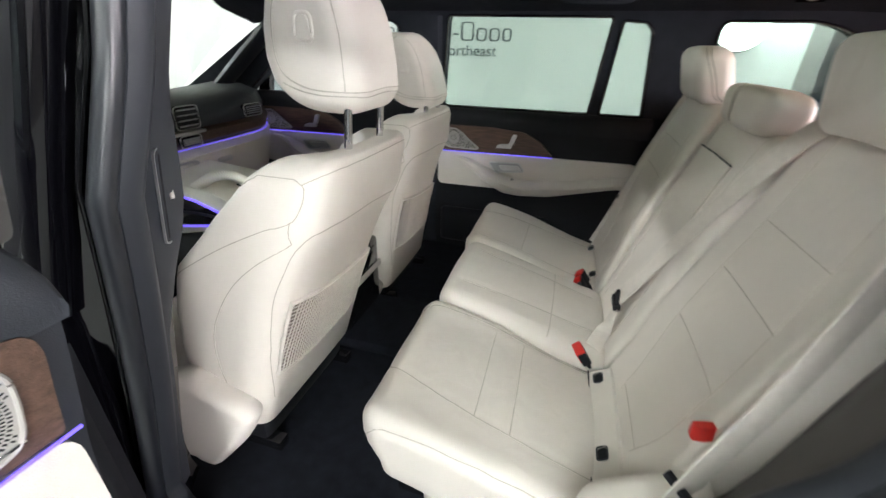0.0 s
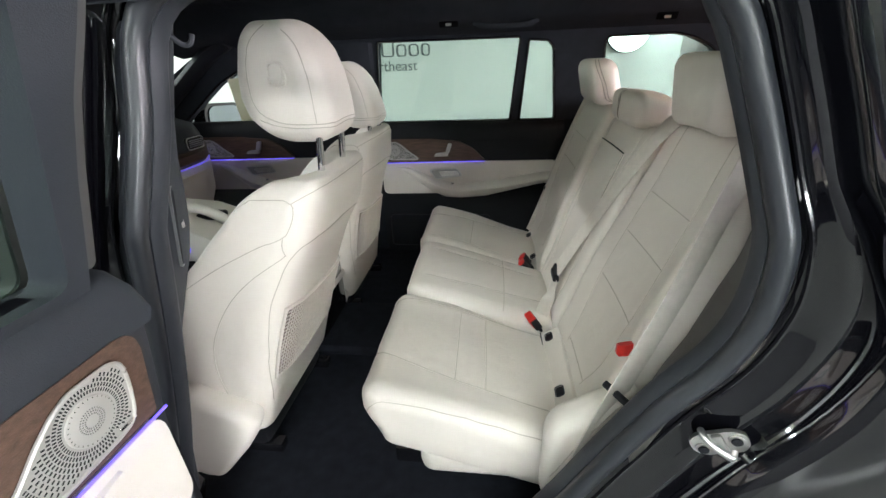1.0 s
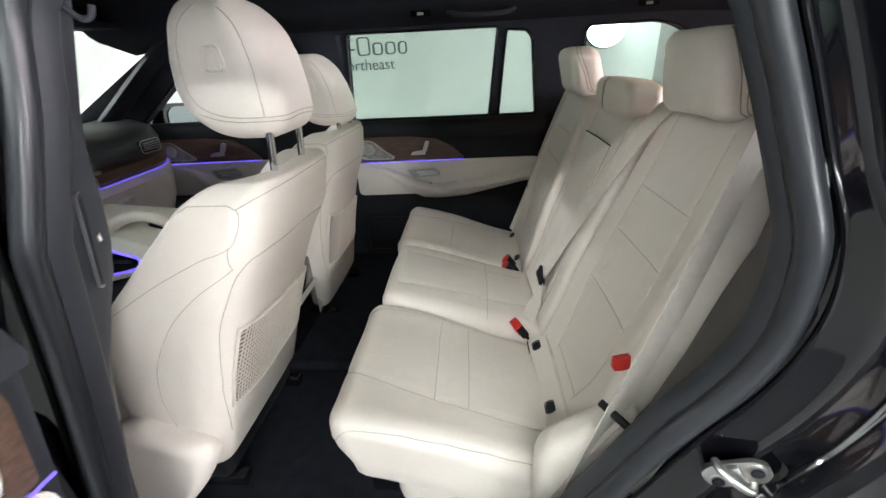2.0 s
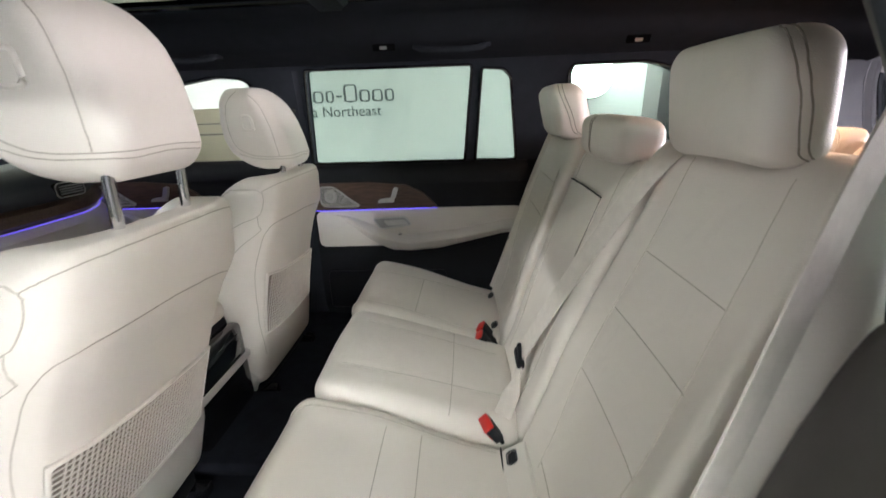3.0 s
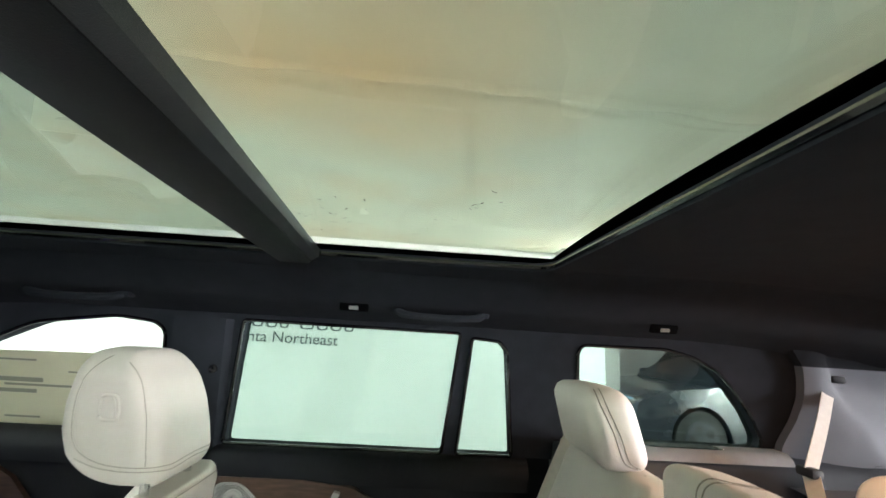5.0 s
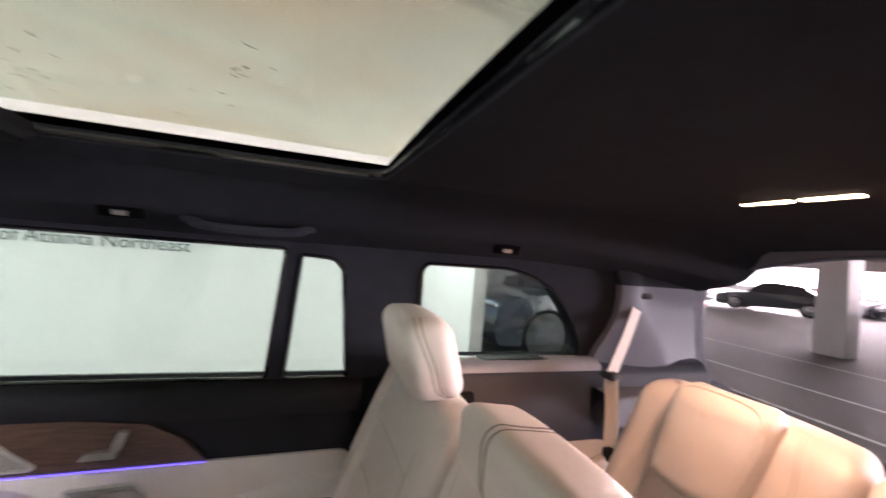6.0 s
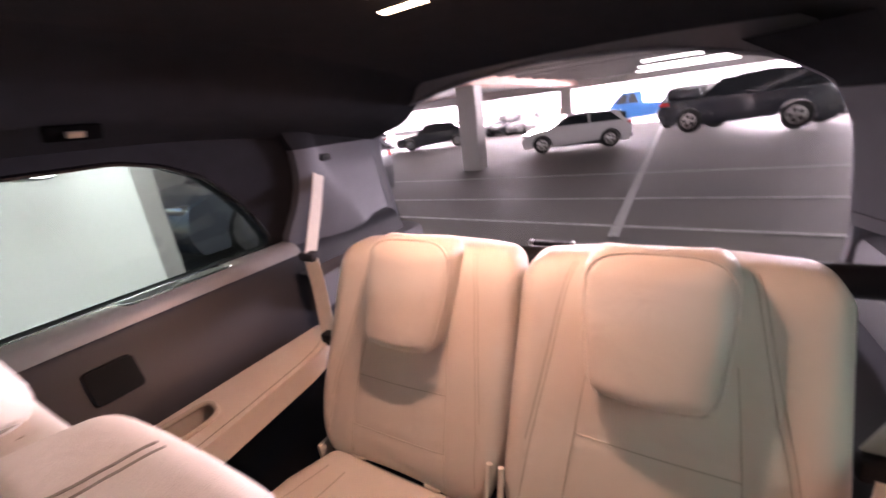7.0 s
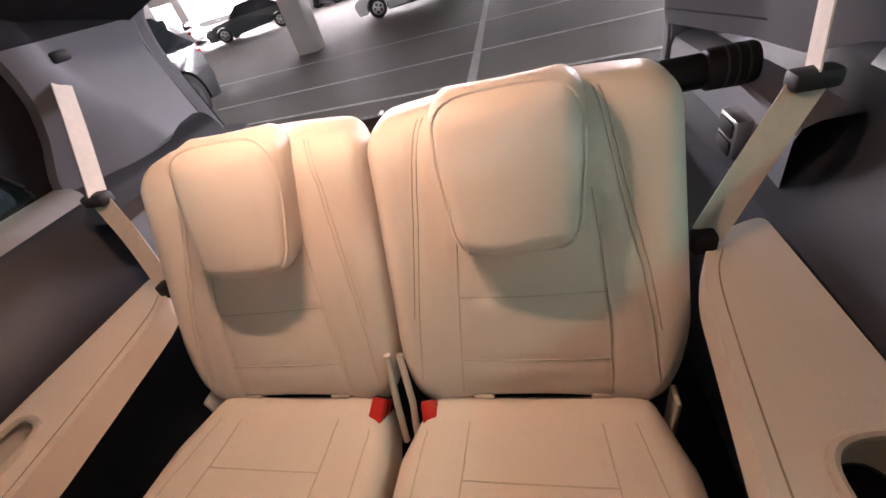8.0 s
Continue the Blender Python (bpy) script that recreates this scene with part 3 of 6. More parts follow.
def parked_car(m, paint, label, kind, group="parked cars", rims=None):
    """A car with its nose towards local +x, standing on z = 0."""
    car = thing("car", label, "car", group)
    car.matrix_world = m
    length, width, height, clear = {"suv": (4.4, 1.8, 1.5, 0.22), "sedan": (4.7, 1.82, 1.44, 0.17), "pickup": (5.4, 1.95, 1.8, 0.3), "big": (4.9, 1.94, 1.75, 0.24)}[kind]
    h = length / 2
    wb, r = length * 0.305, height * 0.225
    belt = height * 0.63
    hood = height * 0.61
    if kind == "sedan":
        low = [(-h, 0.6), (-h + 0.05, belt), (-h + 0.75, belt + 0.05), (h - 1.5, belt), (h - 0.5, hood - 0.1), (h - 0.08, hood - 0.28), (h, 0.5)]
        top = [(-h + 0.6, belt + 0.03), (-h + 1.4, height - 0.03), (-0.1, height), (0.45, height - 0.06), (h - 1.35, belt)]
    elif kind == "pickup":
        low = [(-h, 0.7), (-h + 0.02, belt), (h - 1.5, belt), (h - 0.4, hood), (h - 0.06, hood - 0.18), (h, 0.6)]
        top = [(-0.5, belt), (-0.4, height), (0.7, height), (h - 1.35, belt)]
    elif kind == "suv":
        belt = height * 0.655
        low = [(-h, 0.62), (-h + 0.05, belt - 0.05), (-h + 0.30, belt + 0.02), (h - 1.25, belt - 0.02), (h - 0.50, hood - 0.03), (h - 0.12, hood - 0.17), (h, 0.52)]
        top = [(-h + 0.14, belt - 0.02), (-h + 0.40, belt + 0.20), (-h + 0.46, height - 0.13), (-h + 0.80, height - 0.05), (-0.45, height), (0.05, height - 0.02), (0.42, height - 0.13), (h - 1.10, belt - 0.04)]
    else:
        low = [(-h, 0.6), (-h + 0.06, belt + 0.03), (h - 1.3, belt), (h - 0.45, hood - 0.04), (h - 0.08, hood - 0.2), (h, 0.5)]
        top = [(-h + 0.08, belt + 0.02), (-h + 0.30, belt + 0.16), (-h + 0.72, height - 0.07), (-0.7, height), (0.15, height - 0.05), (0.55, height - 0.16), (h - 1.12, belt - 0.02)]
    bottom = [(h - 0.1, clear), (wb + r * 1.15, clear)]
    for c in (wb, -wb):
        bottom += [(c + r * 1.15 * math.cos(a), r + r * 1.15 * math.sin(a)) for a in np.linspace(0.05, math.pi - 0.05, 9)]
        bottom += [(c - r * 1.15, clear)]
    bottom += [(-h + 0.12, clear)]
    profile = low + bottom
    hw = width / 2
    body = plate(rounded(profile, 0.06, 2), [], lambda u, v, t: (u, t - hw, v), width)
    for v in body.verts:
        k = 1 - 0.10 * max(0, (abs(v.co.x) - h * 0.6) / (h * 0.4)) ** 2
        v.co.y *= k * (1 - 0.03 * max(0, v.co.z - 0.7))
    part("body", body, paint, car)
    cab = plate(rounded(top, 0.1, 3), [], lambda u, v, t: (u, (t - 1) * (hw * 0.94 - 0.22 * (v - belt) / (height - belt) * 0.9), v), 2.0)
    part("cabin", cab, paint, car)
    zc = (belt + height) / 2
    for s in (1, -1):
        xs = sorted(p[0] for p in top)
        a, b = xs[0] + 0.28, xs[-1] - 0.22
        mid = (a + b) / 2 - 0.1
        for u0, u1 in ((a, mid - 0.03), (mid + 0.03, b)):
            t0 = (0.42 if kind == "suv" else 0.25) if u0 == a else 0.02
            t1 = (0.62 if kind == "suv" else 0.45) if u1 == b else 0.02
            loop = rounded([(u0, belt + 0.05), (u1, belt + 0.05), (u1 - t1, height - 0.1), (u0 + t0, height - 0.1)], 0.05)
            y_at = lambda v: (hw * 0.94 - 0.22 * (v - belt) / (height - belt) * 0.9)
            part("window", plate(loop, [], lambda u, v, t, s=s: (u, s * (y_at(v) - 0.01 + t), v), 0.016), CAR_GLASS, car, smooth=False)
        part("door_handle", box((-0.15, s * hw * 0.97 - 0.02, belt - 0.14), (0.05, s * hw * 0.97 + 0.02, belt - 0.11), 0.01), paint, car)
        part("mirror", box((b - 0.15, s * hw - 0.04, belt), (b, s * (hw + 0.16), belt + 0.13), 0.04), paint, car)
        part("headlight", box((h - 0.3, s * hw * 0.62 - 0.2, hood - 0.27), (h - 0.05, s * hw * 0.62 + 0.2, hood - 0.15), 0.04), CHROME, car)
        part("tail_light", box((-h - 0.01, s * hw * 0.72 - 0.2, belt - 0.14), (-h + 0.3, s * hw * 0.72 + 0.19, belt), 0.04), SIGNAL, car, "red tail light")
        if kind == "suv":
            part("cladding", box((-wb + r * 1.1, s * hw * 0.965 - 0.03, clear - 0.02), (wb - r * 1.1, s * hw * 0.965 + 0.03, clear + 0.13), 0.03), GREY_TRIM, car, "dark grey sill cladding")
            part("roof_rail", tube([(x, s * (hw * 0.94 - 0.20), height + z) for x, z in ((-1.35, -0.04), (-1.25, 0.02), (-0.4, 0.045), (0.05, 0.03), (0.15, -0.02))], 0.014, 6), STEEL, car)
            for c in (wb, -wb):
                part("arch_trim", tube([(c + r * 1.17 * math.cos(q), s * (hw * 0.985 - 0.01), r + r * 1.17 * math.sin(q)) for q in np.linspace(-0.1, math.pi + 0.1, 12)], 0.03, 6), GREY_TRIM, car)
        for c in (wb, -wb):
            wheel(car, c, s * (hw - 0.12), r, rims)
    part("rear_window", box((-h + 0.2, -hw * 0.66, belt + 0.08), (-h + 0.34, hw * 0.66, height - 0.16), 0.03), CAR_GLASS, car)
    part("bumper", box((-h - 0.04, -hw * 0.85, clear + 0.1), (-h + 0.25, hw * 0.85, clear + 0.3), 0.06), GREY_TRIM, car)
    return car


def heading(x, y, dx, dy):
    return pose(x, y, 0, 0, 0, math.degrees(math.atan2(dy, dx)))


parked_car(heading(16.6, 3.45, -0.34, 0.94) @ Matrix.Scale(0.85, 4), WHITE_PAINT, "white compact crossover parked across the garage lane", "suv")
parked_car(heading(22.6, 13.0, -0.3, 0.95), DARK_PAINT, "dark sedan parked at the garage edge", "sedan")
parked_car(heading(20.5, 17.6, -0.3, 0.95), WHITE_PAINT, "white sedan parked at the open garage edge", "sedan")
for k, (px, lab) in enumerate(((RED_PAINT, "dark red sedan parked in a row"), (SILVER_PAINT, "silver sedan parked in a row"), (DARK_PAINT, "dark sedan parked in a row"), (SILVER_PAINT, "silver sedan parked in a row"), (WHITE_PAINT, "white sedan parked in a row"))):
    parked_car(heading(29.5 + 0.2 * k, 14.2 - 1.25 * k - 0.9 * (k > 0), -0.9, 0.4), px, lab, "sedan", "row of far cars")
parked_car(heading(29.0, 2.6, 0.1, 1), BLUE_PAINT, "blue pickup truck parked at the bright garage edge", "pickup")
parked_car(heading(24.0, -0.6, 0.9, -0.3), DARK_PAINT, "black car with red tail lights parked beyond the lane", "big")
parked_car(heading(19.6, -2.1, 0.47, 0.88) @ Matrix.Scale(1.1, 4), DARK_PAINT, "large black utility car parked in the garage", "big")
parked_car(heading(5.95, 6.3, -1, -0.06), DARK_PAINT, "large black utility car parked beside the booth wall", "big", rims=GREY_TRIM)
structure("post", box((3.05, 5.2, 0), (3.35, 5.5, 3.0), 0.02), DECK, "grey green post beside the booth wall", "post")


# ---------- the car's shell: floor, sides, roof, pillars, glass ----------
SLOPE = 0.29


def side_y(z):
    """Half the cabin's width at a height, inner face."""
    return 0.875 if z <= 1.22 else 0.875 - SLOPE * (z - 1.22)


def side_place(s, off=0.0):
    return lambda u, v, t: (u, s * (side_y(v) - off + t), v)


structure("floor", box((-1.6, -0.86, 0.36), (2.4, 0.88, 0.44), 0.01), CARPET, "black carpet on the car floor", "floor")
tunnel = tagged(part("floor_tunnel", box((-1.4, -0.17, 0.44), (0.75, 0.17, 0.50), 0.03), CARPET), "low carpeted tunnel along the car floor", "floor", "", "structure")

FRONT_WIN = rounded([(-0.315, 1.222), (-0.30, 1.575), (-0.33, 1.60), (-0.45, 1.612), (-0.70, 1.578), (-0.98, 1.455), (-1.30, 1.245), (-1.28, 1.222)], 0.03)
REAR_WIN = rounded([(-0.112, 1.225), (-0.055, 1.622), (0.642, 1.619), (0.606, 1.225)], 0.015)
QUARTER = rounded([(0.655, 1.225), (0.682, 1.606), (0.770, 1.600), (0.800, 1.57), (0.842, 1.225)], 0.012)
THIRD = rounded([(1.06, 1.292), (1.035, 1.58), (1.05, 1.605), (1.33, 1.607), (1.42, 1.588), (1.51, 1.548), (1.57, 1.495), (1.65, 1.405), (1.70, 1.325), (1.70, 1.292)], 0.02)
EDGE = [(-1.75, 1.222), (2.16, 1.222), (2.16, 1.69), (-0.7, 1.69), (-1.0, 1.62), (-1.75, 1.25)]
structure("wall_car_right", plate(EDGE, [FRONT_WIN, REAR_WIN, QUARTER, THIRD], side_place(1), 0.06), LINER, "black trimmed cabin side with window openings", "car side")
structure("wall_car_right_low", box((-1.75, 0.90, 0.40), (2.3, 0.935, 1.222), 0.0), BLACK_TRIM, "black cabin side below the windows", "car side")


def window(name, loop, s, material, label, inset=0.035):
    w = tagged(part(name, plate(loop, [], lambda u, v, t: (u, s * (side_y(v) + inset + t), v), 0.004), material, smooth=False), label, "window", "", "structure")
    part("seal", tube([(u, s * (side_y(v) - 0.001), v) for u, v in loop], 0.006, 6, True), GLOSS, w)
    return w


window("window_1", FRONT_WIN, 1, CLEAR, "clear glass front door window, closed")
window("window_2", REAR_WIN, 1, TINTED, "green tinted rear door window, closed")
window("window_3", QUARTER, 1, TINTED, "green tinted fixed pane behind a black bar")
window("window_4", THIRD, 1, TINTED, "tinted third-row side window")

# left side: front door and quarter, with the rear door's opening between them
LEFT_THIRD = [(max(u, 1.12), v) for u, v in THIRD]
structure("wall_car_left_rear", plate([(1.11, 1.222), (2.16, 1.222), (2.16, 1.69), (1.02, 1.69)], [LEFT_THIRD], side_place(-1), 0.025), LINER, "black trimmed cabin side with third-row window", "car side")
window("window_5", LEFT_THIRD, -1, TINTED, "tinted third-row side window")
structure("wall_car_left_front", plate([(-1.75, 1.222), (-0.2, 1.222), (-0.12, 1.63), (-0.7, 1.63), (-1.0, 1.57), (-1.75, 1.25)], [[(u - 0.02, v) for u, v in FRONT_WIN]], side_place(-1), 0.05), LINER, "black trimmed cabin side by the driver", "car side")
window("window_6", [(u - 0.02, v) for u, v in FRONT_WIN], -1, CLEAR, "clear glass driver door window, closed")
structure("wall_car_left_front_low", box((-1.75, -0.93, 0.40), (-0.22, -0.90, 1.222), 0), BLACK_TRIM, "black driver door below the window", "car side")
structure("wall_car_left_rear_low", box((1.16, -0.925, 0.40), (2.3, -0.90, 1.222), 0), BLACK_TRIM, "black cabin side below the third-row window", "car side")


# headliner with the roof opening
def roof_z(x, y):
    zc = 1.805
    if x > 1.35:
        zc -= 0.066 * ((x - 1.35) / 0.75) ** 1.8
    if x < -0.6:
        zc -= 0.05 * ((-0.6 - x) / 0.6) ** 1.5
    a = abs(y)
    drop = 0.012 * (min(a, 0.45) / 0.45) ** 2
    if a > 0.45:
        k = min(1, (a - 0.45) / 0.14)
        drop += 0.105 * k * k * (3 - 2 * k) + 0.05 * max(0, a - 0.57) / 0.19
    return zc - drop


HOLE = (-0.63, 0.846, -0.452, 0.452)
xs = sorted({round(v, 3) for v in np.arange(-1.14, 2.13, 0.06)} | {HOLE[0], HOLE[1], 2.14})
ys = sorted({round(v, 3) for v in np.arange(-0.80, 0.801, 0.04)} | {HOLE[2], HOLE[3]})


def roof_sheet(lift):
    vs = [(x, y, roof_z(x, y) + lift ) for x in xs for y in ys]
    fs = []
    for i in range(len(xs) - 1):
        for j in range(len(ys) - 1):
            cx, cy = (xs[i] + xs[i + 1]) / 2, (ys[j] + ys[j + 1]) / 2
            if HOLE[0] < cx < HOLE[1] and HOLE[2] < cy < HOLE[3]:
                continue
            fs.append((i * len(ys) + j, i * len(ys) + j + 1, (i + 1) * len(ys) + j + 1, (i + 1) * len(ys) + j))
    return vs, fs


structure("ceiling", roof_sheet(0), LINER, "black fabric headliner with a large roof window opening", "ceiling", True)
structure("roof", roof_sheet(0.031), PAINT, "glossy black outer car roof", "roof", True)
RIM = rounded([(HOLE[0], HOLE[2]), (HOLE[1], HOLE[2]), (HOLE[1], HOLE[3]), (HOLE[0], HOLE[3])], 0.07, 6)
OUT = [(u + (0.045 if u > 0 else -0.045), v + (0.04 if v > 0 else -0.04)) for u, v in RIM]
structure("roof_window_frame", plate(OUT, [RIM], lambda u, v, t: (u, v, roof_z(u, v) - 0.006 + t), 0.022), LINER, "black frame round the roof window", "frame")
structure("roof_window_lip", tube([(u * 0.999, v * 0.995, roof_z(u, v) + 0.004) for u, v in RIM], 0.006, 6, True), GLOSS, "narrow black lip round the roof window", "frame", True)
# The front pane carries the dimness of the ceiling beyond in its tint.
for x0, x1, kind, words_ in ((-0.84, 0.19, ROOF_GLASS_FRONT, "front roof window, tinted darker for the dimmer ceiling beyond"), (0.20, 0.89, ROOF_GLASS, "tinted rear roof window with dried water marks")):
    structure("roof_window", grid(8, 16, lambda u, v: (x0 + (x1 - x0) * u, -0.485 + 0.97 * v, 1.814 + 0.035 * (1 - (2 * v - 1) ** 2)), 0.004), kind, words_, "window", True)
skew = lambda y: 0.018 - 0.09 * y
cross = structure("roof_window_bar", loft([[(x + skew(y), y, z) for x, z in ((0.150, 1.779), (0.157, 1.773), (0.232, 1.773), (0.239, 1.779), (0.239, 1.806), (0.150, 1.806))] for y in np.linspace(-0.475, 0.475, 6)]), BLACK_TRIM, "dark grey cross bar between the roof windows", "frame", True)
part("edge_trim", loft([[(x + skew(y), y, z) for x, z in ((0.240, 1.780), (0.260, 1.788), (0.262, 1.806), (0.240, 1.806))] for y in np.linspace(-0.465, 0.465, 6)]), GREY_TRIM, cross, "pale edge of the cross bar")
rnd = random.Random(4)
mv, mf = [], []
for k in range(38):
    if k < 22:
        cx, cy = rnd.gauss(0.30, 0.05), rnd.gauss(0.24, 0.07)
    else:
        f = rnd.random()
        cx, cy = 0.46 + 0.22 * f + rnd.gauss(0, 0.015), 0.30 - 0.25 * f + rnd.gauss(0, 0.02)
    if not (0.22 < cx < 0.8 and -0.4 < cy < 0.41):
        continue
    a, w = rnd.uniform(0, 3.1), rnd.uniform(0.004, 0.009)
    z = 1.812 + 0.035 * (1 - (cy / 0.485) ** 2)
    base = len(mv)
    for q in range(5):
        b = a + q * 0.5
        mv += [(cx + w * math.cos(b), cy + w * math.sin(b), z), (cx + (w - 0.0026) * math.cos(b), cy + (w - 0.0026) * math.sin(b), z)]
    mf += [(base + 2 * q, base + 2 * q + 2, base + 2 * q + 3, base + 2 * q + 1) for q in range(4)]
tagged(part("water_marks", (mv, mf), SMUDGE, None, "", False), "small dried dark water marks on the roof window", "stain", "", "stuff")

# rear window and its surround
BACK = lambda u, v, t: (2.35 - 0.5 * (v - 1.2) + t, u, v)
BACK_WIN = rounded([(0.875, 1.17), (0.795, 1.50), (0.74, 1.59), (0.588, 1.66), (0.33, 1.712), (0.08, 1.730), (-0.20, 1.715), (-0.44, 1.66), (-0.555, 1.585), (-0.60, 1.49), (-0.675, 1.17), (-0.675, 1.02), (0.875, 1.02)], 0.10, 6)
TAIL = [(1.0, 0.4), (0.96, 1.2), (0.86, 1.66), (0.5, 1.79), (-0.5, 1.79), (-0.86, 1.66), (-0.96, 1.2), (-1.0, 0.4)]
structure("wall_car_back", plate(TAIL, [BACK_WIN], BACK, 0.05), HEADER, "grey trimmed tailgate round the rear window", "car side")
structure("tailgate", plate(TAIL, [[(u + (0.02 if u > 0 else -0.02), v + (0.015 if v > 1.4 else -0.015)) for u, v in BACK_WIN]], lambda u, v, t: BACK(u, v, 0.053 + t), 0.025), PAINT, "glossy black outer tailgate round the rear window", "car side")
bw = structure("window_7", plate(BACK_WIN, [], lambda u, v, t: BACK(u, v, 0.03 + t), 0.004), REAR_GLASS, "clear rear window looking into the garage", "window")
part("seal", tube([BACK(u, v, -0.002) for u, v in BACK_WIN], 0.006, 6, True), PILLAR, bw)

for s in (1, -1):
    # pillar between the third-row window and the rear window, folded along a crease
    cut = ((1.24, 1.73, 0.825), (1.32, 1.745, 0.808), (1.40, 1.780, 0.785), (1.47, 1.795, 0.765), (1.53, 1.790, 0.750), (1.578, 1.775, 0.735), (1.64, 1.72, 0.71), (1.70, 1.68, 0.64))
    if s > 0:
        fold = ((1.24, 2.09, 0.785), (1.40, 1.995, 0.772), (1.52, 1.905, 0.762), (1.60, 1.86, 0.735), (1.70, 1.80, 0.65))
        back = ((1.24, 2.32, 0.855), (1.40, 2.24, 0.812), (1.50, 2.19, 0.785), (1.60, 2.14, 0.715), (1.66, 2.11, 0.585), (1.70, 2.09, 0.50))
    else:
        fold = ((1.24, 2.05, 0.745), (1.40, 1.985, 0.738), (1.52, 1.92, 0.722), (1.60, 1.87, 0.695), (1.70, 1.81, 0.62))
        back = ((1.24, 2.32, 0.645), (1.40, 2.24, 0.612), (1.50, 2.19, 0.585), (1.60, 2.14, 0.53), (1.66, 2.11, 0.43), (1.70, 2.09, 0.36))
    pick = lambda table, z: Vector((float(np.interp(z, [q[0] for q in table], [q[1] for q in table])), s * float(np.interp(z, [q[0] for q in table], [q[2] for q in table])), z))
    rows = []
    flank = []
    for z in list(np.linspace(1.235, 1.578, 18)) + list(np.linspace(1.580, 1.70, 8)):
        a, b, c = (pick(t, z) for t in (cut, fold, back))
        (rows if z < 1.579 else flank).append([a + Vector((0, s * 0.03, 0)), a] + [a.lerp(b, f) + Vector((0, -s * 0.012 * math.sin(math.pi * f), 0)) for f in (0.1, 0.25, 0.5, 0.75, 0.92)] + [b] + [b.lerp(c, f) for f in (0.08, 0.3, 0.6, 1.0)])
    tr = structure("pillar_trim", loft(rows, closed=False, caps=False), PILLAR, "light grey trim on the rear pillar", "trim", True)
    structure("headliner_flank", loft(flank, closed=False, caps=False), LINER, "black headliner running down to the rear pillar", "ceiling", True)
    part("trim_line", tube([pick(fold, 1.275) + (pick(back, 1.275) - pick(fold, 1.275)) * f + Vector((-0.004, -s * 0.003, 0)) for f in np.linspace(-0.25, 0.98, 10)], 0.0018, 5), SIDE_TRIM, tr)
    # third-row side panel: ledge, wall, arm shelf
    prof = [(0.845, 1.285), (0.80, 1.285), (0.775, 1.272), (0.755, 1.24), (0.72, 1.14), (0.66, 1.085), (0.625, 1.07), (0.62, 0.8), (0.64, 0.44), (0.90, 0.44), (0.90, 1.285)]
    rings = []
    for x in np.linspace(0.98 if s > 0 else 1.13, 2.26, 18):
        k = 0.02 * math.sin((x - 0.98) * 2.4)
        rings.append([(x, s * (y + (k if y < 0.84 else 0)), z) for y, z in prof])
    q = structure("side_panel", loft(rings), SIDE_TRIM, "dark grey moulded panel beside the third row", "trim", True)
    part("ledge_trim", loft([[(x, s * y, z) for y, z in ((0.844, 1.297), (0.790, 1.295), (0.772, 1.281), (0.764, 1.262), (0.80, 1.255), (0.844, 1.26))] for x in np.linspace(1.06 - s * 0.06, 1.74, 12)]), LEDGE, q, "silver grey ledge below the window")
    part("grille_rim", tube([(u, s * v, 1.2985) for u, v in rounded([(1.275, 0.786), (1.53, 0.786), (1.51, 0.841), (1.255, 0.841)], 0.022)], 0.0018, 6, True), CHROME, q, "thin chrome rim")
    part("speaker_grille", plate(rounded([(1.28, 0.792), (1.52, 0.792), (1.50, 0.838), (1.26, 0.838)], 0.02), [], lambda u, v, t, s=s: (u, s * v, 1.297 + t), 0.003), BLACK_TRIM, q, "black speaker grille", smooth=False)
    part("cover", plate(rounded([(1.14, 1.14), (1.23, 1.14), (1.23, 1.21), (1.14, 1.21)], 0.012), [], lambda u, v, t, s=s: (u, s * (0.722 + (v - 1.14) * 0.33 - 0.004 + t), v), 0.01), BLACK_TRIM, q, "small square cover")
    # padded arm shelf with a cup recess
    arm = thing("arm_shelf", "cream leather padded arm shelf with a cup holder", "armrest", "third-row arm shelves")
    cup = rounded([(1.08, 0.525), (1.27, 0.525), (1.29, 0.60), (1.08, 0.61)], 0.045, 6)
    body = plate(rounded([(0.98, 0.455), (1.20, 0.463), (1.50, 0.50), (1.588, 0.53), (1.625, 0.585), (1.640, 0.628), (0.98, 0.630)], 0.03, 5), [cup], lambda u, v, t, s=s: (u, s * v, 1.085 - t + 0.02 * max(0, 1.2 - u)), 0.06)
    bmesh.ops.bevel(body, geom=[e for e in body.edges if len(e.link_faces) == 2 and e.calc_face_angle() > 1.1 and all(q.co.z > 1.06 for q in e.verts)], offset=0.014, segments=4, profile=0.5, affect="EDGES")
    part("padding", body, CREAM, arm)
    part("lip", tube([(u, s * v, 1.086 + 0.02 * max(0, 1.2 - u)) for u, v in cup], 0.006, 8, True), PALE_THREAD, arm)
    part("cup_recess", plate(cup, [], lambda u, v, t, s=s: (u, s * v, 1.02 - t), 0.02), BLACK_TRIM, arm, "dark cup holder bottom")
    part("edge_stitching", tube([(p.x, s * p.y, 1.0855) for p in smooth_path([(1.0, 0.475, 0), (1.2, 0.481, 0), (1.48, 0.516, 0), (1.565, 0.545, 0)], 6)], 0.0011, 5), THREAD, arm)

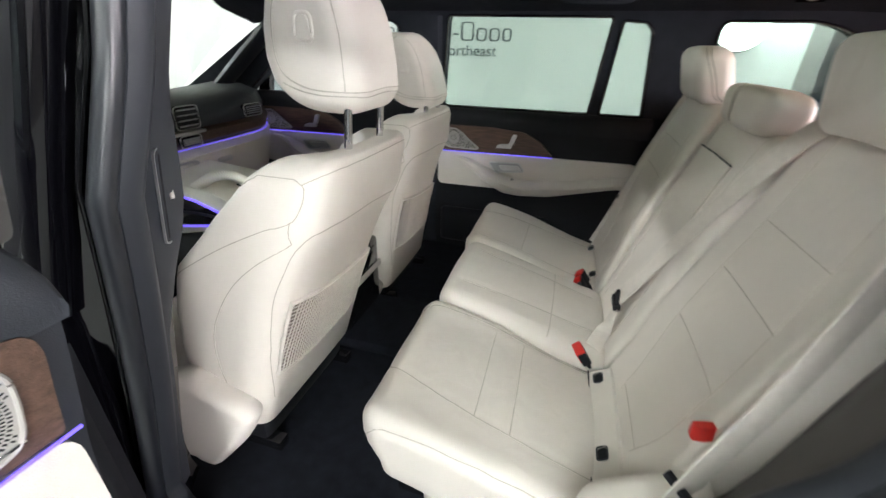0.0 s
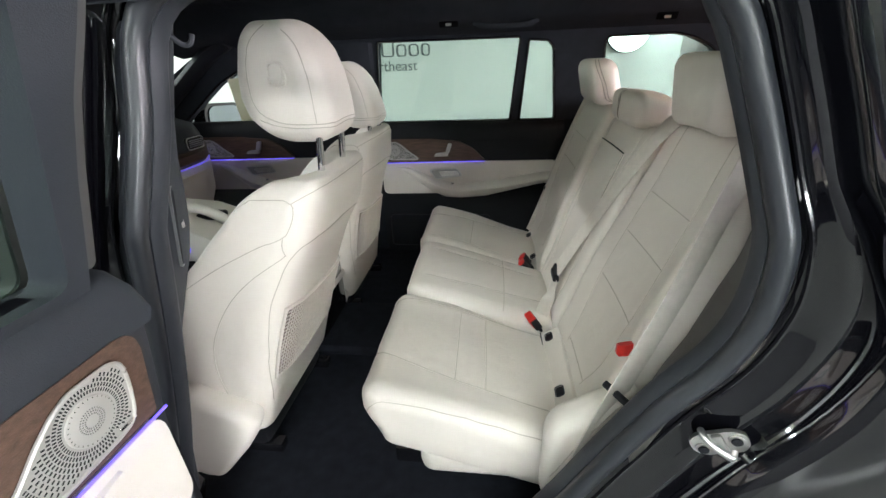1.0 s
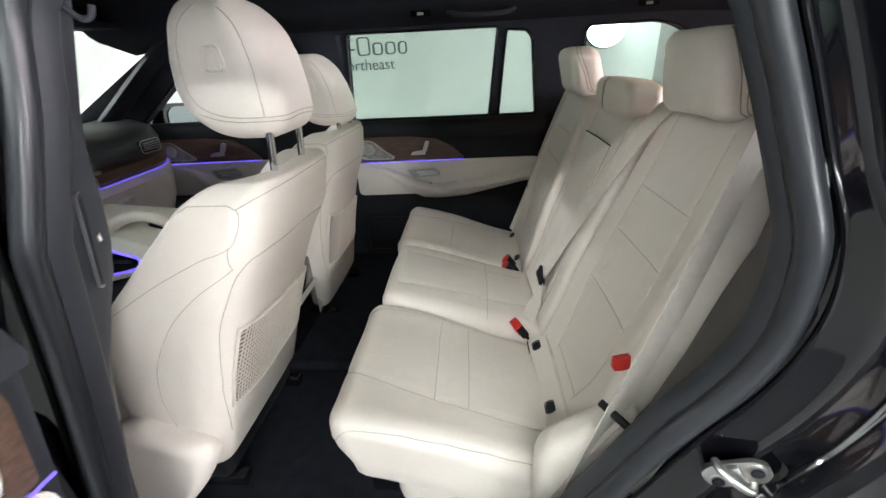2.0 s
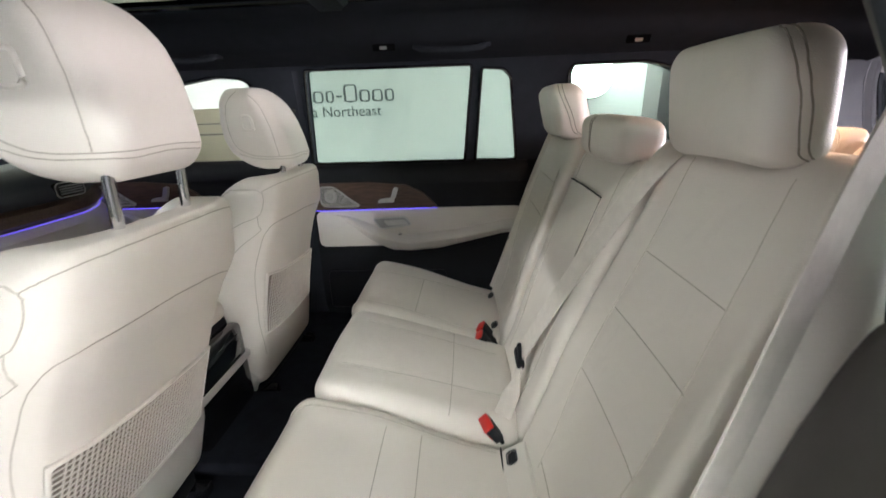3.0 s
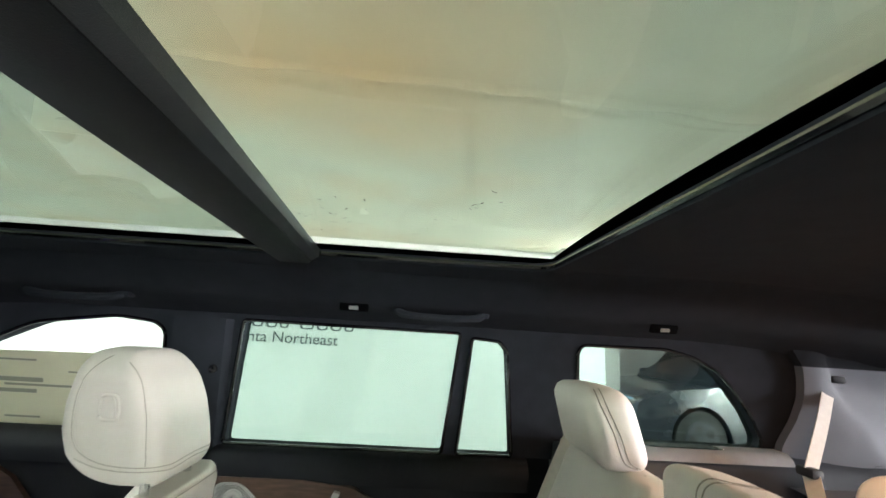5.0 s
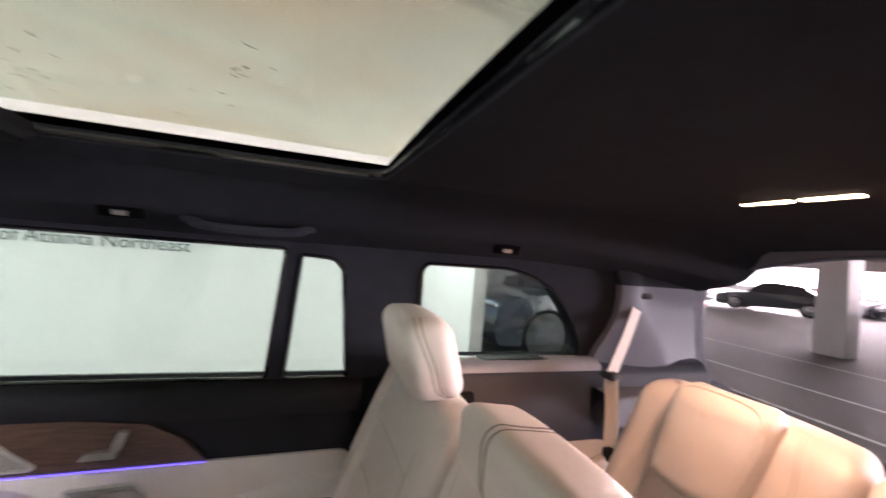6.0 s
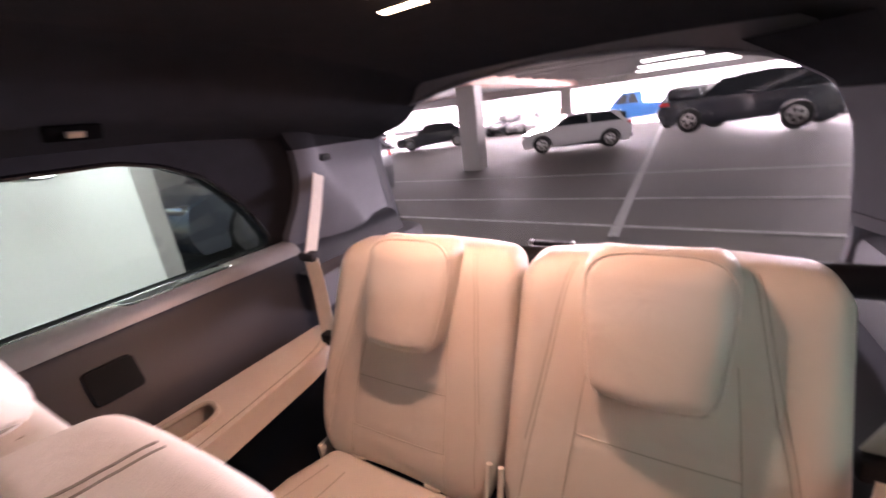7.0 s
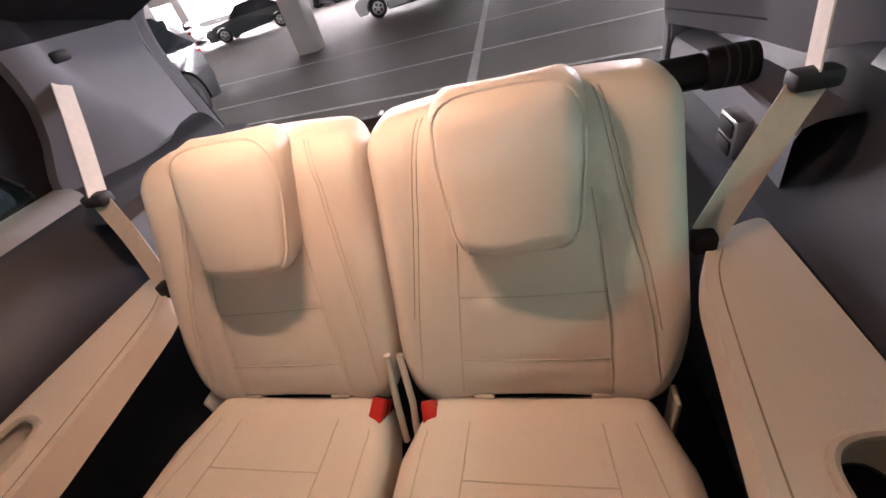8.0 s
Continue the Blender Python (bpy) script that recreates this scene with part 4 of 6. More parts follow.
# front of the cabin
wind = structure("window_8", plate(rounded([(-0.81, 1.16), (0.81, 1.16), (0.735, 1.66), (-0.735, 1.66)], 0.03), [], lambda u, v, t: (-1.85 + (v - 1.16) * 1.45 + t, u, v), 0.004), CLEAR, "clear windscreen", "window")
wind.visible_shadow = False
for s in (1, -1):
    structure("pillar_front", tube([(-1.75, s * 0.81, 1.05), (-1.45, s * 0.79, 1.25), (-1.19, s * 0.77, 1.440), (-0.95, s * 0.745, 1.605), (-0.82, s * 0.72, 1.66)], 0.05, 10, flat=0.8), BLACK_TRIM, "black trimmed front pillar", "pillar", True)
structure("roof_front", box((-1.22, -0.72, 1.69), (-1.04, 0.72, 1.78), 0.03), LINER, "black header above the windscreen", "ceiling", True)
for s, lab in ((1, "black folded sun visor under the header"), (-1, "black folded sun visor under the header")):
    v = thing("sun_visor", lab, "visor", "sun visors")
    part("panel", box((-1.12, s * 0.16, 1.675), (-0.94, s * 0.52, 1.697), 0.01), LINER, v)
    part("mirror_cover", box((-1.08, s * 0.26, 1.670), (-0.98, s * 0.42, 1.675), 0.003), GREY_TRIM, v)
hood = structure("bonnet", box((-2.9, -0.85, 0.7), (-1.85, 0.85, 1.14), 0.12), PAINT, "glossy black bonnet", "car side", True)


# ---------- doors ----------
def door(name, m, label, extent=0.98, behind=True):
    """A door's inner face. Local x runs from the hinge side, local -y looks into the cabin, z is the height."""
    d = thing(name, label, "door", "", "structure")
    face = lambda off: (lambda u, v, t: (u, -off + t, v))
    front = [(-0.046, 1.16), (-0.042, 1.113), (-0.030, 1.04), (-0.016, 0.96), (-0.005, 0.85)] if behind else [(-0.02, 1.14)]
    part("lower_panel", plate(rounded([(-0.02, 0.45), (extent, 0.45), (extent + 0.02, 0.9), (extent, 1.14)] + front, 0.06 if not behind else 0.015), [], face(0.0), 0.045), SLATE if behind else BLACK_TRIM, d, m=m)
    part("pocket", box((0.02, -0.05, 0.50), (0.62, 0.0, 0.70), 0.03, 3), BLACK_TRIM, d, m=m)
    top = [[(u, y, z) for y, z in ((0.05, 1.12), (-0.012, 1.13), (-0.02, 1.17), (-0.010, 1.205), (0.012, 1.222), (0.05, 1.222))] for u in np.linspace(-0.02, extent + 0.02, 6)]
    if behind:
        top = [[(u, y, 1.13 + (z - 1.13) * (0.40 + 0.60 * math.sqrt(1 - (1 - k) ** 2))) for _, y, z in top[0]] for u, k in ((-0.046, 0.0), (-0.0445, 0.06), (-0.040, 0.2), (-0.033, 0.42), (-0.022, 0.75))] + [[(max(u, -0.012), y, z) for u, y, z in r] for r in top]
    part("upper_panel", loft(top), SLATE if behind else BLACK_TRIM, d, m=m)
    part("wood_trim", plate(rounded([(0.002, 1.012), (-0.006, 1.067), (-0.013, 1.108), (-0.011, 1.126), (-0.002, 1.137), (0.015, 1.141), (0.28, 1.141), (0.44, 1.125), (0.52, 1.085), (0.585, 1.02)], 0.006), [], face(0.016), 0.016), WOOD, d, "brown open-pore wood trim", m=m)
    part("light_strip", tube([(u, -0.019, 1.008 + 0.012 * u) for u in np.linspace(-0.01, 0.585, 12)], 0.0022, 6), STRIP, d, "violet glowing light strip", m=m)
    part("cream_panel", plate(rounded([(-0.005, 0.825), (0.30, 0.828), (0.60, 0.83), (extent, 0.90), (extent, 1.015), (0.59, 1.012), (-0.005, 1.003)], 0.035, 5), [], face(0.012), 0.012), CREAM_TRIM, d, m=m)
    # arm rest: a swoop that grows out of the panel
    rings = []
    for u in np.linspace(0, 1, 44):
        x = 0.075 + u * (extent - 0.085)
        e = min(1, u / 0.28)
        e = e * e * (3 - 2 * e)
        top_z = float(np.interp(x, (0.075, 0.11, 0.17, 0.25, 0.337, 0.443, 0.677, 0.90), (0.985, 0.983, 0.973, 0.932, 0.894, 0.869, 0.894, 0.938)))
        low_z = float(np.interp(x, (0.075, 0.11, 0.18, 0.252, 0.359, 0.45, 0.593, 0.90), (0.972, 0.958, 0.912, 0.860, 0.806, 0.800, 0.812, 0.885)))
        out = 0.022 + 0.060 * e
        rings.append([(x, y, z) for y, z in ((0, top_z + 0.016 * e), (-out * 0.55, top_z + 0.010 * e), (-out * 0.88, top_z), (-out, top_z - 0.012), (-out * 0.92, (top_z + low_z) / 2), (-out * 0.55, low_z + 0.012), (0, low_z))])
    part("arm_rest", loft(rings), CREAM_TRIM, d, m=m)
    # opener
    cup = part("opener_recess", plate(rounded([(0.275, 0.965), (0.425, 0.972), (0.455, 0.935), (0.31, 0.918)], 0.012), [], face(0.022), 0.01), SATIN, d, m=m)
    part("opener_rim", tube([(u, -0.023, v) for u, v in rounded([(0.272, 0.968), (0.427, 0.975), (0.459, 0.935), (0.308, 0.915)], 0.014)], 0.004, 6, True), STEEL, cup, m=m)
    part("opener_lever", plate(rounded([(0.325, 0.958), (0.425, 0.962), (0.445, 0.94), (0.345, 0.934)], 0.006), [], face(0.034), 0.012), STEEL, cup, "brushed metal door opener", m=m)
    part("lock_button", box((0.395, -0.050, 0.888), (0.412, -0.036, 0.900), 0.003), CHROME, d, m=m)
    # seat switch shaped like a small seat
    part("seat_switch_back", plate(rounded([(0.365, 1.062), (0.388, 1.062), (0.405, 1.112), (0.385, 1.116)], 0.006), [], face(0.034), 0.018), STEEL, d, m=m)
    part("seat_switch_base", plate(rounded([(0.305, 1.045), (0.383, 1.047), (0.378, 1.067), (0.330, 1.064), (0.310, 1.058)], 0.006), [], face(0.034), 0.018), STEEL, d, m=m)
    # speaker
    outline = rounded([(0.024, 1.080), (0.031, 1.046), (0.040, 1.032), (0.060, 1.028), (0.130, 1.026), (0.205, 1.026), (0.215, 1.034), (0.159, 1.074), (0.134, 1.097), (0.108, 1.116), (0.086, 1.125), (0.040, 1.124), (0.026, 1.117), (0.022, 1.105)], 0.008)
    cx, cz = 0.079, 1.078

    def inside(x, z):
        hit = False
        for (x0, z0), (x1, z1) in zip(outline, outline[1:] + outline[:1]):
            if (z0 > z) != (z1 > z) and x < x0 + (x1 - x0) * (z - z0) / (z1 - z0):
                hit = not hit
        return hit
    sp = part("speaker", plate(outline, [], face(0.020), 0.005), GRILLE, d, "perforated metal speaker grille", smooth=False, m=m)
    part("speaker_rim", tube([(u, -0.0205, v) for u, v in outline], 0.0026, 6, True), GRILLE, sp, m=m)
    part("speaker_disc", cyl((cx, -0.019, cz), (cx, -0.0222, cz), 0.0295, 40, bevel=0.0012), GRILLE, sp, "raised round centre of the grille", m=m)
    part("speaker_badge", box((0.033, -0.0225, 1.0345), (0.058, -0.0195, 1.0385), 0.001), CHROME, sp, "small silver name bar", m=m)
    hv, hf = [], []
    for ring_i in range(24):
        rr = (0.0085, 0.0115, 0.0145, 0.027)[ring_i] if ring_i < 4 else 0.0345 + (ring_i - 4) * 0.0056
        count = (20, 26, 32, 30)[ring_i] if ring_i < 4 else (64 if rr < 0.075 else 128)
        long = 0.0009 if ring_i < 4 else 0.0021
        wide = 0.0005 if ring_i < 4 else min(0.0011, rr * math.pi / count * 0.50)
        for k in range(count):
            a = 2 * math.pi * (k + ring_i % 2 * 0.5) / count
            e, f = math.cos(a), math.sin(a)
            x, z = cx + rr * e, cz + rr * f
            if ring_i > 3 and not (all(inside(x + i * 0.0045, z + j * 0.0045) for i in (-1, 1) for j in (-1, 1)) and not (0.027 < x < 0.064 and z < 1.042)):
                continue
            b = len(hv)
            y = -0.0226 if ring_i < 4 else -0.0204
            for i, j in ((-1, -1), (1, -1), (1, 1), (-1, 1)):
                hv.append((x + i * long * e - j * wide * f, y, z + i * long * f + j * wide * e))
            hf.append((b, b + 1, b + 2, b + 3))
    part("speaker_holes", (hv, hf), BLACK_TRIM, sp, smooth=False, m=m)
    if behind:
        part("outer_skin", plate(rounded([(-0.05, 0.42), (extent - 0.02, 0.42), (extent + 0.10, 0.75), (extent + 0.03, 1.222), (-0.05, 1.222)], 0.05), [], face(-0.10), 0.05), PAINT, d, m=m)
        part("edge", box((-0.045, 0.02, 0.44), (-0.0, 0.10, 1.215), 0.02), BLACK_TRIM, d, m=m)
        lean = lambda u, v, t: (u, 0.03 + SLOPE * (1.22 - v) * -1 * -1 + t, v)
        frame_out = rounded([(0.006, 1.20), (-0.001, 1.336), (-0.010, 1.416), (-0.027, 1.486), (-0.048, 1.60), (-0.040, 1.66), (0.80, 1.665), (0.93, 1.20)], 0.012)
        frame_in = rounded([(0.028, 1.222), (0.035, 1.60), (0.77, 1.605), (0.84, 1.222)], 0.02)
        part("window_frame", plate(frame_out, [frame_in], lambda u, v, t: (u, -0.01 + t - SLOPE * (v - 1.22), v), 0.05), SLATE, d, m=m)
        part("window_frame_outer", plate([(u - (0.072 if u < 0.4 else -0.012), v) for u, v in frame_out], [frame_in], lambda u, v, t: (u, 0.055 + t - SLOPE * (v - 1.22), v), 0.02), TAUPE, d, "taupe metallic outer strip of the window frame", m=m)
        g = part("glass", plate(frame_in, [], lambda u, v, t: (u, 0.05 + t - SLOPE * (v - 1.22), v), 0.004), TINTED, d, m=m)
    return d


door("door_1", Matrix.Translation((-0.11, 0.84, 0)), "black rear door panel with cream armrest and wood trim, closed", behind=False)
door("door_2", Matrix.Translation((-1.22, 0.84, 0.028)), "black front door panel with cream armrest and wood trim, closed", behind=False)
OPEN = Matrix(((0.0, -1.0, 0, 0.040), (-1.0, 0.0, 0, -1.057), (0, 0, 1, 0.098), (0, 0, 0, 1)))
door("door_3", OPEN, "black rear door with cream and wood panel, swung wide open")

# price sheet in the front door window
sheet = thing("price_sheet", "cream paper price sheet stuck inside the front door window", "paper")
part("paper", plate([(-0.95, 1.225), (-0.36, 1.225), (-0.36, 1.492), (-0.935, 1.480)], [], lambda u, v, t: (u, side_y(v) + 0.026 + t, v), 0.002), PAPER, sheet, smooth=False)
for u0, u1, v0, v1 in ((-0.85, -0.72, 1.452, 1.458), (-0.85, -0.70, 1.385, 1.399), (-0.82, -0.5, 1.372, 1.379), (-0.84, -0.72, 1.350, 1.362), (-0.82, -0.71, 1.27, 1.276), (-0.62, -0.45, 1.42, 1.425)):
    part("print_bar", plate([(u0, v0), (u1, v0), (u1, v1), (u0, v1)], [], lambda u, v, t: (u, side_y(v) + 0.0245 + t, v), 0.001), INK, sheet, smooth=False)

# outside mirror at the front right door
mir = thing("side_mirror", "black outside mirror beside the front door", "mirror")
shell = rounded([(0.915, 1.225), (0.95, 1.165), (1.20, 1.150), (1.30, 1.19), (1.315, 1.27), (1.26, 1.325), (0.98, 1.345), (0.925, 1.31)], 0.03, 4)
mc = Vector((1.115, 1.25))
part("housing", loft([[(x, mc.x + (u - mc.x) * k, mc.y + (v - mc.y) * k) for u, v in shell] for x, k in ((-1.195, 1.0), (-1.215, 1.03), (-1.26, 1.0), (-1.31, 0.86), (-1.35, 0.6), (-1.36, 0.3))]), PAINT, mir)
part("mirror_glass", plate([(mc.x + (u - mc.x) * 0.84, mc.y + (v - mc.y) * 0.80) for u, v in shell], [], lambda u, v, t: (-1.1935 + t, u, v), 0.004), MIRROR, mir, "mirror glass", smooth=False)
part("foot", box((-1.33, 0.90, 1.19), (-1.25, 1.0, 1.23), 0.015), PAINT, mir)


# ---------- the rear door's opening on the near side ----------
LOOP = [(0.005, 1.60), (-0.022, 1.44), (-0.055, 1.28), (-0.097, 1.08), (-0.155, 0.84), (-0.222, 0.60), (-0.235, 0.51), (-0.17, 0.455), (0.35, 0.455), (0.52, 0.49),
        (0.628, 0.65), (0.715, 0.82), (0.800, 0.977), (0.870, 1.08), (0.900, 1.17), (0.898, 1.27), (0.875, 1.36), (0.838, 1.48), (0.800, 1.575), (0.73, 1.635), (0.40, 1.648), (0.13, 1.645)]


def opening_y(z):
    return -0.85 + (0.26 * (z - 1.28) if z > 1.28 else 0)


ring2d = [p.to_2d() for p in smooth_path([(u, v, 0) for u, v in LOOP], 5, True)]
mid = Vector((0.4, 1.05))


def out_ring(off, y_off):
    k = len(ring2d)
    r = []
    for i in range(k):
        d = (ring2d[(i + 1) % k] - ring2d[i - 1]).normalized()
        n = Vector((d.y, -d.x))
        if n.dot(ring2d[i] - mid) < 0:
            n = -n
        u = min(1, max(0, (ring2d[i].y - 1.16) / 0.20)) if n.x > 0 else 0
        u = u * u * (3 - 2 * u)
        q = ring2d[i] + n * (off - 0.55 * u * max(0, off - 0.045))
        z = min(max(q.y, 0.26), 1.71)
        r.append((q.x, opening_y(ring2d[i].y) + y_off * (1 - 0.2 * u) + max(0, q.y - z), z))
    return r


# section through the jamb, from the inside to the outer corner of the body
JAMB = ((0.085, 0.12), (0.034, 0.03), (0.034, 0.004), (0.046, 0.0), (0.055, 0.010), (0.072, 0.012), (0.084, 0.0), (0.096, -0.004), (0.110, -0.020), (0.122, -0.026),
        (0.140, -0.028), (0.150, -0.040), (0.156, -0.062), (0.162, -0.080), (0.170, -0.090), (0.182, -0.096))
jamb = structure("door_opening", loft([out_ring(a, b) for a, b in JAMB], caps=False), PAINT, "glossy black door jamb round the rear door opening", "door frame", True)
edge = [p for p in out_ring(0.182, -0.096) if p[0] > 0.70 and 0.40 < p[2] < 1.62]
edge.sort(key=lambda p: p[2])


def skin_y(x, z):
    """The body's outer face: a shoulder below the window, a bulge over the wheel, leaning in above."""
    lean_in = 0.27 * max(0, z - 1.24)
    bulge = 0.035 * math.exp(-((z - 0.98) / 0.16) ** 2) * min(1, max(0, (x - 0.95) / 0.25)) - 0.016 * math.exp(-((z - 1.16) / 0.035) ** 2)
    return -0.946 - bulge + lean_in + 0.03 * max(0, x - 1.6)


sheet_rows = []
for f in (0.0, 0.006, 0.015, 0.03, 0.06, 0.1, 0.16, 0.24, 0.36, 0.5, 0.7, 1.0):
    row = []
    for x, y, z in edge:
        if z > 1.27:
            continue
        px = x + f * (2.45 - x)
        k = min(1, f / 0.03)
        row.append((px, y + (skin_y(px, z) - y) * k, z))
    sheet_rows.append(row)
wing = structure("rear_wing", loft(sheet_rows, closed=False, caps=False), PAINT, "glossy black outer rear wing", "car side", True)
front_edge = lambda z: 0.935 + (1.585 - z) * 0.25
pillar_rows = []
for f in (0.0, 0.08, 0.2, 0.45, 0.75, 1.0):
    pillar_rows.append([(x + f * (front_edge(z) - x), y + (skin_y(x, z) - y) * min(1, f / 0.2), z) for x, y, z in edge if z > 1.24])
part("pillar_cover", loft(pillar_rows, closed=False, caps=False), GLOSS, wing, "gloss black pillar cover")
part("window_trim", loft([[(front_edge(z) + dx, skin_y(1.0, z) + dy, z) for dx, dy in ((0.0, 0.0), (0.003, -0.006), (0.012, -0.007), (0.016, 0.0), (0.016, 0.03), (0.0, 0.03))] for z in np.linspace(1.262, 1.66, 10)]), CHROME, wing, "bright metal window trim")
outer_glass = [(front_edge(1.285) + 0.018, 1.285), (1.70, 1.285), (1.55, 1.52), (1.42, 1.61), (front_edge(1.61) + 0.018, 1.61)]
part("outer_glass", plate(outer_glass, [], lambda u, v, t: (u, skin_y(1.0, v) + 0.012 + t, v), 0.004), TINTED, wing, "dark tinted outer pane", smooth=False)
part("rubber_seal", tube(out_ring(0.027, -0.010), 0.018, 14, True, up=(0, 1, 0)), SEAL, jamb, "thick dark rubber door seal")
part("inner_trim", loft([out_ring(0.020, -0.004), out_ring(0.009, 0.0), out_ring(0.005, 0.010), out_ring(0.004, 0.030), out_ring(0.010, 0.040), out_ring(0.05, 0.06)], caps=False), SLATE, jamb, "dark grey inner trim of the opening")
part("lip", tube(out_ring(0.078, -0.002), 0.004, 6, True, up=(0, 1, 0)), GLOSS, jamb)
structure("pillar_left", loft([[(x + dx, y, z) for dx, y in ((-0.15, -0.925), (-0.035, -0.925), (-0.012, -0.905), (-0.012, -0.80), (-0.15, -0.80))] for x, z in ((-0.33, 0.45), (-0.295, 0.62), (-0.245, 0.84), (-0.205, 1.05), (-0.19, 1.24))]), PAINT, "glossy black middle pillar beside the front seat", "pillar", True)
structure("pillar_left_upper", tube([(-0.25, -0.88, 1.1), (-0.195, -0.855, 1.3), (-0.135, -0.79, 1.62)], 0.07, 12, flat=0.7), PAINT, "glossy black middle pillar beside the front seat", "pillar", True)
structure("pillar_left_trim", loft([[(x + dx - 0.075, -0.845 + y + 0.26 * max(0, z - 1.28), z) for dx, y in ((0.0, 0.0), (0.0, 0.060 + 0.035 * math.exp(-((z - 1.26) / 0.12) ** 2)), (-0.012, 0.085 + 0.042 * math.exp(-((z - 1.26) / 0.12) ** 2)), (-0.10, 0.10), (-0.16, 0.08), (-0.16, 0.0))] for x, z in ((-0.21, 0.46), (-0.165, 0.70), (-0.105, 0.95), (-0.04, 1.12), (-0.022, 1.19), (-0.012, 1.25), (-0.002, 1.31), (0.010, 1.39), (0.02, 1.45), (0.045, 1.62))]), SLATE, "dark grey trim on the middle pillar", "trim", True)
vent = thing("pillar_vent", "narrow black air vent with a chrome edge in the pillar", "vent")
vent_x = lambda z, y=-0.754: -0.075 + (z - 1.27) * 0.17 - 0.52 * (y + 0.781)
part("frame", plate(rounded([(-0.781, 1.180), (-0.727, 1.180), (-0.722, 1.345), (-0.776, 1.345)], 0.014), [rounded([(-0.779, 1.183), (-0.729, 1.183), (-0.724, 1.342), (-0.774, 1.342)], 0.012)], lambda u, v, t: (vent_x(v, u) - t, u, v), 0.006), SATIN, vent)
part("recess", plate(rounded([(-0.779, 1.182), (-0.729, 1.182), (-0.724, 1.343), (-0.774, 1.343)], 0.012), [], lambda u, v, t: (vent_x(v, u) - 0.009 - t, u, v), 0.004), VOID, vent)
for k in range(4):
    y = -0.768 + 0.0115 * k
    part("slat", loft([[(vent_x(z, y) - d, y + w + (z - 1.18) * 0.03, z) for d, w in ((0.001, -0.0012), (0.001, 0.0012), (0.009, 0.0020), (0.009, -0.0004))] for z in (1.190, 1.26, 1.335)]), BLACK_TRIM, vent)
part("knob", box((vent_x(1.27) - 0.004, -0.756, 1.256), (vent_x(1.27) + 0.005, -0.746, 1.286), 0.002), CHROME, vent)
hk = thing("belt_hook", "small grey hook on the pillar top", "hook")
part("hook", tube(smooth_path([(-0.035, -0.735, 1.61), (-0.022, -0.722, 1.590), (-0.008, -0.712, 1.574), (0.004, -0.708, 1.577), (0.009, -0.707, 1.590)], 4), 0.0045, 8), GREY_TRIM, hk)

# outer rear wing, the striker, and what shows below
structure("sill", box((-0.30, -0.93, 0.36), (0.75, -0.80, 0.452), 0.02), BLACK_TRIM, "black door sill", "sill", True)
strk = thing("door_striker", "steel door striker with two bolts on the black jamb", "latch")
sm = pose(0.905, -0.892, 0.932, 0, -33, 0) @ pose(0, 0, 0, 0, 0, -14)
part("plate", plate(rounded([(-0.044, -0.012), (-0.030, -0.027), (0.030, -0.027), (0.044, -0.010), (0.044, 0.014), (0.028, 0.027), (-0.028, 0.027), (-0.044, 0.012)], 0.008), [], lambda u, v, t: (u, -t, v), 0.007), STEEL, strk, m=sm)
part("loop", tube(smooth_path([(-0.016, -0.004, 0.036), (-0.014, -0.016, 0.037), (-0.008, -0.025, 0.026), (0.002, -0.026, 0.0), (0.010, -0.022, -0.018), (0.014, -0.006, -0.026)], 5), 0.0058, 10), STEEL, strk, m=sm)
part("rib", box((-0.006, -0.014, -0.024), (0.010, -0.005, 0.026), 0.003), STEEL, strk, m=sm)
for u, v in ((-0.027, -0.006), (0.027, 0.006)):
    part("washer", cyl((u, -0.006, v), (u, -0.010, v), 0.0125, 16, bevel=0.001), STEEL, strk, m=sm)
    part("bolt", cyl((u, -0.010, v), (u, -0.0145, v), 0.0088, 12, bevel=0.002), BLACK_TRIM, strk, "dark bolt", m=sm)


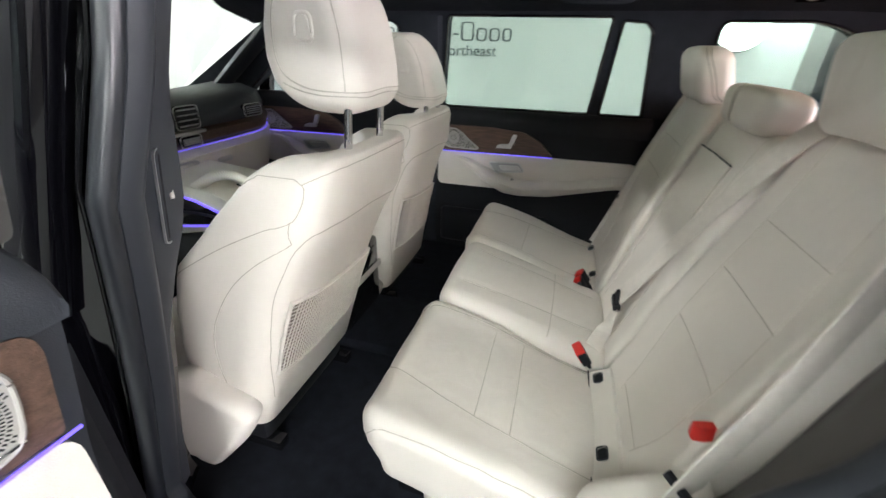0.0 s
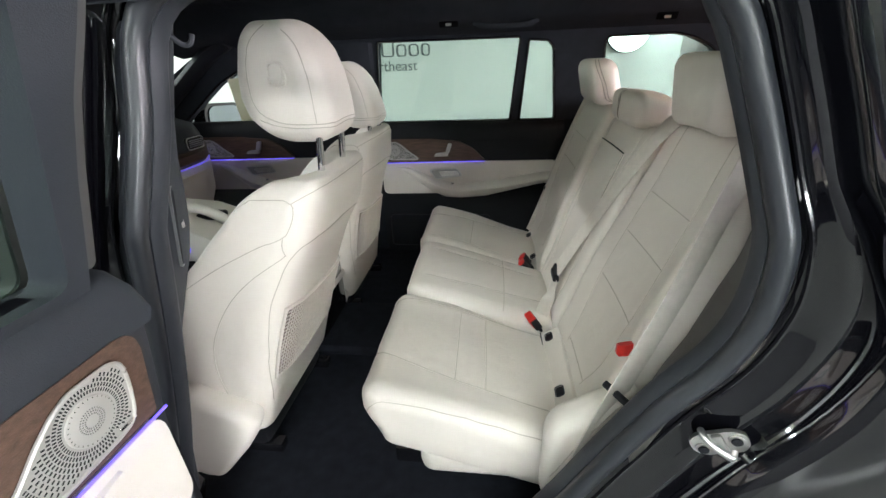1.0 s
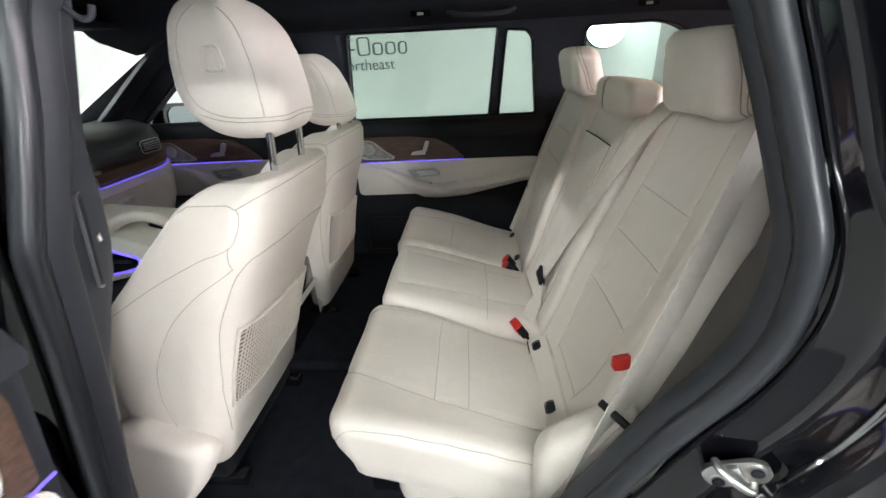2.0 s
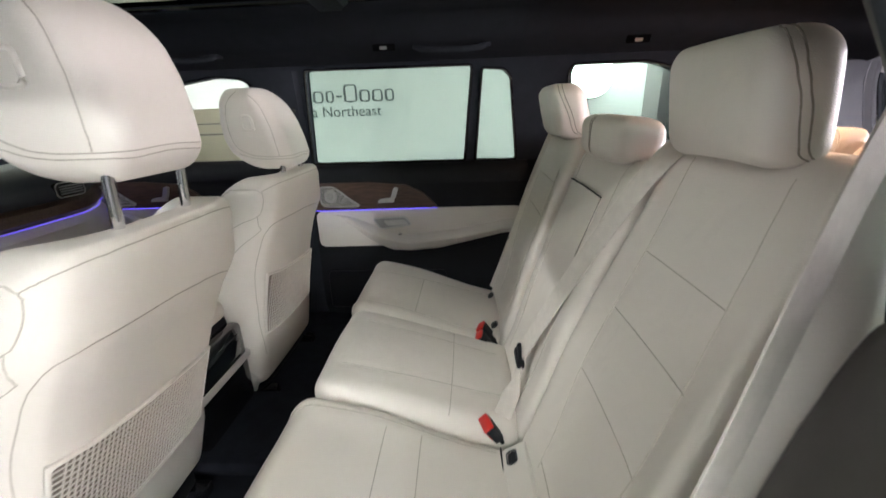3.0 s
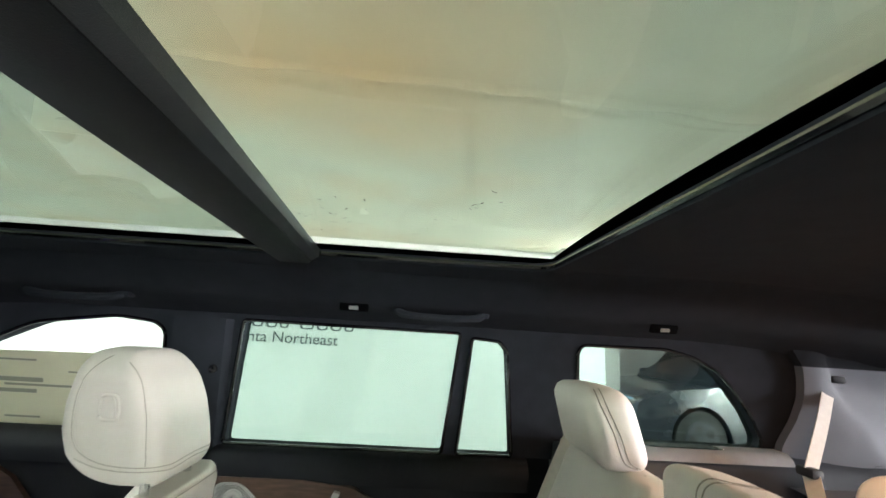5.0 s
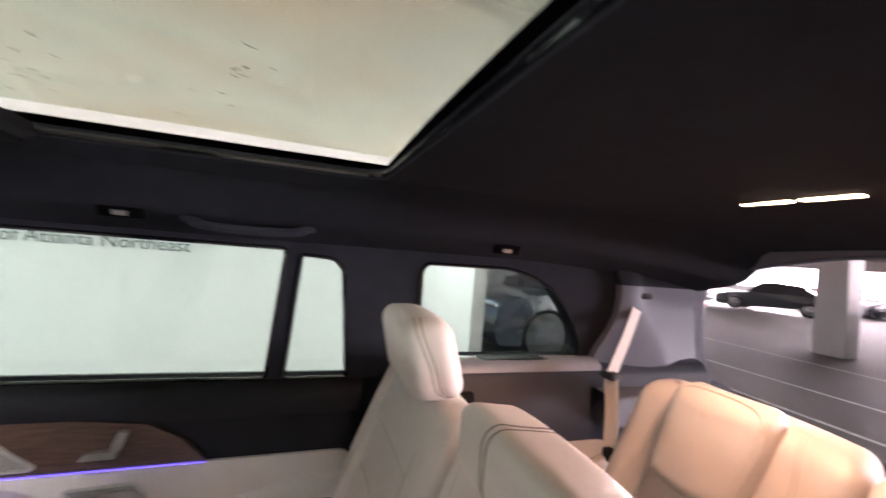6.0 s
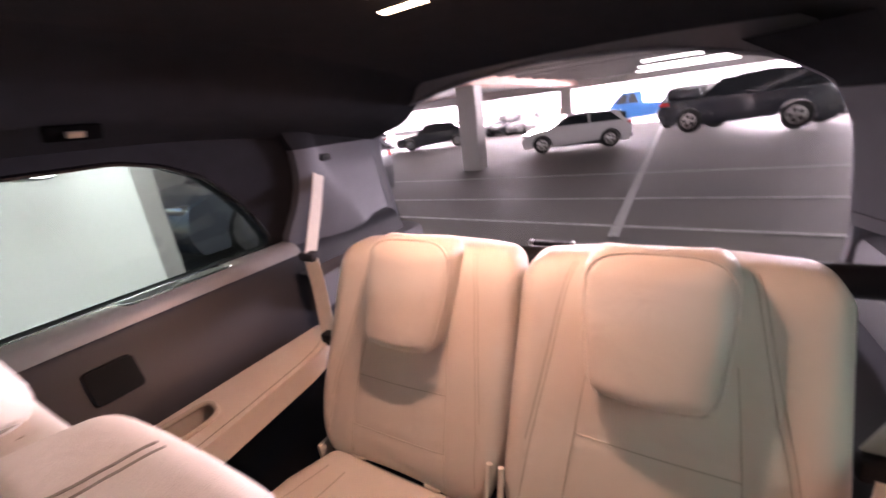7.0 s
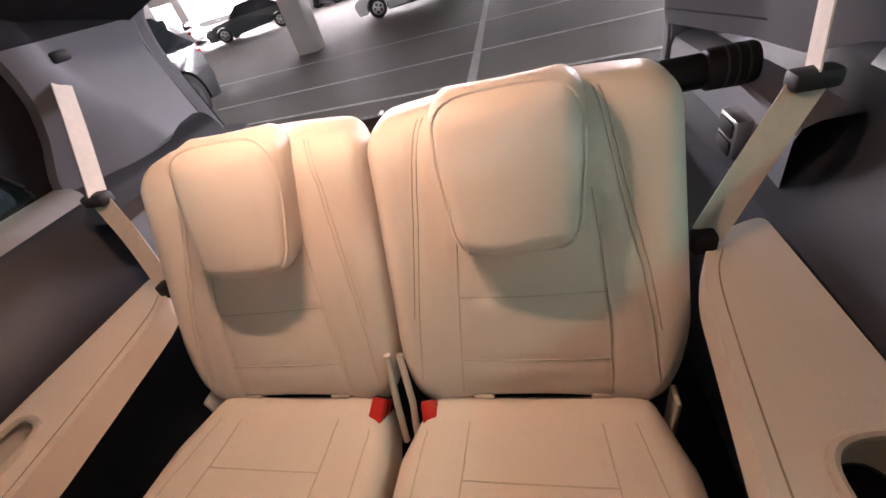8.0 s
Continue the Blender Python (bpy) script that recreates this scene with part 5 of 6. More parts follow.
# ---------- front seats ----------
def front_seat(cx, cy, dz, head, upright, label):
    seat = thing("front_seat", label, "car seat", "front seats", at=(0, 0, 0))
    m = Matrix.Translation((cx, cy, dz)) @ Matrix(((1, 0, -upright, upright * 0.5), (0, 1, 0, 0), (0, 0, 1, 0), (0, 0, 0, 1)))
    rear = lambda z: -0.136 + (z - 0.537) * 0.385
    zs = [0.50, 0.60, 0.685, 0.80, 0.926, 1.038, 1.172, 1.25, 1.30]
    ts = [0.20, 0.225, 0.24, 0.265, 0.287, 0.295, 0.225, 0.18, 0.14]
    ws = [0.90, 0.97, 1.0, 1.0, 1.0, 1.0, 0.965, 0.88, 0.80]

    def shape(x, y, z):
        zz = z + 0.915
        w = (x / 0.10 + 1) / 2
        q = np.abs(y) / 0.245
        t = np.interp(zz, zs, ts)
        side = q ** 4
        xr = rear(zz) - (0.04 + 0.015 * np.clip((1.12 - zz) / 0.12, 0, 1) * np.clip((zz - 0.70) / 0.1, 0, 1)) * side * np.clip((zz - 0.55) / 0.2, 0, 1) - 0.01 * np.sin(np.clip((zz - 0.7) / 0.5, 0, 1) * np.pi)
        xx = xr - (1 - w) * t * (0.60 + 0.40 * np.clip(q * 1.25, 0, 1) ** 3)
        xx = xx + 0.012 * np.exp(-((zz - 1.16) / 0.05) ** 2) * w
        return xx, y * np.interp(zz, zs, ws), zz

    geo = pad((0.10, 0.245, 0.385), 0.045, 0.008, shape)
    yo = -0.243
    seams = [
        [(-0.10, yo, 1.280), (-0.02, yo, 1.290), (0.045, yo, 1.290), (0.080, yo, 1.270), (0.089, yo, 1.245), (0.073, yo, 1.208), (0.052, yo, 1.188), (-0.02, yo, 1.160), (-0.14, yo, 1.10), (-0.28, yo, 1.015)],
        [(0.052, yo, 1.188), (0.047, yo, 1.160), (0.052, yo, 1.137)],
        [(0.080, yo, 1.270), (0.125, yo + 0.05, 1.282), (0.152, -0.12, 1.288), (0.155, 0, 1.288), (0.150, 0.12, 1.285), (0.120, 0.19, 1.272)],
        [(-0.09, yo + 0.03, 0.66), (-0.065, yo + 0.01, 0.80), (-0.03, yo + 0.01, 0.97), (0.022, yo + 0.01, 1.072), (0.060, yo + 0.015, 1.128), (0.092, -0.19, 1.163), (0.106, -0.06, 1.170), (0.102, 0.10, 1.155), (0.09, 0.18, 1.125)],
        [(0.052, yo, 1.137), (-0.04, yo, 1.085), (-0.13, yo, 1.0), (-0.20, yo, 0.88), (-0.215, yo, 0.76), (-0.19, yo, 0.66)],
    ]
    back = sewn("backrest", geo, CREAM, seat, seams=seams, depth=0.0022, width=0.005, thread=MID_THREAD, stitch=0.0011, m=m)
    # hard lower surround and the net pocket in the back
    surf = lambda y, z: rear(z) - (0.04 + 0.015 * min(1, max(0, (1.12 - z) / 0.12)) * min(1, max(0, (z - 0.70) / 0.1))) * (abs(y) / 0.245) ** 4 - 0.01 * math.sin(min(1, max(0, (z - 0.7) / 0.5)) * math.pi)
    quad = [(-0.205, 0.975), (0.165, 0.940), (0.165, 0.742), (-0.205, 0.748)]
    def lining(a, b):
        u = -0.205 + 0.37 * a
        lo, hi = 0.748 - 0.006 * a, 0.975 - 0.035 * a
        return surf(u, lo + (hi - lo) * b) + 0.003, u, lo + (hi - lo) * b
    part("shaded_pocket_lining", grid(20, 8, lining), POCKET, back, "pocket behind the net, its shade put into a dark colour", m=m)
    part("pocket_rim", tube([(surf(p.x, p.y) + 0.005, p.x, p.y) for p in smooth_path([(u, v, 0) for u, v in rounded([quad[0], (-0.02, 0.9575), quad[1], quad[2], (-0.02, 0.745), quad[3]], 0.012)], 3, True)], 0.0045, 6, True), CREAM_TRIM, back, m=m)
    nv, nf = [], []

    def strand(a, b):
        n = 12
        pts = []
        for k in range(n + 1):
            u, v = a[0] + (b[0] - a[0]) * k / n, a[1] + (b[1] - a[1]) * k / n
            pts.append((surf(u, v) + 0.0065, u, v))
        v2, f2 = tube(pts, 0.0017, 4)
        o = len(nv)
        nv.extend(v2)
        nf.extend(tuple(i + o for i in f) for f in f2)

    def z_top(u): return 0.973 + (u + 0.205) / 0.37 * -0.035
    def z_low(u): return 0.750 + (u + 0.205) / 0.37 * -0.006
    for k in range(20):
        f = k / 19
        strand((-0.205, z_low(-0.205) + f * (z_top(-0.205) - z_low(-0.205))), (0.165, z_low(0.165) + f * (z_top(0.165) - z_low(0.165))))
    for k in range(42):
        u = -0.205 + 0.37 * k / 41
        u2 = min(0.165, u + 0.02)
        strand((u, z_low(u)), (u2, z_top(u2)))
    part("net", (nv, nf), NET, back, "woven cream net", m=m)
    # headrest
    hz = head

    def hshape(x, y, z):
        zz = z + 1.499
        w = (x / 0.11 + 1) / 2
        top = np.clip((z + 0.133) / 0.266, 0, 1)
        front = np.interp(zz, (1.366, 1.41, 1.46, 1.52, 1.58, 1.632), (-0.040, -0.066, -0.076, -0.071, -0.056, -0.040))
        rear = np.interp(zz, (1.366, 1.41, 1.46, 1.52, 1.57, 1.632), (0.142, 0.148, 0.145, 0.135, 0.118, 0.080))
        q = np.abs(y) / 0.120
        yy = y * (1 - 0.07 * (1 - top) ** 2 - 0.10 * top ** 4)
        return front + (rear - front) * (0.5 + (w - 0.5) * (1 - 0.10 * q ** 4)), yy + 0.016, zz + hz - 0.014 * q ** 2 * top ** 2 + 0.03 * np.clip(1 - 2 * w, 0, 1) ** 2 * (1 - top) ** 2
    hg = pad((0.110, 0.120, 0.133), 0.050, 0.008, hshape)
    c = lambda x, y, z: (x, y, z + hz)
    ny = -0.104
    hs = [[c(0.070, ny, 1.630), c(0.098, ny, 1.60), c(0.113, ny, 1.54), c(0.118, ny, 1.47), c(0.118, ny, 1.412)],
          [c(0.02, ny + 0.03, 1.625), c(-0.004, ny, 1.595), c(-0.024, ny, 1.54), c(-0.028, ny, 1.48), c(-0.018, ny, 1.445), c(0.010, ny, 1.424), c(0.056, ny, 1.412), c(0.118, ny, 1.410), c(0.142, -0.05, 1.412), c(0.15, 0.02, 1.414), c(0.142, 0.09, 1.412)],
          [c(-0.020, ny, 1.424), c(0.010, ny, 1.412), c(0.056, ny, 1.402), c(0.118, ny, 1.400), c(0.142, -0.05, 1.402), c(0.15, 0.02, 1.404), c(0.142, 0.09, 1.402)]]
    hr = sewn("headrest", hg, CREAM, seat, seams=hs, depth=0.0014, width=0.004, thread=MID_THREAD, stitch=0.0011, m=m)
    btn = rounded([(0.023, 1.497), (0.062, 1.497), (0.059, 1.543), (0.026, 1.543)], 0.011)
    part("button_rim", tube([(u, -0.1018, v + hz) for u, v in btn], 0.0036, 8, True), CREAM, hr, m=m)
    part("button", plate(rounded([(0.027, 1.50), (0.057, 1.50), (0.054, 1.54), (0.030, 1.54)], 0.01), [], lambda u, v, t: (u, -0.1040 + t, v + hz), 0.01), CREAM_TRIM, hr, m=m)
    for y in (-0.072, 0.080):
        part("post", cyl((0.095, y, 1.26), (0.108, y, 1.42 + hz), 0.0085, 14), CHROME, seat, "chrome headrest post", m=m)
        part("collar", cyl((0.097, y, 1.282), (0.099, y, 1.298), 0.015, 14, bevel=0.003), CREAM_TRIM, seat, m=m)
    # cushion, side covers, rails
    def cshape(x, y, z):
        return x - 0.42, y, z + 0.62 - 0.10 * x + 0.02 * (np.abs(y) / 0.25) ** 4
    sewn("cushion", pad((0.27, 0.25, 0.08), 0.06, 0.02, cshape), CREAM, seat, m=m)
    for s in (-1, 1):
        def lobe(x, y, z):
            wide = s < 0 and cy < 0
            zz = z + (0.575 if wide else 0.50) - 0.45 * np.clip(x, -0.02, 1)
            if wide:
                rear_x = np.interp(zz, (0.38, 0.45, 0.53, 0.58, 0.64, 0.69, 0.73), (-0.305, -0.245, -0.178, -0.145, -0.114, -0.120, -0.17))
            else:
                rear_x = np.interp(zz, (0.33, 0.40, 0.466, 0.51, 0.574, 0.63, 0.68), (-0.33, -0.275, -0.22, -0.185, -0.150, -0.155, -0.185))
            xx = x - 0.250 + 0.15 * (z - 0.05)
            return xx + (rear_x + 0.135 - 0.15 * (z - 0.05)) * np.clip((x + 0.115) / 0.23, 0, 1), y + (-0.258 if wide else s * 0.222), zz
        sewn("side_cover", pad((0.115, 0.042, 0.165), 0.041, 0.012, lobe), CREAM_TRIM, seat, "smooth cream side cover", m=m)
        part("rail", box((-0.70, s * 0.19 - 0.02, 0.44 - dz), (-0.12, s * 0.19 + 0.02, 0.475 - dz), 0.006), GLOSS, seat, "black seat rail", m=m)
    part("seat_frame", box((-0.62, -0.21, 0.46 - dz), (-0.16, 0.21, 0.545), 0.02), BLACK_TRIM, seat, m=m)
    return seat


front_seat(0.0, -0.41, 0.0, 0.0, 0.0, "cream leather driver seat with net pocket and headrest")
front_seat(0.004, 0.40, -0.035, -0.055, 0.145, "cream leather passenger seat pushed forward, headrest lowered")


# ---------- second row ----------
FACE = lambda z: 0.735 + (z - 0.66) * 0.38


def second_back(seat, y0, y1, top, label, seams, bolster=0.03, lean=0.0, taper=0, thick=0.85):
    yc, hw = (y0 + y1) / 2, (y1 - y0) / 2
    hh = (top - 0.60) / 2

    def shape(x, y, z):
        zz = z + 0.60 + hh
        q = np.abs(y) / hw
        xx = FACE(zz) + (x + 0.07) * (0.85 + (thick - 0.85) * np.clip((1.28 - zz) / 0.15, 0, 1) - 0.22 * np.clip((zz - 0.9) / 0.45, 0, 1))
        xx = xx - bolster * (q ** 3) * np.exp(-((zz - 0.98) / 0.26) ** 2) * (x < 0.02)
        xx = xx + 0.010 * np.exp(-((zz - 0.80) / 0.08) ** 2) * (1 - q ** 2)
        side = np.clip(y / hw * taper, 0, 1) if taper else 0
        yy = y + yc - taper * side ** 2 * 0.095 * np.clip((zz - 0.85) / 0.5, 0, 1)
        xx = xx + np.where(True, lean * np.clip((zz - 0.66) / 0.7, 0, 1.1), 0)
        return xx, yy, zz
    b = sewn("backrest", pad((0.07, hw - 0.002, hh), 0.04, 0.012, shape), CREAM, seat, label, seams=seams, thread=PALE_THREAD, depth=0.0018, width=0.006, stitch=0.0010)
    # Unseen dark cover, added to cut light bounced onto the third row.
    part("unseen_back_cover", pad((0.010, hw - 0.02, hh - 0.045), 0.009, 0.03, lambda x, y, z: (shape(x * 0 + 0.07, y, z - 0.02)[0] + x + 0.006,) + tuple(shape(x * 0 + 0.05, y, z - 0.02)[1:])), BLACK_TRIM, b, "unseen black rear cover, added to cut bounced light")
    return b


def second_cushion(seat, y0, y1, outer, seams, raise_=0.0, front=0.187):
    yc, hw = (y0 + y1) / 2, (y1 - y0) / 2
    hx = (0.765 - front) / 2

    def shape(x, y, z):
        xx = x + front + hx
        f = np.clip((0.42 - xx) / 0.22, 0, 1)
        topz = 0.795 - 0.29 * (xx - 0.213) + raise_
        topz = topz - 0.012 * f ** 3
        q = y / hw * outer if outer else np.abs(y) / hw * 0.6
        zz = np.where(z > 0, topz - (0.085 - z), topz - 0.085 + z * 1.0)
        zz = zz + 0.028 * np.clip(q, 0, 1) ** 3 * np.clip((0.62 - xx) / 0.2, 0, 1) * (z > -0.06)
        zz = zz + 0.038 * np.clip(-q if outer else 0 * q, 0, 1) ** 4 * np.clip((0.6 - xx) / 0.2, 0, 1) * (z > 0.02)
        zz = zz + 0.006 * np.cos(np.clip(np.abs(y) / hw, 0, 1) * np.pi) * (z > 0.03)
        xx = xx + np.where(z < 0.0, -z * 0.55 * (1 - np.clip((xx - front) / 0.3, 0, 1)), 0)
        return xx, y + yc, zz
    return sewn("cushion", pad((hx, hw - 0.003, 0.10), 0.055, 0.012, shape), CREAM, seat, seams=seams, thread=MID_THREAD, depth=0.0035, stitch=0.0012)


def isofix(seat, y):
    z = 0.678
    lie = lambda v: 0.700 + (v - 0.676) * 1.61
    part("anchor_slot", plate(rounded([(y - 0.016, z + 0.001), (y + 0.016, z + 0.001), (y + 0.016, z + 0.012), (y - 0.016, z + 0.012)], 0.005), [], lambda u, v, t: (lie(v) - 0.002, u, v + 0.003 - t), 0.004), BLACK_TRIM, seat, "dark child seat anchor slot")
    part("anchor_rim", tube([(lie(v) - 0.003, u, v + 0.004) for u, v in rounded([(y - 0.018, z), (y + 0.018, z), (y + 0.018, z + 0.013), (y - 0.018, z + 0.013)], 0.006)], 0.0018, 6, True), GREY_TRIM, seat)


def wing_headrest(seat, yc, lean, x0, dz=0.0, rr=0.045, hz=0.09, deep=0.066, thin=0.0):
    """Outer headrest: a front pad that wraps round to the sides, with a double seam."""
    def shape(x, y, z):
        top = np.clip((z + 0.09) / 0.18, 0, 1)
        q = np.abs(y) / 0.128
        yy = y * (1 - 0.10 * (1 - top) ** 2 - 0.05 * top ** 4)
        k = 1 - thin * np.clip(y / 0.256 + 0.5, 0, 1)
        xx = (x + deep) * k * (1 - 0.1 * top) - deep + x0 - lean * (z + 0.02) - 0.008 * q ** 3
        return xx, yy + yc, z + 1.452 + dz + 0.004 * (1 - q ** 2)
    g = pad((deep, 0.128, hz), rr, 0.008, shape)
    seams = []
    for off in (0.0, 0.012):
        for side in (-1, 1):
            e = lambda dx, dy, z: (x0 + dx + off - lean * (z - 1.432), yc + side * dy, z + dz)
            seams.append([e(-0.03, 0.09, 1.54), e(-0.035, 0.118, 1.51), e(-0.02, 0.124, 1.45), e(-0.01, 0.118, 1.395), e(0.02, 0.112, 1.372)])
    h = sewn("headrest", g, CREAM, seat, "cream leather headrest with double seam", seams=seams, depth=0.003, width=0.004, thread=THREAD, stitch=0.0012)
    for o in (-0.06, 0.06):
        part("post", cyl((x0 + 0.025, yc + o, 1.33), (x0 + 0.015, yc + o, 1.40), 0.007, 10), SATIN, seat)
        part("collar", box((x0 + 0.0, yc + o - 0.018, 1.368), (x0 + 0.045, yc + o + 0.018, 1.38), 0.005), CREAM_TRIM, seat)
    return h


left = thing("rear_seat", "cream leather second-row outer seat with large headrest", "car seat", "second-row seats")
second_back(left, -0.70, -0.225, 1.385, "", [
    [(FACE(1.37), -0.315, 1.36), (FACE(1.2), -0.325, 1.2), (FACE(1.0), -0.325, 1.0), (FACE(0.8), -0.345, 0.8), (FACE(0.72), -0.36, 0.72)],
    [(FACE(1.37), -0.535, 1.36), (FACE(1.2), -0.56, 1.2), (FACE(1.0), -0.59, 1.0), (FACE(0.85), -0.585, 0.85), (FACE(0.72), -0.55, 0.72)],
    [(FACE(1.198), -0.33, 1.198), (FACE(1.2), -0.56, 1.2)],
    [(FACE(1.085), -0.33, 1.085), (FACE(1.088), -0.585, 1.088)],
    [(FACE(0.95), -0.33, 0.95), (FACE(0.952), -0.595, 0.952)],
    [(FACE(0.73) - 0.0, -0.36, 0.735), (FACE(0.73), -0.55, 0.735)]], taper=-1, thick=1.3)
second_cushion(left, -0.715, -0.228, -1, [
    [(0.19, -0.30, 0.78), (0.24, -0.275, 0.80), (0.40, -0.267, 0.75), (0.70, -0.275, 0.66)],
    [(0.17, -0.52, 0.76), (0.20, -0.545, 0.80), (0.40, -0.588, 0.77), (0.70, -0.61, 0.66)],
    [(0.415, -0.285, 0.74), (0.42, -0.59, 0.74)],
    [(0.50, -0.285, 0.72), (0.505, -0.595, 0.72)],
    [(0.20, -0.68, 0.70), (0.22, -0.705, 0.755), (0.271, -0.712, 0.776), (0.467, -0.715, 0.741), (0.683, -0.715, 0.679)]])
wing_headrest(left, -0.417, 0.10, 1.006, -0.005, 0.034, 0.080, 0.050, 0.48)
part("anchor_strip", loft([[(x, y, z) for x, z in ((0.690, 0.640), (0.692, 0.668), (0.700, 0.676), (0.742, 0.702), (0.752, 0.70), (0.75, 0.64))] for y in (-0.665, -0.655, -0.28, -0.27)]), CREAM, left)
part("cushion_gap", tube([(0.6895, y, 0.668) for y in np.linspace(-0.66, -0.26, 12)], 0.0022, 6), BLACK_TRIM, left, "dark gap behind the cushion")
isofix(left, -0.305)
isofix(left, -0.548)
part("skirt", box((0.33, -0.70, 0.50), (0.75, -0.25, 0.63), 0.04, 4), CREAM_TRIM, left, "smooth cream lower cover")
part("rail", box((0.24, -0.62, 0.44), (0.72, -0.57, 0.50), 0.01), GLOSS, left, "black seat rail")
part("rail", box((0.24, -0.36, 0.44), (0.72, -0.31, 0.50), 0.01), GLOSS, left, "black seat rail")

centre = thing("rear_seat", "cream leather narrow middle seat with low headrest", "car seat", "second-row seats")
second_back(centre, -0.225, 0.215, 1.335, "", [
    [(FACE(1.32), -0.14, 1.31), (FACE(1.0), -0.13, 1.0), (FACE(0.7), -0.12, 0.7)],
    [(FACE(1.32), 0.165, 1.31), (FACE(1.0), 0.15, 1.0), (FACE(0.7), 0.14, 0.7)],
    [(FACE(1.10), -0.05, 1.10), (FACE(1.10), 0.12, 1.10)]], bolster=0.012, lean=-0.032)
panel = plate(rounded([(-0.085, 1.10), (0.16, 1.10), (0.175, 1.245), (-0.09, 1.245)], 0.008), [], lambda u, v, t: (FACE(v) - 0.032 * (v - 0.66) / 0.7 - 0.006 + t, u, v), 0.01)
part("armrest_panel", panel, CREAM, centre, "fold-down armrest panel")
part("panel_gap", tube([(FACE(v) - 0.032 * (v - 0.66) / 0.7 - 0.006, u, v) for u, v in ((-0.094, 1.247), (0.05, 1.249), (0.178, 1.247))], 0.0022, 6), BLACK_TRIM, centre, "dark gap of the armrest")
part("panel_side_gap", tube([(FACE(v) - 0.032 * (v - 0.66) / 0.7 - 0.006, u, v) for u, v in ((-0.09, 1.10), (-0.092, 1.17), (-0.094, 1.247))], 0.0009, 6), THREAD, centre, "narrow side gap of the armrest")
second_cushion(centre, -0.228, 0.215, 0, [[(0.27, -0.12, 0.80), (0.45, -0.11, 0.75), (0.70, -0.10, 0.68)], [(0.27, 0.12, 0.80), (0.45, 0.11, 0.75), (0.70, 0.10, 0.68)], [(0.56, -0.2, 0.71), (0.56, 0.2, 0.71)]], raise_=0.026, front=0.212)


def low_shape(x, y, z):
    q = np.abs(y) / 0.14
    return x * (1 - 0.1 * q ** 2) + 0.985, y + 0.005, z * (1 - 0.14 * q ** 3) + 1.371 - 0.12 * x


sewn("headrest", pad((0.060, 0.149, 0.054), 0.031, 0.009, low_shape), CREAM, centre, "low wide headrest", seams=[[(0.925, 0.045 + o, 1.335), (0.93, 0.042 + o, 1.40), (0.975, 0.038 + o, 1.428), (1.025, 0.038 + o, 1.42)] for o in (0, -0.012)], depth=0.003, width=0.004, thread=THREAD, stitch=0.0012)

right = thing("rear_seat", "cream leather second-row outer seat beside the closed door", "car seat", "second-row seats")
second_back(right, 0.218, 0.70, 1.352, "", [
    [(FACE(1.34), 0.30, 1.33), (FACE(1.0), 0.315, 1.0), (FACE(0.72), 0.34, 0.72)],
    [(FACE(1.34), 0.575, 1.33), (FACE(1.0), 0.60, 1.0), (FACE(0.72), 0.55, 0.72)],
    [(FACE(1.198), 0.31, 1.198), (FACE(1.2), 0.585, 1.2)], [(FACE(1.085), 0.31, 1.085), (FACE(1.088), 0.595, 1.088)]], lean=-0.05, taper=1)
second_cushion(right, 0.218, 0.71, 1, [
    [(0.24, 0.28, 0.78), (0.40, 0.275, 0.75), (0.70, 0.275, 0.66)], [(0.225, 0.56, 0.77), (0.40, 0.585, 0.76), (0.70, 0.59, 0.66)],
    [(0.415, 0.28, 0.74), (0.42, 0.585, 0.74)]])
wing_headrest(right, 0.425, 0.22, 0.955, -0.024, 0.042, 0.085, 0.063)
isofix(right, 0.30)
isofix(right, 0.55)
part("skirt", box((0.33, 0.25, 0.50), (0.75, 0.69, 0.63), 0.04, 4), CREAM_TRIM, right, "smooth cream lower cover")

# dark trim between the near seat and the door opening
for sd in (-1,):
    rows = []
    for z in np.linspace(0.72, 1.66, 16):
        xo = float(np.interp(z, (0.72, 0.977, 1.08, 1.17, 1.27, 1.36, 1.48, 1.575, 1.66), (0.74, 0.83, 0.895, 0.915, 0.905, 0.882, 0.845, 0.807, 0.76)))
        yi = float(np.interp(z, (0.72, 0.9, 1.35, 1.66), (0.66, 0.66, 0.60, 0.60)))
        xi = FACE(min(z, 1.42)) + 0.018
        yo = -opening_y(z) - 0.03
        h = min(1, max(0, (z - 1.10) / 0.30))
        h = h * h * (3 - 2 * h)
        yk = max(yi + 0.03, min(0.72, yo - 0.06))
        rows.append([(xi + 0.10 - 0.06 * h, sd * (yi - 0.03 + (yk - yi + 0.03) * h), z), (xi + 0.07 - 0.04 * h, sd * (yi + 0.01 + (yk - yi - 0.01) * h), z), (xi + 0.05 - 0.03 * h, sd * (yi + 0.03 + (yk - yi - 0.03) * h), z), (xi * 0.6 + xo * 0.4 + 0.01, sd * (yi * 0.45 + yo * 0.55), z), (xo + 0.012, sd * (yo - 0.012), z), (xo + 0.004, sd * yo, z), (xo + 0.03, sd * (yo + 0.03), z)])
    structure("pillar_rear_trim", loft(rows, closed=False, caps=False), WARM_TRIM, "dark grey trim beside the second-row seat", "trim", True)
side = thing("side_bolster", "cream leather side bolster between seat and door opening", "bolster")


def bol2(x, y, z):
    return x + 0.745, y - 0.715 + 0.1 * x, z + 0.70 + 0.55 * np.clip(x, -0.1, 0.2)


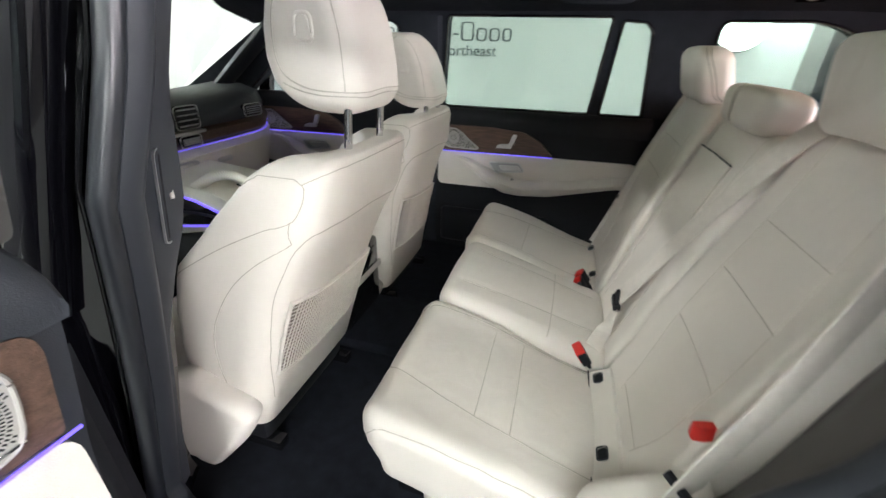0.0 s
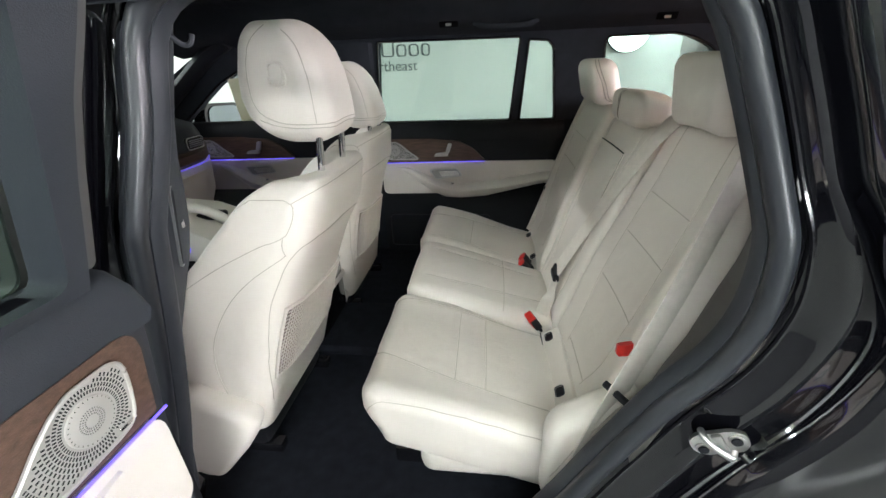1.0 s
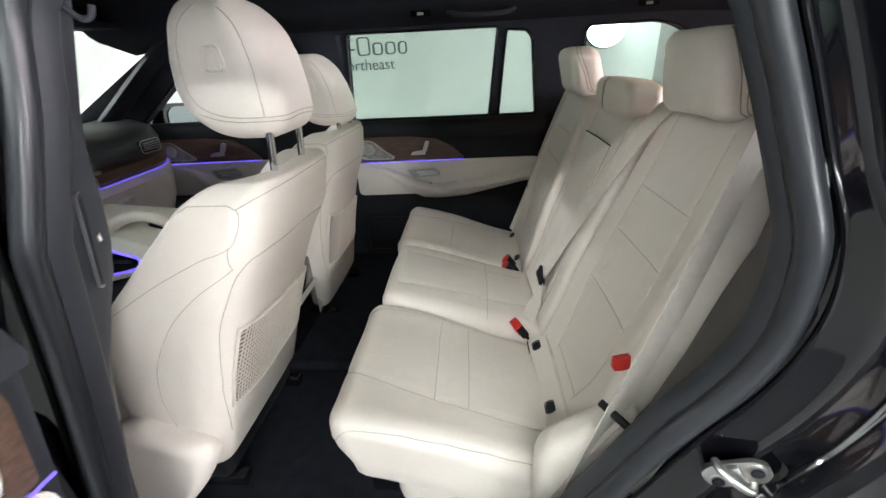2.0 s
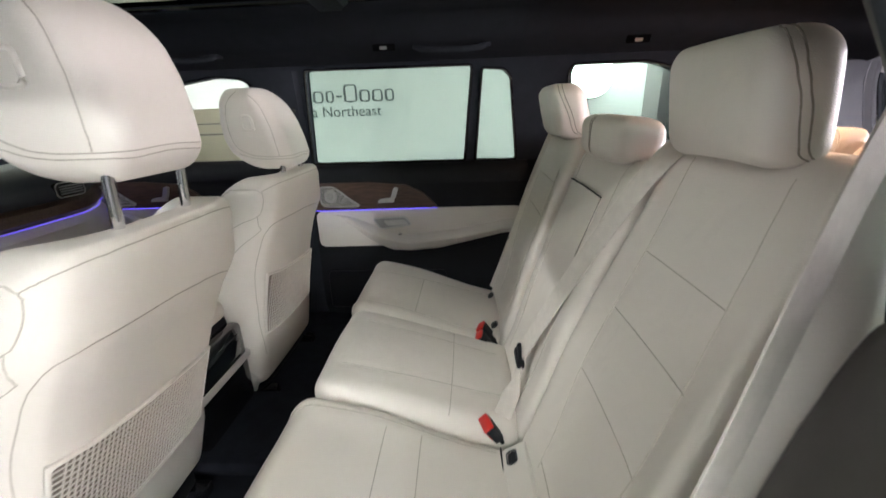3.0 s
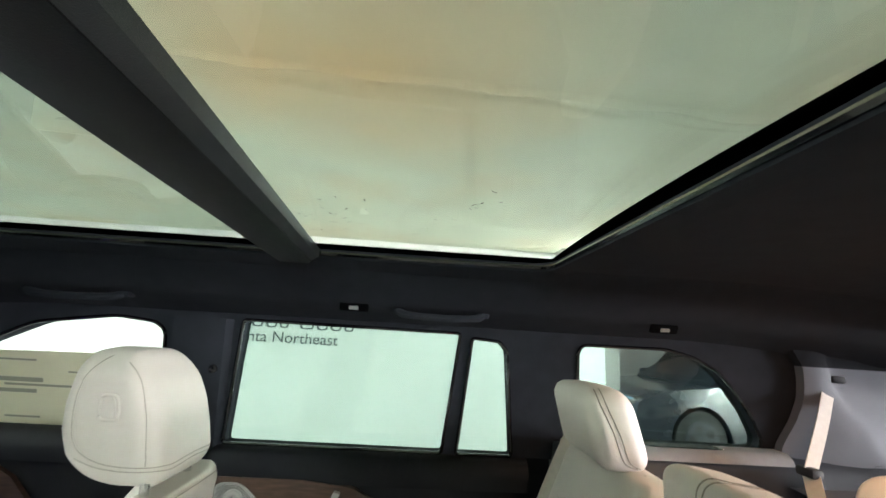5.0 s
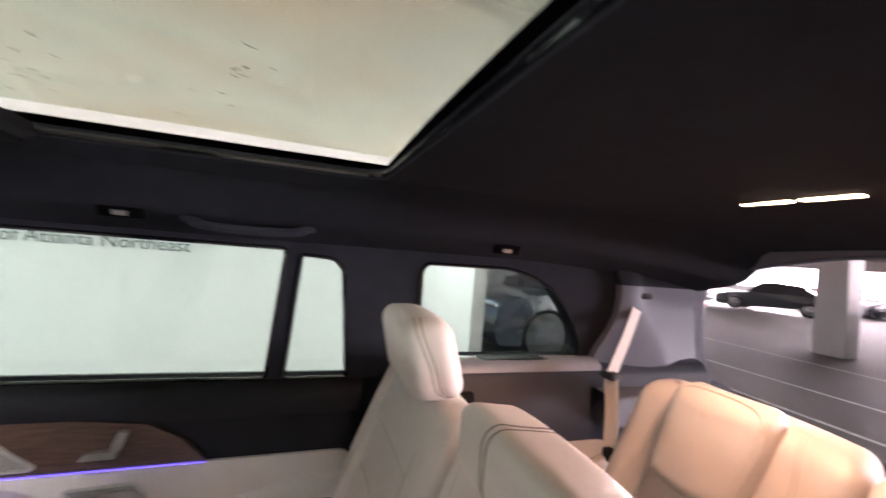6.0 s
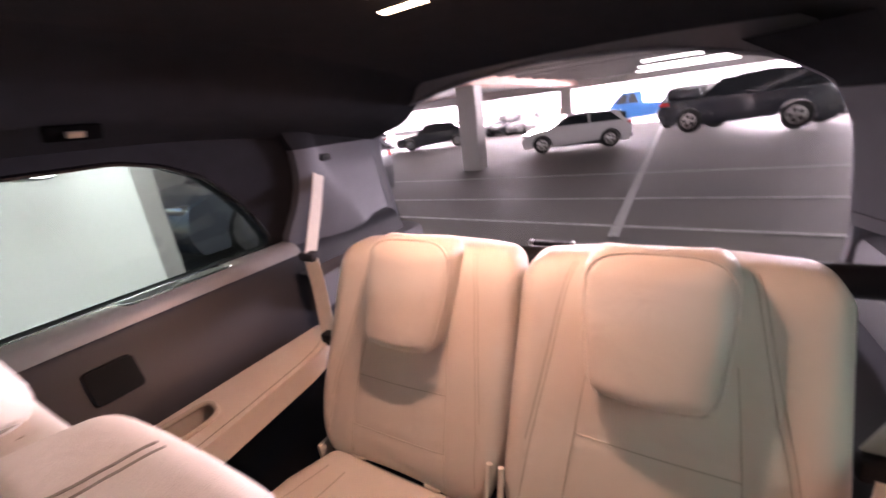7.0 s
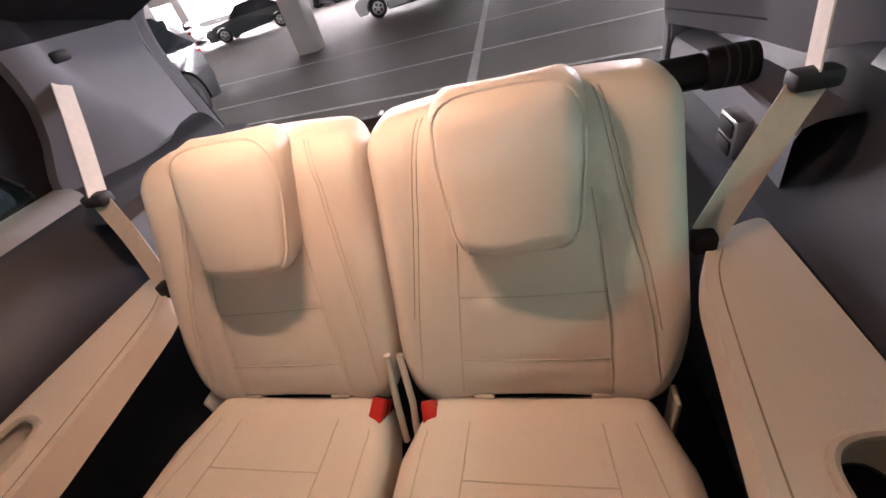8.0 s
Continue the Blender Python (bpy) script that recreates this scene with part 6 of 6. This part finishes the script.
sewn("lower_padding", pad((0.10, 0.045, 0.13), 0.04, 0.012, bol2), CREAM, side, seams=[[(0.66, -0.765, 0.62), (0.72, -0.765, 0.74), (0.80, -0.755, 0.86)]], depth=0.003, width=0.005, thread=PALE_THREAD)
rside = thing("side_bolster", "cream leather side bolster beside the closed rear door", "bolster")
sewn("padding", pad((0.055, 0.03, 0.36), 0.028, 0.014, lambda x, y, z: (x + FACE(z + 0.90) + 0.06, y + 0.735, z + 0.90)), CREAM, rside, seams=[[(FACE(z) + 0.01, 0.735, z) for z in (0.62, 0.8, 1.0, 1.2)]], depth=0.002, width=0.005, thread=PALE_THREAD)


# ---------- belts ----------
def buckle(at, turn, label):
    b = thing("belt_buckle", label, "buckle", "belt buckles")
    m = Matrix.Translation(at) @ turn
    part("body", box((-0.013, -0.027, -0.03), (0.013, 0.027, 0.022), 0.005), BLACK_TRIM, b, m=m)
    part("press_button", box((-0.0150, -0.025, -0.014), (0.0125, 0.025, 0.027), 0.004), RED, b, "red press button", m=m)
    part("slot", box((-0.0158, -0.017, 0.008), (-0.0148, 0.017, 0.012), 0.0), BLACK_TRIM, b, m=m)
    part("stalk", box((-0.006, -0.018, -0.07), (0.006, 0.018, -0.03), 0.003), BLACK_TRIM, b, m=m)
    return b


buckle((0.668, -0.215, 0.688), pose(0, 0, 0, 0, -34, 18), "black belt buckle with red button between cushions")
buckle((0.665, 0.195, 0.690), pose(0, 0, 0, 0, -40, -6), "black belt buckle with red button between cushions")
buckle((0.672, 0.250, 0.692), pose(0, 0, 0, 0, -40, -14), "black belt buckle with red button between cushions")
rel = thing("seat_release", "small red seat release handle beside the seat bolster", "handle")
part("grip", loft([[(x, -0.668 + y, z + h) for y, z in ((-w, 0.928), (w, 0.928), (w, 0.950), (-w * 0.6, 0.954))] for x, w, h in ((0.796, 0.005, 0.0), (0.800, 0.010, -0.003), (0.815, 0.012, 0.0), (0.828, 0.010, 0.004))]), RED, rel)
buckle((1.425, 0.052, 0.865), pose(0, 0, 0, 0, -30, 0) @ pose(0, 0, 0, 0, 0, 78), "black belt buckle with red button, third row")
buckle((1.42, -0.053, 0.862), pose(0, 0, 0, 0, -30, 0) @ pose(0, 0, 0, 0, 0, 100), "black belt buckle with red button, third row")

mb = thing("seat_belt", "beige belt lying down the middle seat back", "seat belt", "seat belts")
part("webbing", ribbon(smooth_path([(FACE(1.385) + 0.06, -0.262, 1.388), (FACE(1.36) - 0.012, -0.258, 1.365), (FACE(1.2) - 0.034, -0.20, 1.2), (FACE(1.0) - 0.034, -0.125, 1.0), (FACE(0.80) - 0.030, -0.055, 0.80)], 8), 0.052, 0.0025, (-0.18, 0.93, 0.35)), BELT, mb)
part("webbing_end", ribbon(smooth_path([(FACE(0.80) - 0.026, -0.058, 0.80), (0.735, -0.11, 0.73), (0.70, -0.175, 0.69)], 6), 0.046, 0.0025, (0.2, 1, 0.6)), BELT, mb)
part("tongue", box((FACE(0.79) - 0.040, -0.095, 0.775), (FACE(0.79) - 0.018, -0.02, 0.80), 0.006), BLACK_TRIM, mb, "black belt tongue")
part("tongue_bar", tube([(FACE(0.79) - 0.03, -0.09, 0.785), (FACE(0.79) - 0.03, -0.055, 0.83), (FACE(0.79) - 0.03, -0.02, 0.79)], 0.006, 8), BLACK_TRIM, mb)

nb = thing("seat_belt", "beige belt running down beside the door opening", "seat belt", "seat belts")
part("webbing", ribbon(smooth_path([(1.04, -0.615, 1.50), (0.985, -0.635, 1.37), (0.885, -0.69, 1.10), (0.795, -0.735, 0.89), (0.715, -0.765, 0.66)], 8), 0.072, 0.0025, (0.75, 0.45, -0.2)), BELT, nb)
part("loop", tube([(0.765, -0.72, 0.885), (0.80, -0.765, 0.875), (0.83, -0.79, 0.86), (0.85, -0.78, 0.85)], 0.008, 8), BLACK_TRIM, nb, "black belt loop")
fb = thing("seat_belt", "beige belt running down from the far pillar behind the headrest", "seat belt", "seat belts")
part("webbing", ribbon(smooth_path([(0.985, 0.60, 1.385), (0.96, 0.63, 1.34), (0.885, 0.70, 1.10), (0.80, 0.755, 0.80), (0.74, 0.77, 0.62)], 8), 0.05, 0.0025, (0.75, -0.45, -0.2)), BELT, fb)
part("loop", box((0.80, 0.735, 0.86), (0.83, 0.775, 0.89), 0.008), BLACK_TRIM, fb)
for s in (1, -1):
    tb = thing("seat_belt", "beige third-row belt through a guide on the side panel", "seat belt", "seat belts")
    part("webbing", ribbon(smooth_path([(1.905, s * 0.775, 1.535), (1.80, s * 0.715, 1.41), (1.695, s * 0.668, 1.275)], 8), 0.046, 0.0025, (1, s * 0.1, -0.6)), BELT, tb)
    part("lower_webbing", ribbon(smooth_path([(1.695, s * 0.668, 1.275), (1.65, s * 0.605, 1.19), (1.585, s * 0.528, 1.10)], 8), 0.046, 0.0025, (0.35, -s * 0.55, 0.45)), BELT, tb)
    part("anchor_tongue", box((1.565, s * 0.505, 1.075), (1.595, s * 0.54, 1.11), 0.006), BLACK_TRIM, tb, "black belt tongue")
    part("guide", box((1.675, s * 0.64, 1.262), (1.712, s * 0.70, 1.29), 0.008), GREY_TRIM, tb, "grey belt guide")
    part("anchor", box((1.885, s * 0.745, 1.53), (1.935, s * 0.80, 1.555), 0.008), BLACK_TRIM, tb, "black belt slot")


# ---------- third row ----------
FACE3 = lambda z: 1.445 + (z - 0.88) * 0.5


def third_seat(s, label):
    seat = thing("rear_seat", label, "car seat", "third-row seats")
    y0, y1 = 0.004, 0.50
    yc, hw = (y0 + y1) / 2, (y1 - y0) / 2

    def shape(x, y, z):
        zz = z + 1.085
        q = (y / hw)
        low = np.clip((1.0 - zz) / 0.16, 0, 1)
        yy = y * (1 - 0.19 * low ** 2) + yc - 0.012 * low
        xx = FACE3(zz) + x + 0.065
        xx = xx - 0.020 * np.abs(q) ** 3 + 0.014 * np.exp(-((zz - 0.86) / 0.04) ** 2)
        return xx, s * yy, zz + 0.012 * np.cos(q * 1.4)
    v = lambda y, z, o=0.0: (FACE3(z) + o, s * y, z)
    seams = [[v(0.112, 1.34), v(0.093, 1.26), v(0.080, 1.17), v(0.056, 1.025), v(0.044, 0.915)], [v(0.104, 1.34), v(0.085, 1.26), v(0.071, 1.17), v(0.047, 1.025)],
             [v(0.378, 1.34), v(0.391, 1.272), v(0.411, 1.164), v(0.430, 1.075), v(0.442, 0.99), v(0.446, 0.91)], [v(0.386, 1.34), v(0.400, 1.272), v(0.421, 1.164), v(0.440, 1.075), v(0.452, 0.99)],
             [v(0.150, 1.20), v(0.134, 1.06), v(0.124, 0.963), v(0.115, 0.88)], [v(0.365, 1.20), v(0.377, 1.05), v(0.376, 0.95), v(0.374, 0.88)],
             [v(0.134, 1.054), v(0.25, 1.050), v(0.376, 1.050)], [v(0.122, 0.949), v(0.25, 0.945), v(0.376, 0.946)]]
    b = sewn("backrest", pad((0.065, hw, 0.242), 0.045, 0.01, shape), CREAM, seat, seams=seams, depth=0.0045, width=0.0055, thread=PALE_THREAD, stitch=0.0012)
    for y in (0.15, 0.36):
        part("cover_clip", box((FACE3(0.872) + 0.010, s * y - 0.020, 0.862), (FACE3(0.872) + 0.03, s * y + 0.020, 0.876), 0.004), CREAM_TRIM, b)

    def hshape(x, y, z):
        top = np.clip((z + 0.11) / 0.22, 0, 1)
        yy = y * (0.86 + 0.14 * np.clip(top * 1.6, 0, 1))
        zz = z + 1.257
        return FACE3(zz) - 0.020 + x - 0.016 * (1 - (y / 0.12) ** 2) + 0.008 * (1 - top), s * (yy + 0.247), zz + 0.05 * x
    h = lambda y, z, o=-0.05: (FACE3(z) + o, s * y, z)
    loop = ["loop"] + [h(0.247 + 0.106 * math.copysign(abs(math.cos(a)) ** 0.5, math.cos(a)) * (0.93 if math.sin(a) < 0 else 1), 1.257 + 0.103 * math.copysign(abs(math.sin(a)) ** 0.5, math.sin(a))) for a in np.linspace(0, 2 * math.pi, 29)[:-1]]
    sewn("headrest", pad((0.048, 0.115, 0.110), 0.036, 0.008, hshape), CREAM, seat, "cream leather headrest folded low over the back", seams=[loop], depth=0.0015, width=0.004, thread=CREAM_TRIM, stitch=0.0030)

    def cshape(x, y, z):
        xx = x + 1.215
        zz = z + 0.80 + 0.10 * (1.42 - xx) + 0.012 * (np.abs(y) / 0.23) ** 3
        back = np.clip((xx - 1.33) / 0.1, 0, 1)
        return xx, s * (y * (1 - 0.12 * back) + 0.242), zz
    w = lambda x, y: (x, s * y, 0.885 + 0.10 * (1.42 - x))
    sewn("cushion", pad((0.255, 0.232, 0.075), 0.045, 0.012, cshape), CREAM, seat, seams=[[w(1.40, 0.13), w(1.2, 0.125), w(1.0, 0.12)], [w(1.40, 0.35), w(1.2, 0.365), w(1.0, 0.38)], [w(1.30, 0.13), w(1.30, 0.36)], [w(1.40, 0.40), w(1.2, 0.43), w(1.0, 0.445)], [w(1.38, 0.055), w(1.2, 0.05), w(1.0, 0.045)]], depth=0.0035, width=0.005, thread=PALE_THREAD, stitch=0.0012)
    part("seat_base", box((1.0, s * 0.03, 0.46), (1.42, s * 0.46, 0.75), 0.03), BLACK_TRIM, seat)
    part("hinge_cover", box((1.43, s * 0.466, 0.72), (1.47, s * 0.476, 0.88), 0.004), CREAM_TRIM, seat)
    return seat


third_seat(-1, "cream leather third-row seat lit by the dome lamp")
third_seat(1, "cream leather third-row seat beside the closed side")
gap = thing("belt_holder", "cream plastic strap holders between the third-row seats", "holder")
for s in (1, -1):
    part("strap", tube([(1.47, s * 0.012, 0.98), (1.435, s * 0.016, 0.88), (1.40, s * 0.012, 0.80)], 0.007, 8), CREAM_TRIM, gap)

# luggage area: cover roller, socket panel
roll = thing("luggage_roller", "black luggage cover roller behind the third row", "roller")
part("tube", cyl((1.95, -0.62, 1.222), (1.95, 0.66, 1.222), 0.034, 20, bevel=0.006), BLACK_TRIM, roll)
part("end_cap", cyl((1.95, -0.71, 1.222), (1.95, -0.62, 1.222), 0.040, 20, bevel=0.008), BLACK_TRIM, roll)
for k in range(3):
    part("rib", cyl((1.95, -0.690 + 0.018 * k, 1.222), (1.95, -0.686 + 0.018 * k, 1.222), 0.0406, 24), GREY_TRIM, roll)
for s in (1, -1):
    wall_y = lambda x, z, s=s: s * (0.672 + 0.012 * math.sin(4 * x) + (0.05 if s > 0 else 0.0) * (x - 1.7))
    lg = structure("luggage_side", loft([[(x, wall_y(x, z), z) for z in (0.46, 0.6, 0.8, 1.0, 1.12, 1.17)] + [(x, wall_y(x, 1.2) + s * d, z) for d, z in ((0.008, 1.19), (0.03, 1.20), (0.10, 1.205))] for x in np.linspace(1.71, 2.34, 12)], closed=False, caps=False), PILLAR, "light grey trimmed side of the luggage area", "trim", True)
latch = thing("tailgate_latch", "small black latch with bright ends on the tailgate sill", "latch")
part("bar", box((2.355, 0.075, 1.112), (2.385, 0.215, 1.130), 0.004), BLACK_TRIM, latch)
for y in (0.062, 0.217):
    part("end", box((2.353, y, 1.110), (2.387, y + 0.012, 1.133), 0.003), SATIN, latch)
sock = thing("socket_panel", "grey panel with two switches in the luggage area", "switch panel")
part("plate", box((1.845, -0.690, 1.065), (1.925, -0.655, 1.150), 0.006), STEEL, sock)
for z in (1.075, 1.112):
    part("switch", box((1.853, -0.660, z), (1.917, -0.651, z + 0.030), 0.004), BLACK_TRIM, sock)
part("socket", box((1.85, -0.66, 1.025), (1.90, -0.652, 1.055), 0.006), BLACK_TRIM, sock)

# ---------- roof details ----------
dome = thing("dome_lamp", "lit warm dome lamp in the black headliner", "lamp")
part("bezel", box((1.551, -0.024, 1.7985), (1.579, 0.194, 1.812), 0.003), LINER, dome)
for s in (1, -1):
    part("lens", box((1.556, 0.085 + s * 0.053 - 0.046, 1.7950), (1.574, 0.085 + s * 0.053 + 0.046, 1.7988), 0.0015), LAMP, dome, "glowing warm lens")


def clip(x, y, z, label):
    c = thing("coat_hook", label, "hook", "coat hooks")
    m = Matrix.Translation((x, y, z)) @ pose(0, 0, 0, 30, 0, 0)
    part("recess", box((-0.042, -0.004, -0.014), (0.042, 0.006, 0.014), 0.005), VOID, c, m=m)
    part("tab", box((-0.013, -0.010, -0.005), (0.013, -0.004, 0.006), 0.002), STEEL, c, "pale metal tab", m=m)


clip(0.315, 0.60, 1.675, "black coat hook with a pale tab above the rear door")
clip(1.23, 0.60, 1.665, "black coat hook with a pale tab above the third row")
for x0, x1 in ((0.44, 0.69), (-0.60, -0.34)):
    g = thing("grab_handle", "black folded grab handle above the door", "handle", "grab handles")
    part("grip", tube(smooth_path([(x0, 0.612, 1.672), (x0 + 0.03, 0.598, 1.660), ((x0 + x1) / 2, 0.594, 1.656), (x1 - 0.03, 0.598, 1.660), (x1, 0.612, 1.672)], 6), 0.012, 8), LINER, g)
    for x in (x0, x1):
        part("mount", box((x - 0.02, 0.604, 1.662), (x + 0.02, 0.64, 1.695), 0.008), LINER, g)
knob = thing("belt_height_knob", "small black belt height knob on the far pillar", "knob")
part("knob", cyl((-0.13, 0.79, 1.47), (-0.13, 0.76, 1.465), 0.014, 12, bevel=0.003), GLOSS, knob)
structure("pillar_right", loft([[(x + dx, s_y, z) for dx, s_y in ((-0.09, side_y(z) + 0.0), (-0.085, side_y(z) - 0.035), (0.0, side_y(z) - 0.05), (0.075, side_y(z) - 0.035), (0.085, side_y(z) + 0.0))] for x, z in ((-0.205, 0.46), (-0.205, 1.0), (-0.20, 1.22), (-0.185, 1.42), (-0.17, 1.62))]), LINER, "black trim on the far middle pillar", "trim", True)

# ---------- dashboard and console ----------
bow = lambda y: 0.05 * (abs(y) / 0.8) ** 2 + 0.17 * min(1, max(0, (abs(y) - 0.50) / 0.30)) ** 1.6
dash = thing("dashboard", "black and wood dashboard with cream lower half and light strip", "dashboard")
prof = [(-1.85, 1.15), (-1.60, 1.235), (-1.30, 1.285), (-1.10, 1.285), (-1.00, 1.255), (-0.965, 1.20), (-0.97, 1.165)]
part("top", loft([[(x - bow(y), y, z) for x, z in prof + [(-1.4, 1.1), (-1.85, 1.1)]] for y in np.linspace(-0.82, 0.83, 24)]), GREY_TRIM, dash)
part("wood_band", loft([[(x - bow(y), y, z) for x, z in ((-0.972, 1.165), (-0.950, 1.15), (-0.945, 1.115), (-0.960, 1.100), (-1.1, 1.10), (-1.1, 1.165))] for y in np.linspace(-0.82, 0.83, 24)]), WOOD, dash, "brown wood band")
part("light_strip", tube([(-0.948 - bow(y), y, 1.097) for y in np.linspace(-0.8, 0.82, 24)], 0.0018, 6), STRIP, dash, "violet glowing light strip")
part("lower", loft([[(x - bow(y), y, z) for x, z in ((-0.97, 1.093), (-0.945, 1.06), (-0.96, 0.93), (-1.02, 0.80), (-1.3, 0.75), (-1.3, 1.093))] for y in np.linspace(-0.82, 0.83, 24)]), CREAM_TRIM, dash, "cream padded lower half")
part("glovebox_latch", box((-0.962, 0.19, 1.003), (-0.940, 0.275, 1.028), 0.010), STEEL, dash)


def dash_vent(y, z, w, h, x=-0.955):
    v = part("vent", box((x - 0.02, y - w, z - h), (x + 0.012, y + w, z + h), 0.02, 3), GLOSS, dash, "black air vent with metal slats")
    part("vent_rim", tube([(x + 0.0125, a, b) for a, b in rounded([(y - w, z - h), (y + w, z - h), (y + w, z + h), (y - w, z + h)], 0.018)], 0.0022, 6, True), STEEL, v)
    part("opening", box((x + 0.008, y - w + 0.008, z - h + 0.008), (x + 0.0145, y + w - 0.008, z + h - 0.008), 0.012, 3), BLACK_TRIM, v)
    for k in range(4):
        zz = z - h + 0.014 + k * (2 * h - 0.028) / 3
        part("slat", box((x + 0.012, y - w + 0.012, zz - 0.0025), (x + 0.018, y + w - 0.012, zz + 0.0025), 0.001), SATIN, v)


dash_vent(0.49, 1.20, 0.06, 0.028, -0.985)
dash_vent(0.095, 1.215, 0.058, 0.045, -0.972)
dash_vent(0.065, 1.128, 0.052, 0.024, -0.945)
part("trim_bar", box((-0.975, -0.05, 1.152), (-0.935, 0.155, 1.166), 0.005), STEEL, dash)
part("switch_bar", box((-0.965, -0.10, 1.03), (-0.925, 0.075, 1.05), 0.008), STEEL, dash)
dash_vent(-0.08, 1.195, 0.055, 0.04, -0.965)
part("screen", box((-1.02, -0.70, 1.21), (-0.985, 0.02, 1.36), 0.01), SCREEN, dash, "dark wide screen")
console = thing("centre_console", "cream centre console with a blue lit tray and grab handles", "console")
part("body", box((-0.98, -0.148, 0.46), (-0.20, 0.148, 0.83), 0.03, 3), BLACK_TRIM, console, "black lower sides")
top_z = lambda x: float(np.interp(x, (-1.10, -0.95, -0.80, -0.68, -0.60, -0.45, -0.30), (1.05, 1.035, 1.022, 1.012, 0.985, 0.92, 0.86)))
low_z = lambda x: float(np.interp(x, (-1.10, -0.85, -0.65, -0.50, -0.30), (0.80, 0.82, 0.865, 0.85, 0.80)))
part("surround", loft([[(x, y, z) for y, z in ((-0.150, low_z(x)), (-0.157, low_z(x) + 0.01), (-0.157, top_z(x) - 0.02), (-0.148, top_z(x) - 0.004), (-0.13, top_z(x)), (0.13, top_z(x)), (0.148, top_z(x) - 0.004), (0.157, top_z(x) - 0.02), (0.157, low_z(x) + 0.01), (0.150, low_z(x)))] for x in np.linspace(-1.10, -0.30, 18)]), CREAM_TRIM, console)
pocket = rounded([(-1.02, 0.905), (-0.95, 0.958), (-0.84, 0.985), (-0.74, 0.972), (-0.615, 0.932), (-0.628, 0.897), (-0.70, 0.878), (-0.85, 0.855), (-0.98, 0.862)], 0.018)
for s in (1, -1):
    side_pocket = part("side_pocket", plate(pocket, [], lambda u, v, t, s=s: (u, s * (0.1585 - t), v), 0.008), GLOSS, console, "black side pocket")
    part("pocket_light", tube([(u, s * 0.160, v) for u, v in pocket], 0.0042, 6, True), STRIP, side_pocket, "blue glowing edge")
    part("pocket_lip", tube(smooth_path([(-0.98, s * 0.163, 0.895), (-0.88, s * 0.166, 0.915), (-0.75, s * 0.166, 0.925), (-0.65, s * 0.162, 0.92)], 6), 0.008, 8, flat=0.5), BLACK_TRIM, side_pocket)
part("control_pad", box((-0.66, -0.035, 0.985), (-0.56, 0.035, 1.012), 0.01), BLACK_TRIM, console)
part("grab_handle", tube(smooth_path([(-0.80, -0.118, 0.985), (-0.72, -0.126, 1.03), (-0.64, -0.130, 1.068), (-0.56, -0.130, 1.074), (-0.48, -0.128, 1.04), (-0.40, -0.126, 0.97), (-0.37, -0.126, 0.88)], 6), 0.019, 12, up=(0, 1, 0)), CREAM_TRIM, console)
part("arm_lid", box((-0.50, -0.135, 0.815), (-0.19, 0.135, 0.885), 0.03, 4), CREAM, console)
part("rear_face", box((-0.21, -0.14, 0.50), (-0.155, 0.14, 0.80), 0.02), GLOSS, console, "gloss black rear climate panel")
part("rear_frame", box((-0.20, -0.145, 0.66), (-0.148, 0.145, 0.685), 0.006), CREAM_TRIM, console)
part("rear_screen", box((-0.157, -0.10, 0.70), (-0.150, 0.10, 0.77), 0.006), SCREEN, console)
wheel_ring = thing("steering_wheel", "black leather steering wheel", "steering wheel")
part("rim", tube([(-0.78 + 0.07 * math.sin(a), -0.41 + 0.185 * math.cos(a), 1.05 + 0.17 * math.sin(a)) for a in np.linspace(0, 2 * math.pi, 41)[:-1]], 0.015, 10, True, up=(1, 0, 0)), BLACK_TRIM, wheel_ring)
part("hub", box((-0.83, -0.48, 0.99), (-0.77, -0.34, 1.09), 0.03), BLACK_TRIM, wheel_ring)
part("column", cyl((-0.80, -0.41, 1.04), (-1.0, -0.41, 0.99), 0.05, 16), BLACK_TRIM, wheel_ring)
